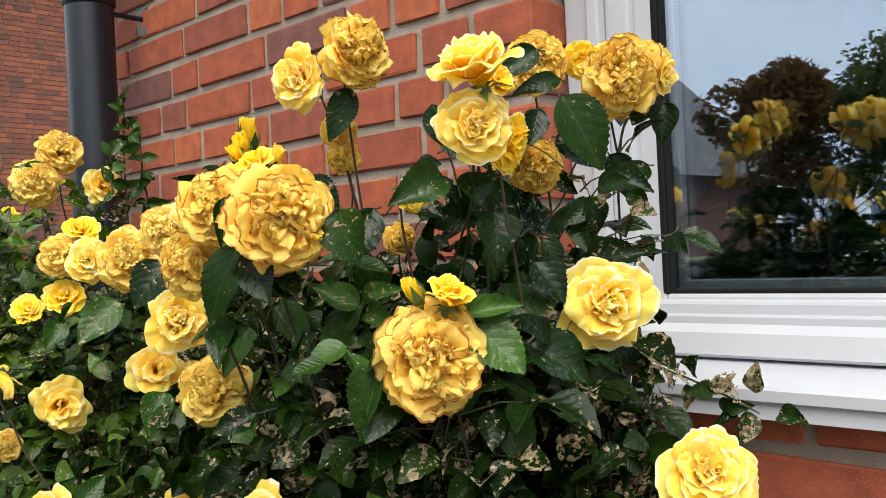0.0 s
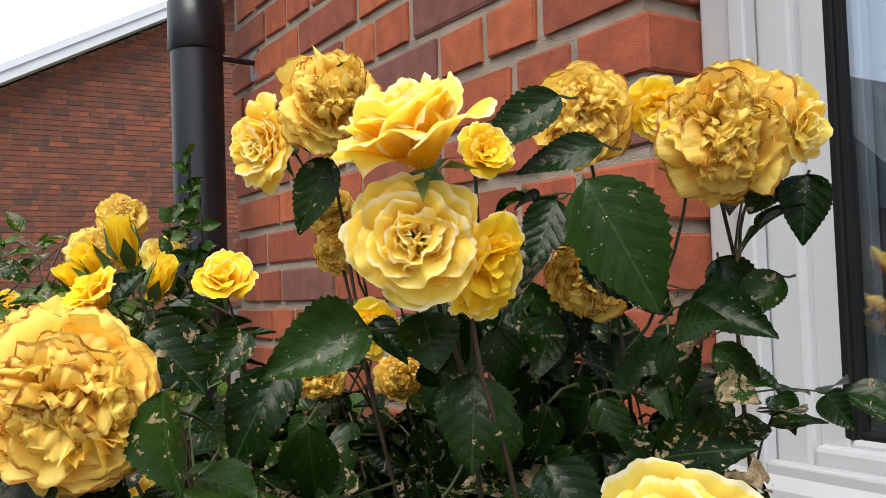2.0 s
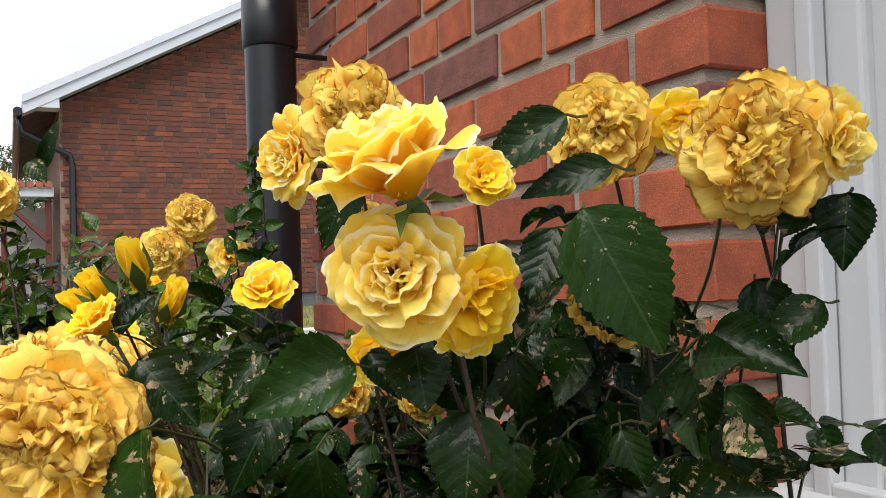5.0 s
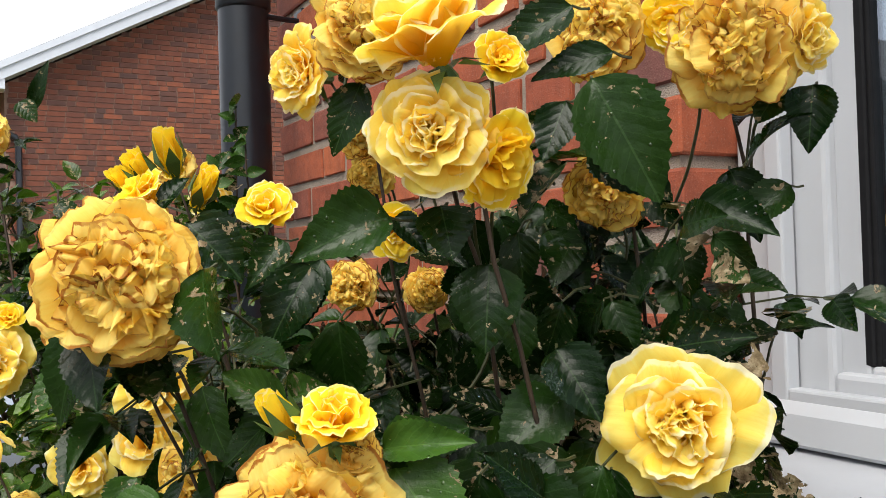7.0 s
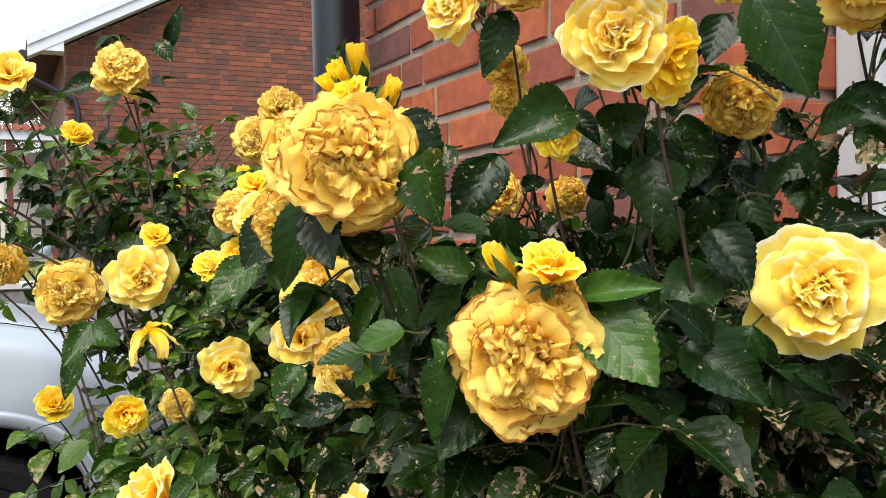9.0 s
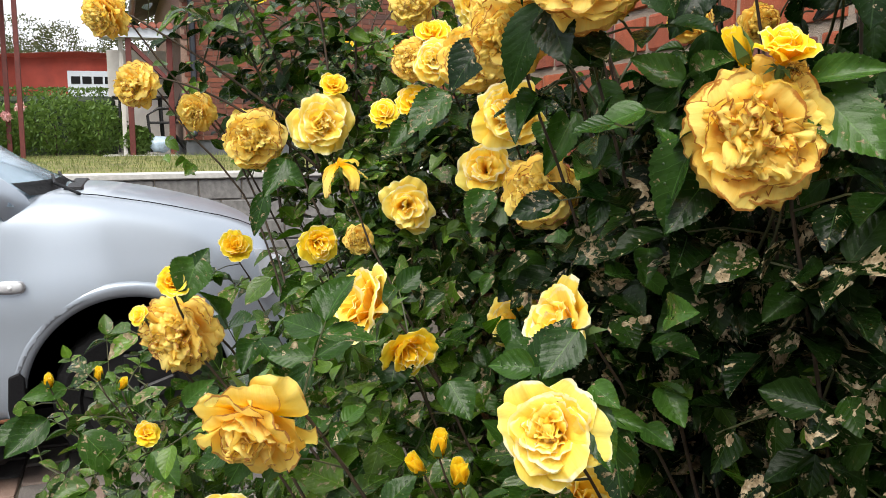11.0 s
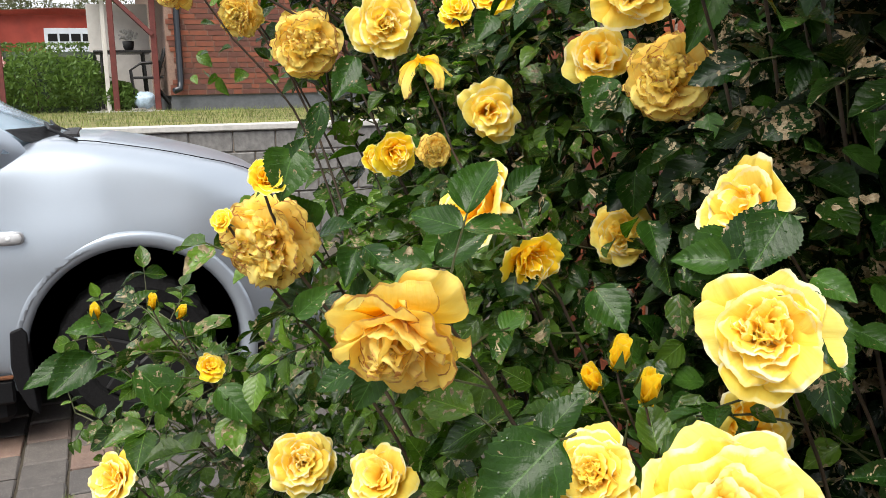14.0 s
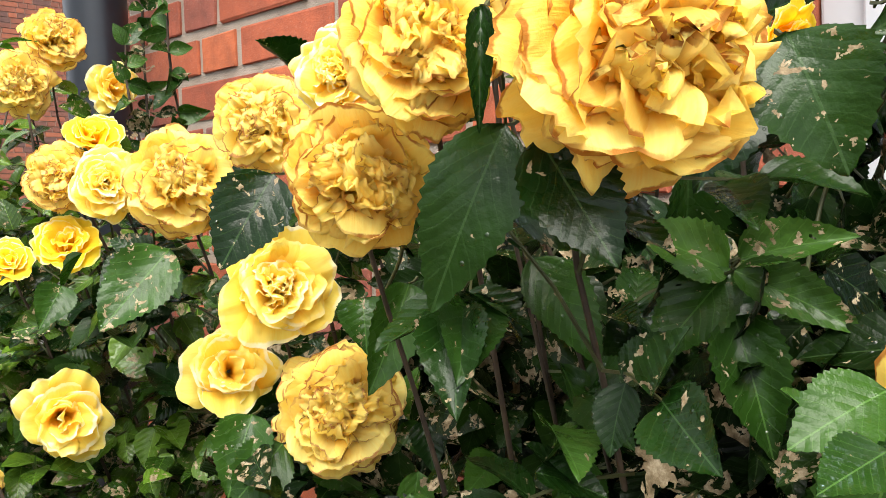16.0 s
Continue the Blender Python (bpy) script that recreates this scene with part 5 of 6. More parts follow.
rose("cup", -0.055, -0.697, 1.216, 0.084, 0.11, -0.82, 0.45)
rose("cup", -0.700, -0.744, 1.204, 0.055, 0.85, -0.11, 0.51)
rose("spent", -0.300, -0.664, 1.352, 0.050, 0.20, -0.30, 0.93, 0.3)
rose("cup", -0.444, -0.673, 1.230, 0.037, 0.91, -0.01, 0.42)
rose("old", -0.600, -0.806, 1.418, 0.056, 0.70, -0.60, -0.30)
rose("old", -0.580, -0.926, 1.552, 0.066, 0.62, -0.62, -0.40, 0.2)
rose("old", -0.580, -0.888, 1.455, 0.064, 0.62, -0.76, -0.10, 0.2)
rose("old", -0.578, -0.842, 1.658, 0.044, 0.60, -0.72, 0.20, 0.0)
rose("fresh", 0.132, -0.836, 1.165, 0.098, 0.60, -0.42, -0.68)
rose("fresh", 0.265, -0.695, 1.075, 0.110, 0.75, -0.52, 0.40)
rose("fresh", 0.222, -0.634, 1.164, 0.080, 0.68, -0.66, 0.30)
rose("cup", 0.142, -0.583, 1.224, 0.072, 0.12, -0.88, 0.45)
rose("fresh", -0.184, -0.479, 1.155, 0.068, 0.84, -0.54, 0.05)
rose("cup", -0.049, -0.656, 1.167, 0.058, 0.95, 0.14, -0.27)
rose("old", -0.097, -0.871, 1.192, 0.076, 0.66, -0.62, -0.22)
rose("fresh", 0.184, -0.727, 1.078, 0.058, 0.60, -0.71, 0.38)
rose("cup", 0.084, -0.531, 1.041, 0.079, 0.98, 0.05, 0.20)
rose("fresh", -0.254, -0.820, 0.929, 0.074, 0.85, -0.13, 0.51)
rose("cup", -0.102, -0.779, 0.966, 0.062, 0.60, -0.57, 0.56)
rose("fresh", -0.085, -0.827, 0.902, 0.076, 0.76, -0.13, 0.64)
rose("cup", -0.404, -1.007, 0.882, 0.065, 0.54, -0.70, 0.46)
rose("old", -0.396, -0.863, 0.751, 0.056, 0.85, -0.29, 0.43)
rose("bud", 0.165, -0.699, 1.142, 0.025, 0.51, -0.16, 0.84)
rose("bud", 0.162, -0.715, 1.128, 0.023, 0.41, -0.55, 0.73)
rose("bud", 0.185, -0.690, 1.125, 0.028, 0.49, -0.17, 0.85)
rose("cup", -0.054, -0.876, 1.247, 0.033, 0.86, 0.08, 0.51)
rose("cup", -0.092, -0.906, 1.212, 0.020, 0.63, -0.55, 0.54)
rose("bud", -0.406, -1.012, 1.078, 0.021, 0.55, -0.00, 0.83)
rose("bud", -0.366, -0.953, 1.091, 0.020, 0.57, 0.03, 0.82)
rose("bud", -0.345, -0.926, 1.082, 0.019, 0.59, 0.20, 0.78)
rose("cup", -0.324, -0.901, 1.024, 0.033, 0.82, 0.12, 0.55)
rose("cup", -0.336, -0.683, 1.245, 0.052, 0.99, -0.08, -0.13)
rose("old", -0.378, -0.619, 1.242, 0.039, 0.98, -0.20, 0.06)


# leaves
def leaflet(seed, rows_=9, teeth=True):
    """A toothed oval leaflet of length 1 along +x, upper side up: vertices, faces and their UVs."""
    rr = random.Random(seed)
    fold, droop, twist, curl = rr.uniform(0.04, 0.24), rr.uniform(0.02, 0.32), rr.uniform(-0.20, 0.20), rr.uniform(-0.035, 0.035)
    wide = rr.uniform(0.29, 0.35)
    pts_, uvs, faces = [], [], []
    cols = (-1.0, -0.55, 0.0, 0.55, 1.0)
    for j in range(rows_ + 1):
        v = j / rows_
        w = wide * (math.sin(math.pi * min(1, v ** 0.74)) ** 0.86 if 0 < v < 1 else 0.0) + 0.003
        for u in cols:
            uu, vv = u, v
            if abs(u) == 1 and teeth and 0 < j < rows_:
                uu *= 1.03 if j % 2 else 0.95
                vv += 0.010 if j % 2 else 0.0
            y = uu * w
            zz = fold * abs(y) / wide * 1.0 - droop * v * v + twist * y * v + curl * math.sin(9 * v + 4 * u) * abs(u)
            pts_.append((vv * (1 - 0.12 * droop), y, zz))
            uvs.append(((u * 0.5 * w / wide + 0.5), v))
    n = len(cols)
    for j in range(rows_):
        for i in range(n - 1):
            a = j * n + i
            faces.append((a, a + 1, a + n + 1, a + n))
    return pts_, faces, uvs


def leaf_mesh(shape, material, name="leaf"):
    pts_, faces, uvs = shape
    data = bpy.data.meshes.new(name)
    data.from_pydata(pts_, [], faces)
    layer = data.uv_layers.new(name="UVMap")
    for loop in data.loops:
        layer.data[loop.index].uv = uvs[loop.vertex_index]
    data.polygons.foreach_set("use_smooth", [True] * len(data.polygons))
    data.materials.append(material)
    return data


LEAF_MESHES = [leaf_mesh(leaflet(s, 30), LEAF) for s in range(12)]
LIT_MESHES = [leaf_mesh(leaflet(s, 30), LEAF_LIT) for s in range(12)]   # lighter copy for low, outer leaves: their light is put into the colour
LEAF_SHAPES = [leaflet(50 + s, 10) for s in range(12)]
mass = {k: ([], [], []) for k in bushes}
counts = {k: 0 for k in bushes}


SUNWARD = Vector((0.40, -0.36, 0.84)).normalized()


def in_front(p):
    """Whether a place lies in the open air before a bloom's face, or within the bloom."""
    for c, face, size in HEADS:
        off = p - c
        if off.length < 0.55 * size:
            return True
        along = off.dot(face)
        if 0 < along < 0.20 and (off - along * face).length < 0.60 * size + 0.25 * along:
            return True
        # the light falls on the blooms from above
        along = off.dot(SUNWARD)
        if 0 < along < 0.28 and (off - along * SUNWARD).length < 0.50 * size and (p.x * 7919) % 1 < 0.85:
            return True
    return False


def add_leaf(key, m, near, checked=True):
    bush = bushes[key]
    if checked and (in_front(m @ Vector((0.5, 0, 0))) or in_front(m @ Vector((0.95, 0, 0)))):
        return
    if near and counts[key] < 300:
        counts[key] += 1
        part("leaf", None, None, bush, m=inside(bush, m), data=(LIT_MESHES if m.translation.z < 1.30 else LEAF_MESHES)[rnd.randrange(12)])
        return
    pts_, faces, uvs = LEAF_SHAPES[rnd.randrange(12)]
    P, F_, U = mass[key]
    base, mm = len(P), inside(bush, m)
    P.extend([tuple(mm @ Vector(p)) for p in pts_])
    F_.extend([tuple(base + i for i in f) for f in faces])
    U.extend(uvs)


def basis(way, up, place, size):
    """A pose with +x along way and +z near up."""
    x = way.normalized()
    y = up.cross(x)
    y = y.normalized() if y.length > 1e-3 else x.orthogonal().normalized()
    z = x.cross(y)
    m = Matrix((x, y, z)).transposed().to_4x4()
    return Matrix.Translation(place) @ m @ Matrix.Diagonal((size, size, size, 1))


for key, bush in bushes.items():
    for pts_, radii in stems[key]:
        # stems pass behind the blooms
        for k in range(5, len(pts_)):
            for _ in range(8):
                if in_front(pts_[k]):
                    pts_[k] = pts_[k] + Vector((-0.012, 0.02, 0))
        for _ in range(3):
            pts_[4:-1] = [(a + b + c) / 3 for a, b, c in zip(pts_[3:], pts_[4:], pts_[5:])]
        part("stem", tube(pts_, radii, 7), STEM if radii[-1] < 0.0018 else CANE, bush, smooth=True, m=inside(bush, Matrix.Identity(4)))

petioles = {k: bmesh.new() for k in bushes}
VIEW = Vector((0.55, -0.65, 0.35))


def compound(place, way, key, size, near, leaflets=5):
    """A rose leaf: a stalk with a leaflet at its tip and pairs along it."""
    way = way.normalized()
    end = place + way * size * 1.7 - Vector((0, 0, 0.15 * size))
    if in_front(end) or in_front((place + end) / 2):
        return
    tube([place, (place + end) / 2 + Vector((0, 0, 0.1 * size)), end], [0.0011, 0.0009, 0.0007], 4, petioles[key], False)
    up = (VIEW.normalized() * 0.6 + Vector((rnd.gauss(0, 0.45), rnd.gauss(0, 0.45), 0.75 + rnd.gauss(0, 0.3)))).normalized()
    dip = Vector((0, 0, -rnd.uniform(0.1, 0.7)))
    add_leaf(key, basis(way + dip, up, end, size * rnd.uniform(0.95, 1.2)), near)
    side = up.cross(way).normalized()
    for k in range((leaflets - 1) // 2):
        at_ = place.lerp(end, 0.85 - 0.42 * k)
        for s in (1, -1):
            w = way * 0.45 + side * s + dip * 0.7 + Vector((rnd.gauss(0, 0.15), rnd.gauss(0, 0.15), rnd.gauss(0, 0.15)))
            add_leaf(key, basis(w, (up + Vector((rnd.gauss(0, 0.25), rnd.gauss(0, 0.25), rnd.gauss(0, 0.25)))).normalized(), at_, size * rnd.uniform(0.75, 1.0) * (1 - 0.12 * k)), near)


def leaf_from(x0, y0, z0, x1, y1, z1, wide, nx, ny, nz):
    """One large leaflet from its base to its tip, with its width for a length of 1 and the way its upper side looks."""
    a, b = Vector((x0, y0, z0)), Vector((x1, y1, z1))
    size = (b - a).length
    m = basis(b - a, Vector((nx, ny, nz)), a, size) @ Matrix.Diagonal((1.0, wide / 0.66, 1.0, 1.0))
    key = bush_of(x0, y0, z0)
    counts[key] += 1
    part("leaf", None, None, bushes[key], m=inside(bushes[key], m), data=(LIT_MESHES if z0 < 1.44 and y0 < -0.48 and not (x0 > 0.2 and z0 < 1.12) else LEAF_MESHES)[rnd.randrange(12)])
    back = a - (b - a).normalized() * 0.008 + Vector((-0.004, 0.008, -0.004))
    tube([a, (a + back) / 2 + Vector((0, 0, -0.001)), back], [0.0008, 0.0009, 0.0011], 4, petioles[key], False)


leaf_from(0.276, -0.473, 1.526, 0.274, -0.529, 1.510, 0.62, 0.86, -0.34, 0.38)
leaf_from(0.339, -0.380, 1.597, 0.371, -0.360, 1.530, 0.66, 0.73, -0.61, 0.31)
leaf_from(0.282, -0.413, 1.498, 0.299, -0.428, 1.452, 0.80, 0.77, -0.46, 0.44)
leaf_from(0.335, -0.198, 1.607, 0.341, -0.212, 1.566, 0.70, 0.61, -0.74, 0.30)
leaf_from(0.321, -0.210, 1.609, 0.320, -0.233, 1.586, 0.80, 0.64, -0.71, 0.28)
leaf_from(0.298, -0.360, 1.650, 0.283, -0.406, 1.620, 0.50, 0.81, -0.55, 0.20)
leaf_from(0.306, -0.337, 1.623, 0.292, -0.385, 1.611, 0.42, 0.78, -0.58, 0.23)
leaf_from(0.189, -0.563, 1.528, 0.216, -0.538, 1.497, 0.80, 0.89, -0.22, 0.39)
leaf_from(0.188, -0.487, 1.501, 0.200, -0.521, 1.454, 0.62, 0.85, -0.28, 0.44)
leaf_from(0.099, -0.474, 1.520, 0.110, -0.504, 1.491, 0.70, 0.88, -0.27, 0.40)
leaf_from(0.187, -0.587, 1.455, 0.209, -0.596, 1.429, 0.90, 0.86, -0.15, 0.48)
leaf_from(0.056, -0.390, 1.649, 0.056, -0.418, 1.591, 0.55, 0.89, -0.36, 0.28)
leaf_from(0.245, -0.454, 1.528, 0.270, -0.448, 1.509, 0.60, 0.83, -0.41, 0.38)
leaf_from(0.277, -0.441, 1.532, 0.296, -0.445, 1.505, 1.00, 0.82, -0.44, 0.38)
leaf_from(0.310, -0.376, 1.590, 0.314, -0.396, 1.555, 0.70, 0.78, -0.55, 0.29)
leaf_from(0.336, -0.461, 1.418, 0.336, -0.508, 1.410, 0.50, 0.75, -0.38, 0.54)
leaf_from(0.290, -0.369, 1.420, 0.289, -0.415, 1.392, 0.75, 0.71, -0.46, 0.53)
leaf_from(0.296, -0.378, 1.448, 0.331, -0.374, 1.414, 0.75, 0.70, -0.51, 0.50)
leaf_from(0.350, -0.428, 1.381, 0.347, -0.459, 1.407, 0.60, 0.70, -0.44, 0.57)
leaf_from(0.274, -0.210, 1.559, 0.300, -0.210, 1.511, 0.70, 0.64, -0.68, 0.37)
leaf_from(0.309, -0.191, 1.545, 0.297, -0.227, 1.521, 0.70, 0.63, -0.69, 0.37)
leaf_from(0.268, -0.234, 1.509, 0.259, -0.272, 1.487, 0.60, 0.67, -0.61, 0.41)
leaf_from(0.325, -0.500, 1.405, 0.369, -0.484, 1.362, 0.72, 0.69, -0.52, 0.50)
leaf_from(0.323, -0.502, 1.410, 0.364, -0.479, 1.420, 0.45, 0.71, -0.53, 0.46)
leaf_from(0.270, -0.536, 1.350, 0.280, -0.577, 1.316, 0.62, 0.74, -0.37, 0.56)
leaf_from(0.332, -0.433, 1.379, 0.382, -0.415, 1.352, 0.72, 0.62, -0.58, 0.52)
leaf_from(0.279, -0.364, 1.427, 0.308, -0.364, 1.412, 0.90, 0.65, -0.61, 0.45)
leaf_from(0.190, -0.479, 1.505, 0.193, -0.511, 1.456, 0.62, 0.82, -0.44, 0.38)
leaf_from(0.319, -0.362, 1.565, 0.360, -0.346, 1.535, 0.70, 0.66, -0.70, 0.28)
leaf_from(0.290, -0.424, 1.301, 0.282, -0.461, 1.321, 0.60, 0.66, -0.49, 0.57)
leaf_from(0.329, -0.404, 1.393, 0.326, -0.441, 1.374, 0.60, 0.65, -0.57, 0.50)
leaf_from(0.146, -0.598, 1.455, 0.179, -0.568, 1.429, 0.70, 0.85, -0.31, 0.42)
leaf_from(-0.018, -0.487, 1.401, -0.006, -0.527, 1.344, 0.55, 0.82, -0.31, 0.48)
leaf_from(-0.316, -0.569, 1.395, -0.299, -0.593, 1.370, 0.90, 0.87, -0.18, 0.46)
leaf_from(-0.361, -0.717, 1.353, -0.338, -0.750, 1.305, 0.50, 0.87, -0.05, 0.49)
leaf_from(-0.604, -0.559, 1.596, -0.578, -0.523, 1.578, 0.70, 0.93, -0.17, 0.33)
leaf_from(-0.606, -0.678, 1.677, -0.593, -0.728, 1.657, 0.60, 0.96, -0.06, 0.28)
leaf_from(-0.574, -0.789, 1.628, -0.551, -0.765, 1.645, 0.70, 0.95, -0.01, 0.30)
leaf_from(-0.607, -0.583, 1.725, -0.571, -0.570, 1.784, 0.35, 0.96, -0.15, 0.23)
leaf_from(-0.600, -0.600, 1.734, -0.582, -0.580, 1.708, 0.80, 0.96, -0.14, 0.25)
leaf_from(0.164, -0.611, 1.476, 0.155, -0.647, 1.414, 0.55, 0.62, -0.66, 0.43)
leaf_from(0.184, -0.618, 1.470, 0.216, -0.620, 1.427, 0.70, 0.53, -0.73, 0.42)
leaf_from(0.249, -0.569, 1.500, 0.272, -0.577, 1.456, 0.85, 0.34, -0.87, 0.35)
leaf_from(0.203, -0.515, 1.417, 0.255, -0.517, 1.399, 0.40, 0.33, -0.80, 0.50)
leaf_from(0.198, -0.508, 1.417, 0.181, -0.545, 1.382, 0.60, 0.42, -0.75, 0.51)
leaf_from(0.197, -0.508, 1.416, 0.174, -0.543, 1.438, 0.55, 0.44, -0.77, 0.46)
leaf_from(0.201, -0.506, 1.421, 0.246, -0.508, 1.435, 0.50, 0.35, -0.82, 0.46)
leaf_from(0.203, -0.515, 1.398, 0.229, -0.536, 1.350, 0.50, 0.35, -0.75, 0.56)
leaf_from(0.289, -0.601, 1.393, 0.275, -0.631, 1.384, 0.70, 0.29, -0.76, 0.58)
leaf_from(0.298, -0.629, 1.384, 0.291, -0.655, 1.379, 0.70, 0.27, -0.74, 0.61)
leaf_from(0.117, -0.539, 1.422, 0.157, -0.541, 1.382, 0.60, 0.52, -0.69, 0.51)
leaf_from(-0.004, -0.592, 1.466, -0.003, -0.627, 1.423, 0.75, 0.76, -0.49, 0.42)
leaf_from(-0.132, -0.580, 1.426, -0.131, -0.628, 1.382, 0.65, 0.79, -0.38, 0.47)
leaf_from(-0.105, -0.544, 1.320, -0.088, -0.575, 1.282, 0.80, 0.68, -0.42, 0.60)
leaf_from(-0.044, -0.502, 1.392, -0.025, -0.516, 1.366, 0.90, 0.66, -0.55, 0.51)
leaf_from(0.169, -0.628, 1.515, 0.177, -0.640, 1.474, 0.25, 0.64, -0.71, 0.30)
leaf_from(-0.038, -0.457, 1.309, -0.017, -0.473, 1.288, 0.80, 0.58, -0.55, 0.60)
leaf_from(0.172, -0.745, 1.098, 0.185, -0.808, 1.063, 0.72, 0.70, -0.23, 0.67)
leaf_from(0.171, -0.508, 1.233, 0.206, -0.497, 1.227, 1.00, 0.66, -0.55, 0.52)
leaf_from(0.261, -0.526, 1.352, 0.254, -0.566, 1.311, 0.60, 0.69, -0.59, 0.42)
leaf_from(0.195, -0.597, 1.231, 0.203, -0.631, 1.199, 0.80, 0.71, -0.45, 0.54)
leaf_from(0.166, -0.612, 1.213, 0.171, -0.652, 1.193, 0.80, 0.72, -0.42, 0.55)
leaf_from(-0.055, -0.665, 1.161, -0.033, -0.680, 1.133, 1.00, 0.77, -0.28, 0.57)
leaf_from(-0.167, -0.470, 1.220, -0.162, -0.510, 1.188, 0.80, 0.76, -0.40, 0.51)
leaf_from(-0.088, -0.534, 1.302, -0.084, -0.573, 1.276, 0.80, 0.80, -0.40, 0.46)
leaf_from(-0.055, -0.854, 1.269, -0.035, -0.870, 1.236, 0.90, 0.86, -0.11, 0.49)
leaf_from(-0.047, -0.720, 1.200, -0.035, -0.762, 1.176, 0.60, 0.81, -0.23, 0.54)
leaf_from(0.104, -0.805, 1.181, 0.121, -0.833, 1.167, 0.50, 0.79, -0.18, 0.58)
leaf_from(0.039, -0.877, 1.160, 0.058, -0.857, 1.184, 0.50, 0.81, -0.12, 0.57)
leaf_from(0.220, -0.599, 1.195, 0.250, -0.594, 1.187, 0.60, 0.67, -0.48, 0.57)
leaf_from(0.220, -0.604, 1.187, 0.258, -0.603, 1.142, 0.50, 0.66, -0.47, 0.59)
leaf_from(0.201, -0.542, 1.151, 0.233, -0.537, 1.144, 0.70, 0.62, -0.50, 0.60)
leaf_from(0.265, -0.571, 1.080, 0.264, -0.604, 1.088, 0.50, 0.59, -0.46, 0.66)
leaf_from(0.275, -0.620, 1.046, 0.333, -0.587, 1.037, 0.80, 0.55, -0.45, 0.71)
leaf_from(0.249, -0.693, 1.020, 0.248, -0.746, 1.019, 0.50, 0.61, -0.30, 0.73)
leaf_from(0.263, -0.645, 1.062, 0.304, -0.643, 1.036, 0.60, 0.58, -0.40, 0.71)
leaf_from(-0.429, -1.018, 1.026, -0.398, -1.069, 0.993, 0.60, 0.79, 0.07, 0.61)
leaf_from(-0.447, -1.033, 1.019, -0.419, -1.093, 1.005, 0.50, 0.79, 0.08, 0.61)
leaf_from(-0.423, -0.993, 1.064, -0.402, -1.043, 1.065, 0.50, 0.81, 0.05, 0.58)
leaf_from(-0.359, -0.976, 1.024, -0.321, -0.919, 0.969, 0.60, 0.78, -0.00, 0.63)
leaf_from(-0.294, -0.898, 1.011, -0.261, -0.869, 0.981, 0.70, 0.77, -0.05, 0.64)
leaf_from(-0.026, -0.789, 1.089, -0.005, -0.766, 1.115, 0.60, 0.77, -0.19, 0.61)
leaf_from(0.050, -0.649, 1.160, 0.083, -0.641, 1.134, 0.80, 0.73, -0.35, 0.59)
leaf_from(-0.517, -0.720, 1.303, -0.499, -0.743, 1.243, 0.45, 0.87, -0.16, 0.46)
leaf_from(-0.475, -0.711, 1.335, -0.447, -0.678, 1.318, 0.80, 0.88, -0.19, 0.43)
leaf_from(-0.014, -0.757, 1.177, -0.023, -0.800, 1.182, 0.60, 0.79, -0.29, 0.54)
leaf_from(-0.009, -0.756, 1.178, 0.008, -0.716, 1.208, 0.50, 0.79, -0.29, 0.54)
leaf_from(-0.005, -0.761, 1.176, 0.002, -0.791, 1.132, 0.50, 0.79, -0.29, 0.55)
leaf_from(-0.052, -0.868, 1.241, -0.044, -0.848, 1.280, 0.70, 0.86, -0.16, 0.48)
leaf_from(0.177, -0.624, 1.199, 0.159, -0.657, 1.204, 0.75, 0.66, -0.53, 0.54)
leaf_from(0.178, -0.623, 1.197, 0.192, -0.607, 1.241, 0.70, 0.65, -0.53, 0.54)
leaf_from(-0.142, -0.490, 1.230, -0.134, -0.498, 1.182, 0.85, 0.74, -0.48, 0.47)
leaf_from(-0.171, -0.528, 1.075, -0.150, -0.516, 1.054, 0.80, 0.71, -0.41, 0.58)
leaf_from(0.178, -0.566, 1.158, 0.214, -0.542, 1.152, 0.40, 0.60, -0.56, 0.57)
leaf_from(0.184, -0.562, 1.155, 0.213, -0.567, 1.091, 0.55, 0.59, -0.56, 0.58)
leaf_from(0.283, -0.558, 1.374, 0.264, -0.583, 1.316, 0.62, 0.30, -0.72, 0.60)
leaf_from(0.300, -0.560, 1.385, 0.272, -0.575, 1.372, 0.55, 0.30, -0.60, 0.74)
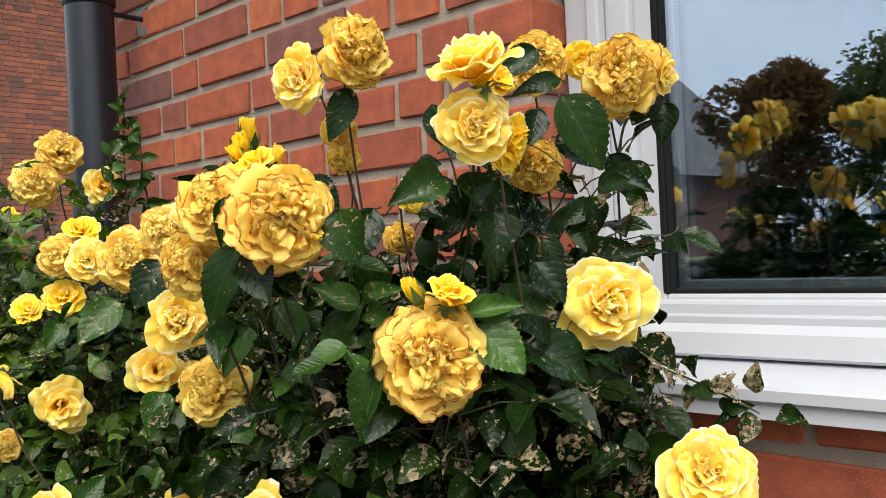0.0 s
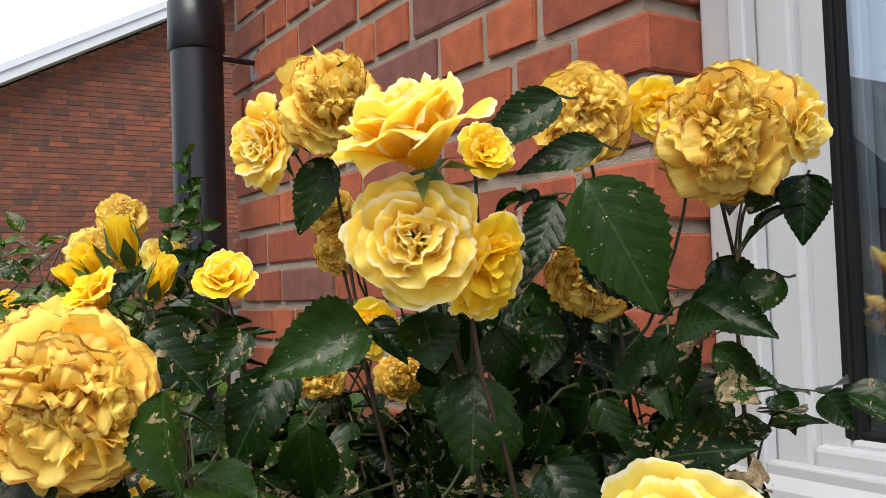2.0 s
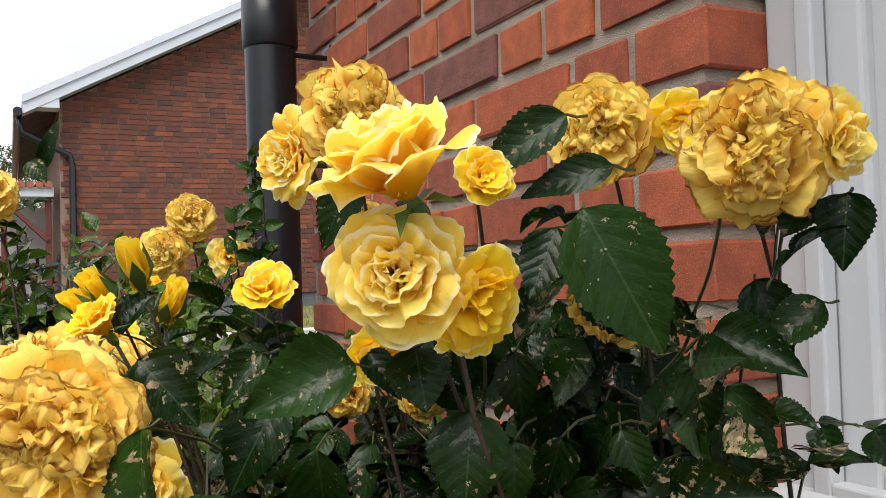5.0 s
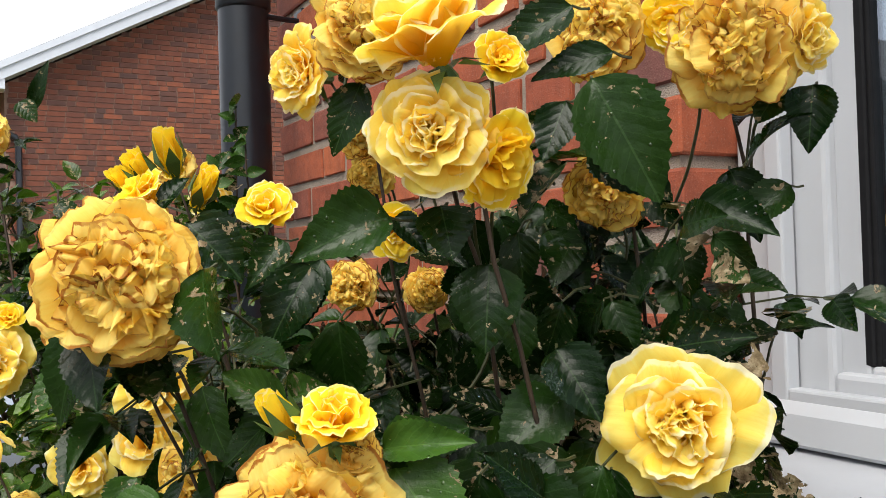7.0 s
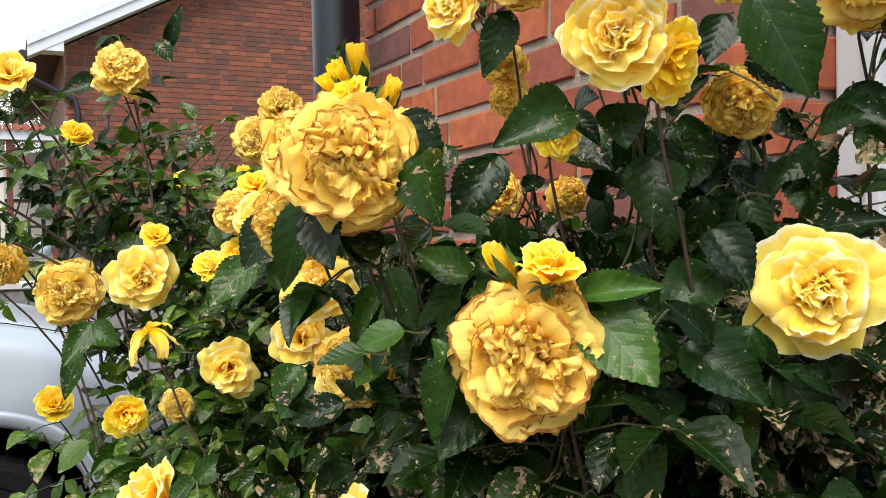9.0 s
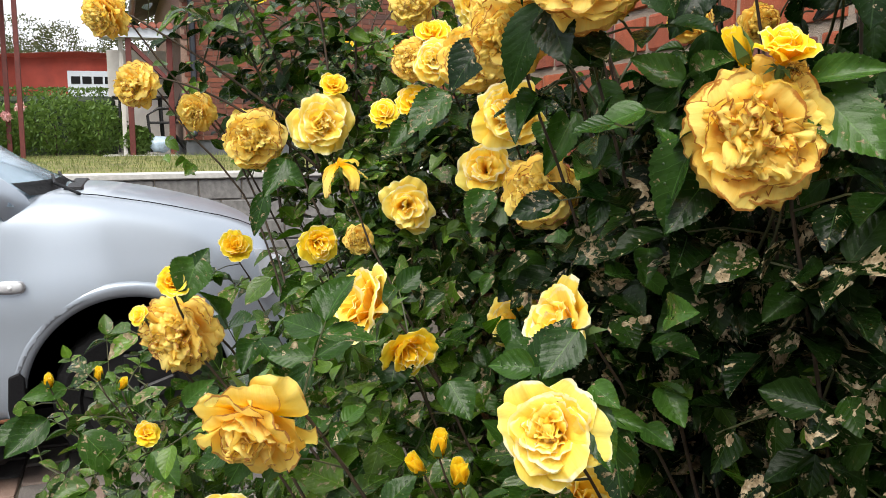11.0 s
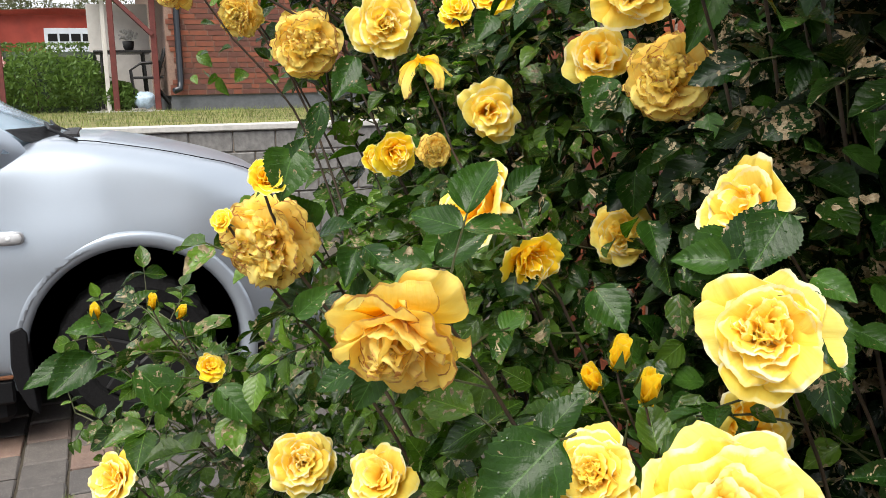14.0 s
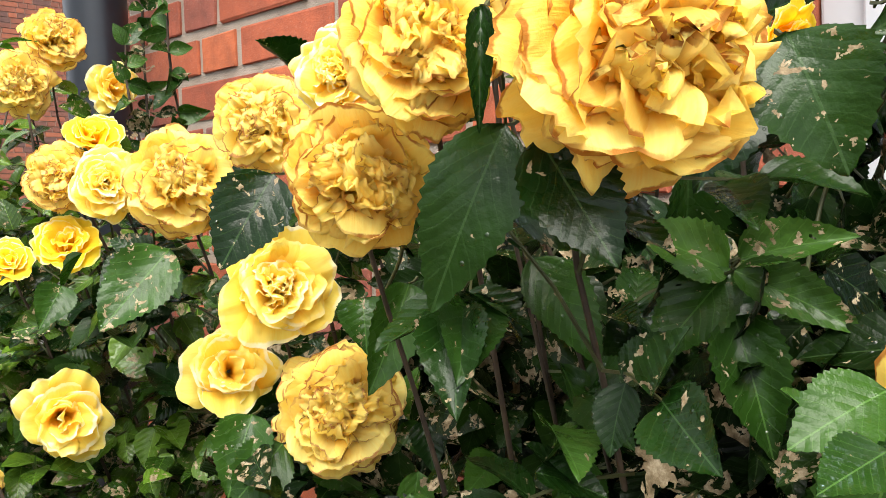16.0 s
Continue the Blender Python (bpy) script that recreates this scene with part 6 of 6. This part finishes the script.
# chewed, papery leaves on a twig over the window sill and along the bush's edge by the window
DRY_MESHES = [leaf_mesh(leaflet(80 + s, 16), LEAF_DRY) for s in range(6)]
twig = bend((0.235, -0.20, 1.345), (0.28, -0.16, 1.33), (0.34, -0.13, 1.30), (0.385, -0.115, 1.272), 14)
part("stem", tube(twig, [0.0014] * 14 + [0.0008], 6), STEM, bushes["wall"], m=inside(bushes["wall"], Matrix.Identity(4)))
dry_rnd = random.Random(5)
for k in range(210):
    if k < 24:
        p = twig[min(14, 1 + k * 14 // 24)] + Vector((dry_rnd.gauss(0, 0.008), dry_rnd.gauss(0, 0.008), dry_rnd.gauss(0, 0.008)))
        size = dry_rnd.uniform(0.026, 0.040)
    elif k >= 52:
        p = Vector((dry_rnd.uniform(-0.04, 0.28), dry_rnd.uniform(-0.47, -0.26), dry_rnd.uniform(1.06, 1.42)))
        size = dry_rnd.uniform(0.022, 0.040)
    else:
        y = dry_rnd.uniform(-0.34, -0.16)
        p = Vector((0.05 - 0.92 * y + dry_rnd.gauss(0, 0.02), y, dry_rnd.uniform(1.28, 1.56)))
        size = dry_rnd.uniform(0.028, 0.046)
    way = Vector((dry_rnd.gauss(0.5, 0.6), dry_rnd.gauss(-0.3, 0.5), dry_rnd.gauss(-0.3, 0.5)))
    up = Vector((dry_rnd.gauss(0.4, 0.4), dry_rnd.gauss(-0.8, 0.3), dry_rnd.gauss(0.3, 0.4))).normalized()
    m = basis(way, up, p, size) @ Matrix.Diagonal((1, 1, dry_rnd.uniform(0.5, 2.6), 1))
    if not in_front(m @ Vector((0.5, 0, 0))):
        part("leaf", None, None, bushes["wall"], "chewed papery leaf", m=inside(bushes["wall"], m), data=DRY_MESHES[dry_rnd.randrange(6)])
for foot, tip in (((-0.66, -0.24, 1.40), (-0.655, -0.275, 1.70)), ((-0.69, -0.28, 1.40), (-0.70, -0.31, 1.66)), ((-0.73, -0.27, 1.45), (-0.72, -0.27, 1.77))):
    twig = bend(foot, Vector(foot) + Vector((0.01, 0, 0.1)), Vector(tip) - Vector((0.02, 0, 0.1)), tip, 12)
    part("stem", tube(twig, [0.0018] * 12 + [0.0008], 6), CANE, bushes["left"], m=inside(bushes["left"], Matrix.Identity(4)))
    for k in range(4, 13):
        for _ in range(2):
            way = Vector((dry_rnd.gauss(0.3, 0.6), dry_rnd.gauss(-0.3, 0.6), dry_rnd.gauss(0.2, 0.5)))
            up = Vector((dry_rnd.gauss(0.7, 0.4), dry_rnd.gauss(-0.4, 0.4), dry_rnd.gauss(0.3, 0.4))).normalized()
            m = basis(way, up, twig[k], dry_rnd.uniform(0.018, 0.040)) @ Matrix.Diagonal((1, 1, dry_rnd.uniform(0.5, 2.4), 1))
            if k > 8 or dry_rnd.random() < 0.3:
                part("leaf", None, None, bushes["left"], m=inside(bushes["left"], m), data=LIT_MESHES[dry_rnd.randrange(12)])
            else:
                part("leaf", None, None, bushes["left"], "withered leaf", m=inside(bushes["left"], m), data=DRY_MESHES[dry_rnd.randrange(6)])
for place, way, key, k in LEAFY:
    for q in range(1 if k < 3 else 2):
        a = rnd.uniform(0, 6.28)
        out = way.orthogonal().normalized()
        out = Matrix.Rotation(a, 3, way) @ out
        out = out + way * rnd.uniform(0.1, 0.7)
        if out.y > 0.5:
            out.y *= -0.5
        size = rnd.uniform(0.030, 0.052) * (0.8 if k < 2 else 1)
        compound(Vector(place), out, key, size, place.x > -0.45 and k < 6, 3 if k < 3 or rnd.random() < 0.4 else 5)


# larger leaves, some gone papery, low in front of the bare stems
for k in range(190):
    p = Vector((dry_rnd.uniform(-0.06, 0.27), dry_rnd.uniform(-0.57, -0.43), dry_rnd.uniform(1.06, 1.38)))
    way = Vector((dry_rnd.gauss(0.5, 0.6), dry_rnd.gauss(-0.3, 0.5), dry_rnd.gauss(-0.4, 0.5)))
    up = Vector((dry_rnd.gauss(0.6, 0.4), dry_rnd.gauss(-0.4, 0.3), dry_rnd.gauss(0.7, 0.4))).normalized()
    m = basis(way, up, p, dry_rnd.uniform(0.026, 0.044))
    if not in_front(m @ Vector((0.5, 0, 0))):
        part("leaf", None, None, bushes["wall"], m=inside(bushes["wall"], m), data=(DRY_MESHES[k % 6] if k % 3 == 0 else LIT_MESHES[k % 12]))


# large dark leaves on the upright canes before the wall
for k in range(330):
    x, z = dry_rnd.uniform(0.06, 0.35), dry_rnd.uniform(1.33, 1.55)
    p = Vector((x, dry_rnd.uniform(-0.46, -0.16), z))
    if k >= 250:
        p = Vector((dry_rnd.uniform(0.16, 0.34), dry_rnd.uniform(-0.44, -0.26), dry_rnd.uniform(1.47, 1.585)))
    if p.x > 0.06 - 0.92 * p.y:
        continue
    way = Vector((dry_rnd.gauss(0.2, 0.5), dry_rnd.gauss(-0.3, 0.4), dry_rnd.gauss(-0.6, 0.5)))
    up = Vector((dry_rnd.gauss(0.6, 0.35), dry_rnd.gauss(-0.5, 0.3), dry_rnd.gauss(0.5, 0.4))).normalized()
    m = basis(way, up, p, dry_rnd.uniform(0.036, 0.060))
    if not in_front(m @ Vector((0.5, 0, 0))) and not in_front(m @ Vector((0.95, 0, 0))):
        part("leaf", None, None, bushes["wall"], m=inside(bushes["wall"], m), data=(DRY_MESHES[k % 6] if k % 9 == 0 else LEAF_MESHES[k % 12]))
        back = Vector(p) - way.normalized() * 0.03 + Vector((-0.01, 0.02, -0.02))
        tube([p, (p + back) / 2 + Vector((0, 0, 0.003)), back], [0.0008, 0.0009, 0.0011], 4, petioles["wall"], False)


# the thick of the bushes
def top_of(x, y):
    return float(np.interp(x, [-1.3, -1.0, -0.7, -0.4, -0.1, 0.1, 0.3, 0.42], [1.42, 1.47, 1.46, 1.40, 1.40, 1.42, 1.42, 1.30])) - 0.5 * max(0.0, -0.55 - y)


def front_of(x, z):
    """How far the thick foliage stands out from the wall."""
    low = float(np.interp(x, [-1.3, -0.8, -0.5, -0.1, 0.2, 0.40, 0.5], [-0.40, -0.70, -0.91, -0.91, -0.72, -0.48, -0.3]))
    high = float(np.interp(x, [-1.3, -0.8, -0.5, -0.1, 0.2, 0.40, 0.5], [-0.40, -0.52, -0.60, -0.50, -0.44, -0.38, -0.2]))
    return float(np.interp(z, [0.0, 0.5, 0.98, 1.18, 1.4], [low * 0.8, low, low * 0.97, min(high * 1.03, low * 0.75), high]))


def beside_window(x, y, z):
    """The bush leaves the window free: its thick part ends on a slant from the wall outwards."""
    return z > 1.08 and x > 0.07 - 0.92 * y + abs(rnd.gauss(0, 0.035)) + 0.35 * max(0.0, 1.30 - z)


tries = 0
filled = 0
while filled < 10500 and tries < 150000:
    tries += 1
    x, z = rnd.uniform(-1.15, 0.40), rnd.uniform(0.08, 1.5) ** 1.0
    fy = front_of(x, z)
    y = fy + abs(rnd.gauss(0, 0.17))
    if y > -0.02 or z > top_of(x, y) + rnd.gauss(0, 0.03) or beside_window(x, y, z):
        continue
    key = "front" if z < 1.2 and y < -0.45 else ("left" if x < -0.25 else "wall")
    filled += 1
    size = rnd.uniform(0.019, 0.044) if x > -0.4 else rnd.uniform(0.016, 0.034)
    way = Vector((rnd.gauss(0.3, 0.7), rnd.gauss(-0.4, 0.6), rnd.gauss(-0.25, 0.5)))
    up = (VIEW * 0.7 + Vector((rnd.gauss(0, 0.55), rnd.gauss(0, 0.55), 0.4 + rnd.gauss(0, 0.5)))).normalized()
    add_leaf(key, basis(way, up, Vector((x, y, z)), size), False)
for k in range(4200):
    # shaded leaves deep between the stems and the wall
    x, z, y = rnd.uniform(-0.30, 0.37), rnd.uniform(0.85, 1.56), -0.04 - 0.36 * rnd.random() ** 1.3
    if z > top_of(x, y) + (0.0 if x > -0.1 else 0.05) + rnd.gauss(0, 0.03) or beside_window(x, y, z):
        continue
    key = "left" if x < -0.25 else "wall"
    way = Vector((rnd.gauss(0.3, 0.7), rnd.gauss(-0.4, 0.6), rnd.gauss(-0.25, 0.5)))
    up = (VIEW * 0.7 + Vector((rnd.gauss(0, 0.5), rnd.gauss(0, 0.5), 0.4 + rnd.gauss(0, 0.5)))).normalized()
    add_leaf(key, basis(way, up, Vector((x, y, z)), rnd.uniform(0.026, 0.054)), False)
for k in range(1700):
    # leaves over the stems between the wall and the open blooms
    x, z, y = rnd.uniform(-0.05, 0.36), rnd.uniform(0.9, 1.42), rnd.uniform(-0.52, -0.28)
    if beside_window(x, y, z):
        continue
    way = Vector((rnd.gauss(0.3, 0.7), rnd.gauss(-0.4, 0.6), rnd.gauss(-0.25, 0.5)))
    up = (VIEW * 0.7 + Vector((rnd.gauss(0, 0.5), rnd.gauss(0, 0.5), 0.4 + rnd.gauss(0, 0.5)))).normalized()
    add_leaf("wall", basis(way, up, Vector((x, y, z)), rnd.uniform(0.024, 0.046)), False)
# long arching canes of the bush by the downpipe, with compound leaves along them
CANES = [((-0.56, -0.60, 1.30), (-0.58, -0.61, 1.55), (-0.605, -0.650, 1.74)), ((-0.55, -0.62, 1.30), (-0.56, -0.70, 1.54), (-0.568, -0.785, 1.655)),
         ((-0.55, -0.62, 1.32), (-0.57, -0.76, 1.45), (-0.585, -0.875, 1.470)), ((-0.56, -0.62, 1.36), (-0.57, -0.78, 1.49), (-0.588, -0.905, 1.560)),
         ((-0.60, -0.56, 1.34), (-0.61, -0.56, 1.50), (-0.63, -0.55, 1.62))]
for k in range(9):
    x, y = rnd.uniform(-1.0, -0.55), rnd.uniform(-0.72, -0.40)
    CANES.append(((x, y, 1.25), (x + rnd.gauss(0, 0.03), y + rnd.gauss(0, 0.03), 1.45), (x + rnd.gauss(0, 0.08), y + rnd.gauss(0, 0.08), rnd.uniform(1.54, 1.70))))
for a, b, c in CANES:
    way = bend(a, Vector(a).lerp(Vector(b), 0.8), Vector(b).lerp(Vector(c), 0.3), c, 14)
    part("stem", tube(way, [0.0026 - 0.0012 * k / 14 for k in range(15)], 6), CANE, bushes["left"], smooth=True, m=inside(bushes["left"], Matrix.Identity(4)))
    for k in range(3, 15):
        along = (way[k] - way[k - 1]).normalized()
        out = Matrix.Rotation(2.4 * k + rnd.gauss(0, 0.4), 3, along) @ along.orthogonal().normalized()
        compound(way[k], out + along * 0.4, "left", rnd.uniform(0.026, 0.042), True, rnd.choice((3, 5, 5)))
for k in range(520):
    # the loose, light crown of the bush by the downpipe
    x, y = rnd.uniform(-1.0, -0.42), rnd.uniform(-0.86, -0.36)
    z = 1.34 + 0.18 * rnd.random() ** 1.5
    if y < -0.66 and rnd.random() < 0.6:
        continue
    way = Vector((rnd.gauss(0.3, 0.7), rnd.gauss(-0.3, 0.6), rnd.gauss(-0.1, 0.5)))
    up = (VIEW * 0.5 + Vector((rnd.gauss(0, 0.5), rnd.gauss(0, 0.5), 0.5 + rnd.gauss(0, 0.5)))).normalized()
    add_leaf("left", basis(way, up, Vector((x, y, z)), rnd.uniform(0.018, 0.036)), False)
# low arching canes that lean out over the drive
LOW_TIPS = [(-0.672, -0.947, 1.02), (-0.745, -0.904, 0.985), (-0.86, -1.00, 0.97), (-0.80, -1.06, 0.84), (-0.66, -0.93, 0.93), (-0.78, -0.99, 0.90),
            (-0.62, -0.98, 0.84), (-0.70, -1.02, 0.78), (-0.60, -0.96, 0.72), (-0.72, -0.98, 0.68), (-0.66, -1.00, 0.60), (-0.56, -0.95, 0.90),
            (-0.54, -0.97, 0.76), (-0.60, -0.98, 0.52)]
for tip in LOW_TIPS:
    tip = Vector(tip)
    foot = Vector((-0.42 + rnd.gauss(0, 0.03), -0.74 + rnd.gauss(0, 0.03), tip.z - 0.34))
    way = bend(foot, foot.lerp(tip, 0.3) + Vector((0, 0, 0.10)), foot.lerp(tip, 0.7) + Vector((0, 0, 0.09)), tip, 14)
    part("stem", tube(way, [0.0026 - 0.0012 * k / 14 for k in range(15)], 6), STEM, bushes["front"], smooth=True, m=inside(bushes["front"], Matrix.Identity(4)))
    for k in range(3, 15):
        along = (way[k] - way[k - 1]).normalized()
        out = Matrix.Rotation(2.4 * k + rnd.gauss(0, 0.4), 3, along) @ along.orthogonal().normalized()
        compound(way[k], out + along * 0.4, "front", rnd.uniform(0.024, 0.038), True, rnd.choice((3, 5, 5)))
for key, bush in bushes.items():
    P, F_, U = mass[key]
    data = leaf_mesh((P, F_, U), LEAF_MASS_SHADED if key == "wall" else LEAF_YOUNG, "foliage")
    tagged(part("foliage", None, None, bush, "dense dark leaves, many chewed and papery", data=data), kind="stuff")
    tagged(part("leaf_stalk_growth", petioles[key], STEM, bush, "thin green leaf stalks", m=inside(bush, Matrix.Identity(4))), kind="stuff")


# ---- the pieces of wall, drive and far walls ----
def brick_mesh(length, seed):
    """A rough-edged brick, its face at y = 0, from x = 0 to length."""
    rr = random.Random(seed)
    bm = bmesh.new()
    box(bm, 0, length, 0, 0.10, 0, BRICK_H, 0.0025)
    for v in bm.verts:
        if v.co.y < 0.05:
            v.co += Vector((rr.uniform(-1, 1) * 0.0016, rr.uniform(-0.5, 1) * 0.0014, rr.uniform(-1, 1) * 0.0016))
    data = bpy.data.meshes.new("brick")
    bm.to_mesh(data)
    bm.free()
    data.materials.append(BRICK)
    return data


BRICKS = {}
rnd = random.Random(21)
JOINT, HEADER, STRETCHER = 0.0155, 0.102, 0.240
spare = bmesh.new()


def lay(x0, length, z, proud, singly):
    """A brick of the front wall, singly or joined to the rest."""
    key = (round(length, 3), rnd.randrange(3))
    if key not in BRICKS:
        BRICKS[key] = brick_mesh(length, len(BRICKS))
    m = Matrix.Translation((x0, proud, z)) @ pose(0, 0, 0, 0, rnd.gauss(0, 0.25), rnd.gauss(0, 0.2))
    if singly:
        part("brick", None, None, wall_front, m=m, data=BRICKS[key])
    else:
        start = len(spare.verts)
        spare.from_mesh(BRICKS[key])
        spare.verts.ensure_lookup_table()
        for v in spare.verts[start:]:
            v.co = m @ v.co


for course in range(0, 39):
    z = FIRST_BED + course * COURSE
    if z + BRICK_H > 3.1:
        break
    odd = course % 2
    lengths = [0.173, HEADER, HEADER, STRETCHER] if odd else [0.113, HEADER, STRETCHER, HEADER]
    x = CORNER
    k = 0
    while x > LEFT_END + 0.02:
        if k < len(lengths):
            length = lengths[k]
        else:
            length = STRETCHER if rnd.random() < 0.62 else HEADER
        length = min(length, x - LEFT_END)
        if length > 0.03:
            lay(x - length, length, z, rnd.uniform(-0.0015, 0.0015), 1.02 < z < 2.5)
        x -= length + JOINT
        k += 1
    # under and beside the window
    x = CORNER + JOINT
    x += 0.0 if odd else -0.0
    k = 0
    under = z < SILL_UNDER - 0.02
    above = z > 2.55
    first = True
    while x < 3.1:
        length = STRETCHER if (k + 1 - odd) % 3 else HEADER
        if under or above or x > 1.46:
            if not (z > 2.52 and z < 2.55):
                lay(x, length, z, rnd.uniform(-0.0015, 0.0015), under and z > 0.85 and x < 0.8)
        x += length + JOINT
        k += 1
spare_ob = part("more_bricks", spare, BRICK, wall_front)
tagged(spare_ob, kind="stuff")

# pavers: rows along x, the joints of neighbouring rows staggered
PAVE_W, PAVE_L, GAP = 0.1685, 0.232, 0.011
paver_meshes = []
for s in range(4):
    rr = random.Random(90 + s)
    bm = block(0, PAVE_L - GAP, 0, PAVE_W - GAP, -0.06, 0.0, 0.008, 2)
    for v in bm.verts:
        if v.co.z > -0.03:
            v.co += Vector((rr.uniform(-1, 1), rr.uniform(-1, 1), rr.uniform(-0.5, 0.5))) * 0.003
    data = bpy.data.meshes.new("paver")
    bm.to_mesh(data)
    bm.free()
    data.materials.append(PAVER)
    paver_meshes.append(data)
more = bmesh.new()
singles = 0
for row in range(-40, 8):
    y = -1.355 + 0.005 + row * PAVE_W
    start = -7.95 + (PAVE_L / 2 if row % 2 else 0)
    for k in range(44):
        x = start + k * PAVE_L
        if y > -0.84 and x > -1.6 or x > 2.6 or y > 1.2 or y < -5.5:
            continue
        m = Matrix.Translation((x, y, rnd.gauss(0, 0.0015))) @ pose(0, 0, 0, rnd.gauss(0, 0.4), rnd.gauss(0, 0.4), rnd.gauss(0, 0.3))
        data = paver_meshes[rnd.randrange(4)]
        if -3.3 < x < -0.6 and -2.4 < y < -0.6 and singles < 300:
            singles += 1
            part("paver", None, None, drive, m=m, data=data)
        else:
            n0 = len(more.verts)
            more.from_mesh(data)
            more.verts.ensure_lookup_table()
            for v in more.verts[n0:]:
                v.co = m @ v.co
tagged(part("more_pavers", more, MORE_PAVER, drive), kind="stuff")

# weeds in the joints
weed_rnd = random.Random(77)
for k in range(16):
    x, y = weed_rnd.uniform(-2.9, -1.2), -1.355 + PAVE_W * weed_rnd.choice((-2, -1, 0, 1, 2, 2, 3))
    weed = bmesh.new()
    for q in range(26):
        a, r = weed_rnd.uniform(0, 6.28), abs(weed_rnd.gauss(0, 0.012))
        p = Vector((2.2 * r * math.cos(a), 0.6 * r * math.sin(a), -0.01))
        tip = p + Vector((weed_rnd.gauss(0, 0.012), weed_rnd.gauss(0, 0.01), weed_rnd.uniform(0.015, 0.04)))
        s = Vector((math.cos(a), math.sin(a), 0)) * 0.0025
        weed.faces.new([weed.verts.new(v) for v in (p - s, p + s, tip)])
    tagged(part("joint_weed", weed, GRASS, m=Matrix.Translation((x, y, 0.002))), "small green weed tuft in a paver joint", "weed", "weeds in the joints")

# the neighbour's gable, brick by brick, and the blocks of the retaining wall
P, F_ = [], []
CUBE = [(0, 1, 3, 2), (0, 4, 5, 1), (1, 5, 7, 3), (3, 7, 6, 2), (2, 6, 4, 0)]


def far_brick(x, y0, y1, z0, z1, deep):
    base = len(P)
    P.extend([(x - d, y, z) for d in (0, deep) for y in (y0, y1) for z in (z0, z1)])
    F_.extend([tuple(base + i for i in f) for f in CUBE])


z, n = LAWN + 0.225, 0
while z < EAVE + PITCH * WIDE / 2:
    y = HC
    inset = max(0.0, (z + 0.01 - EAVE) / PITCH)
    y = HC + inset + rnd.uniform(0, 0.12)
    while y < HC + WIDE - inset:
        length = 0.24 if rnd.random() < 0.6 else 0.11
        far_brick(HX + rnd.uniform(0, 0.003), y, min(y + length, HC + WIDE - inset), z, z + 0.062, 0.02)
        y += length + 0.016
    z += 0.0765
data = bpy.data.meshes.new("far_bricks")
data.from_pydata(P, [], F_)
data.materials.append(FAR_BRICK)
far = part("gable_bricks", None, None, house, "small red and brown bricks", m=hin, data=data)
tagged(far, kind="stuff")
shared = {}
for row in range(5):
    y = -9.0 + (0.2 if row % 2 else 0)
    while y < 5.0:
        key = rnd.randrange(4)
        if key not in shared:
            rr = random.Random(300 + key)
            bm = block(-0.05, 0.0, 0, 0.392, 0, 0.196, 0.012, 1)
            for v in bm.verts:
                v.co.x += rr.uniform(-0.008, 0.006) if v.co.x > -0.03 else 0
            d = bpy.data.meshes.new("stone_block")
            bm.to_mesh(d)
            bm.free()
            d.materials.append(BLOCK)
            shared[key] = d
        part("stone_block", None, None, retaining, m=Matrix.Translation((0.005, y, 0.018 + row * 0.201)), data=shared[key])
        y += 0.40
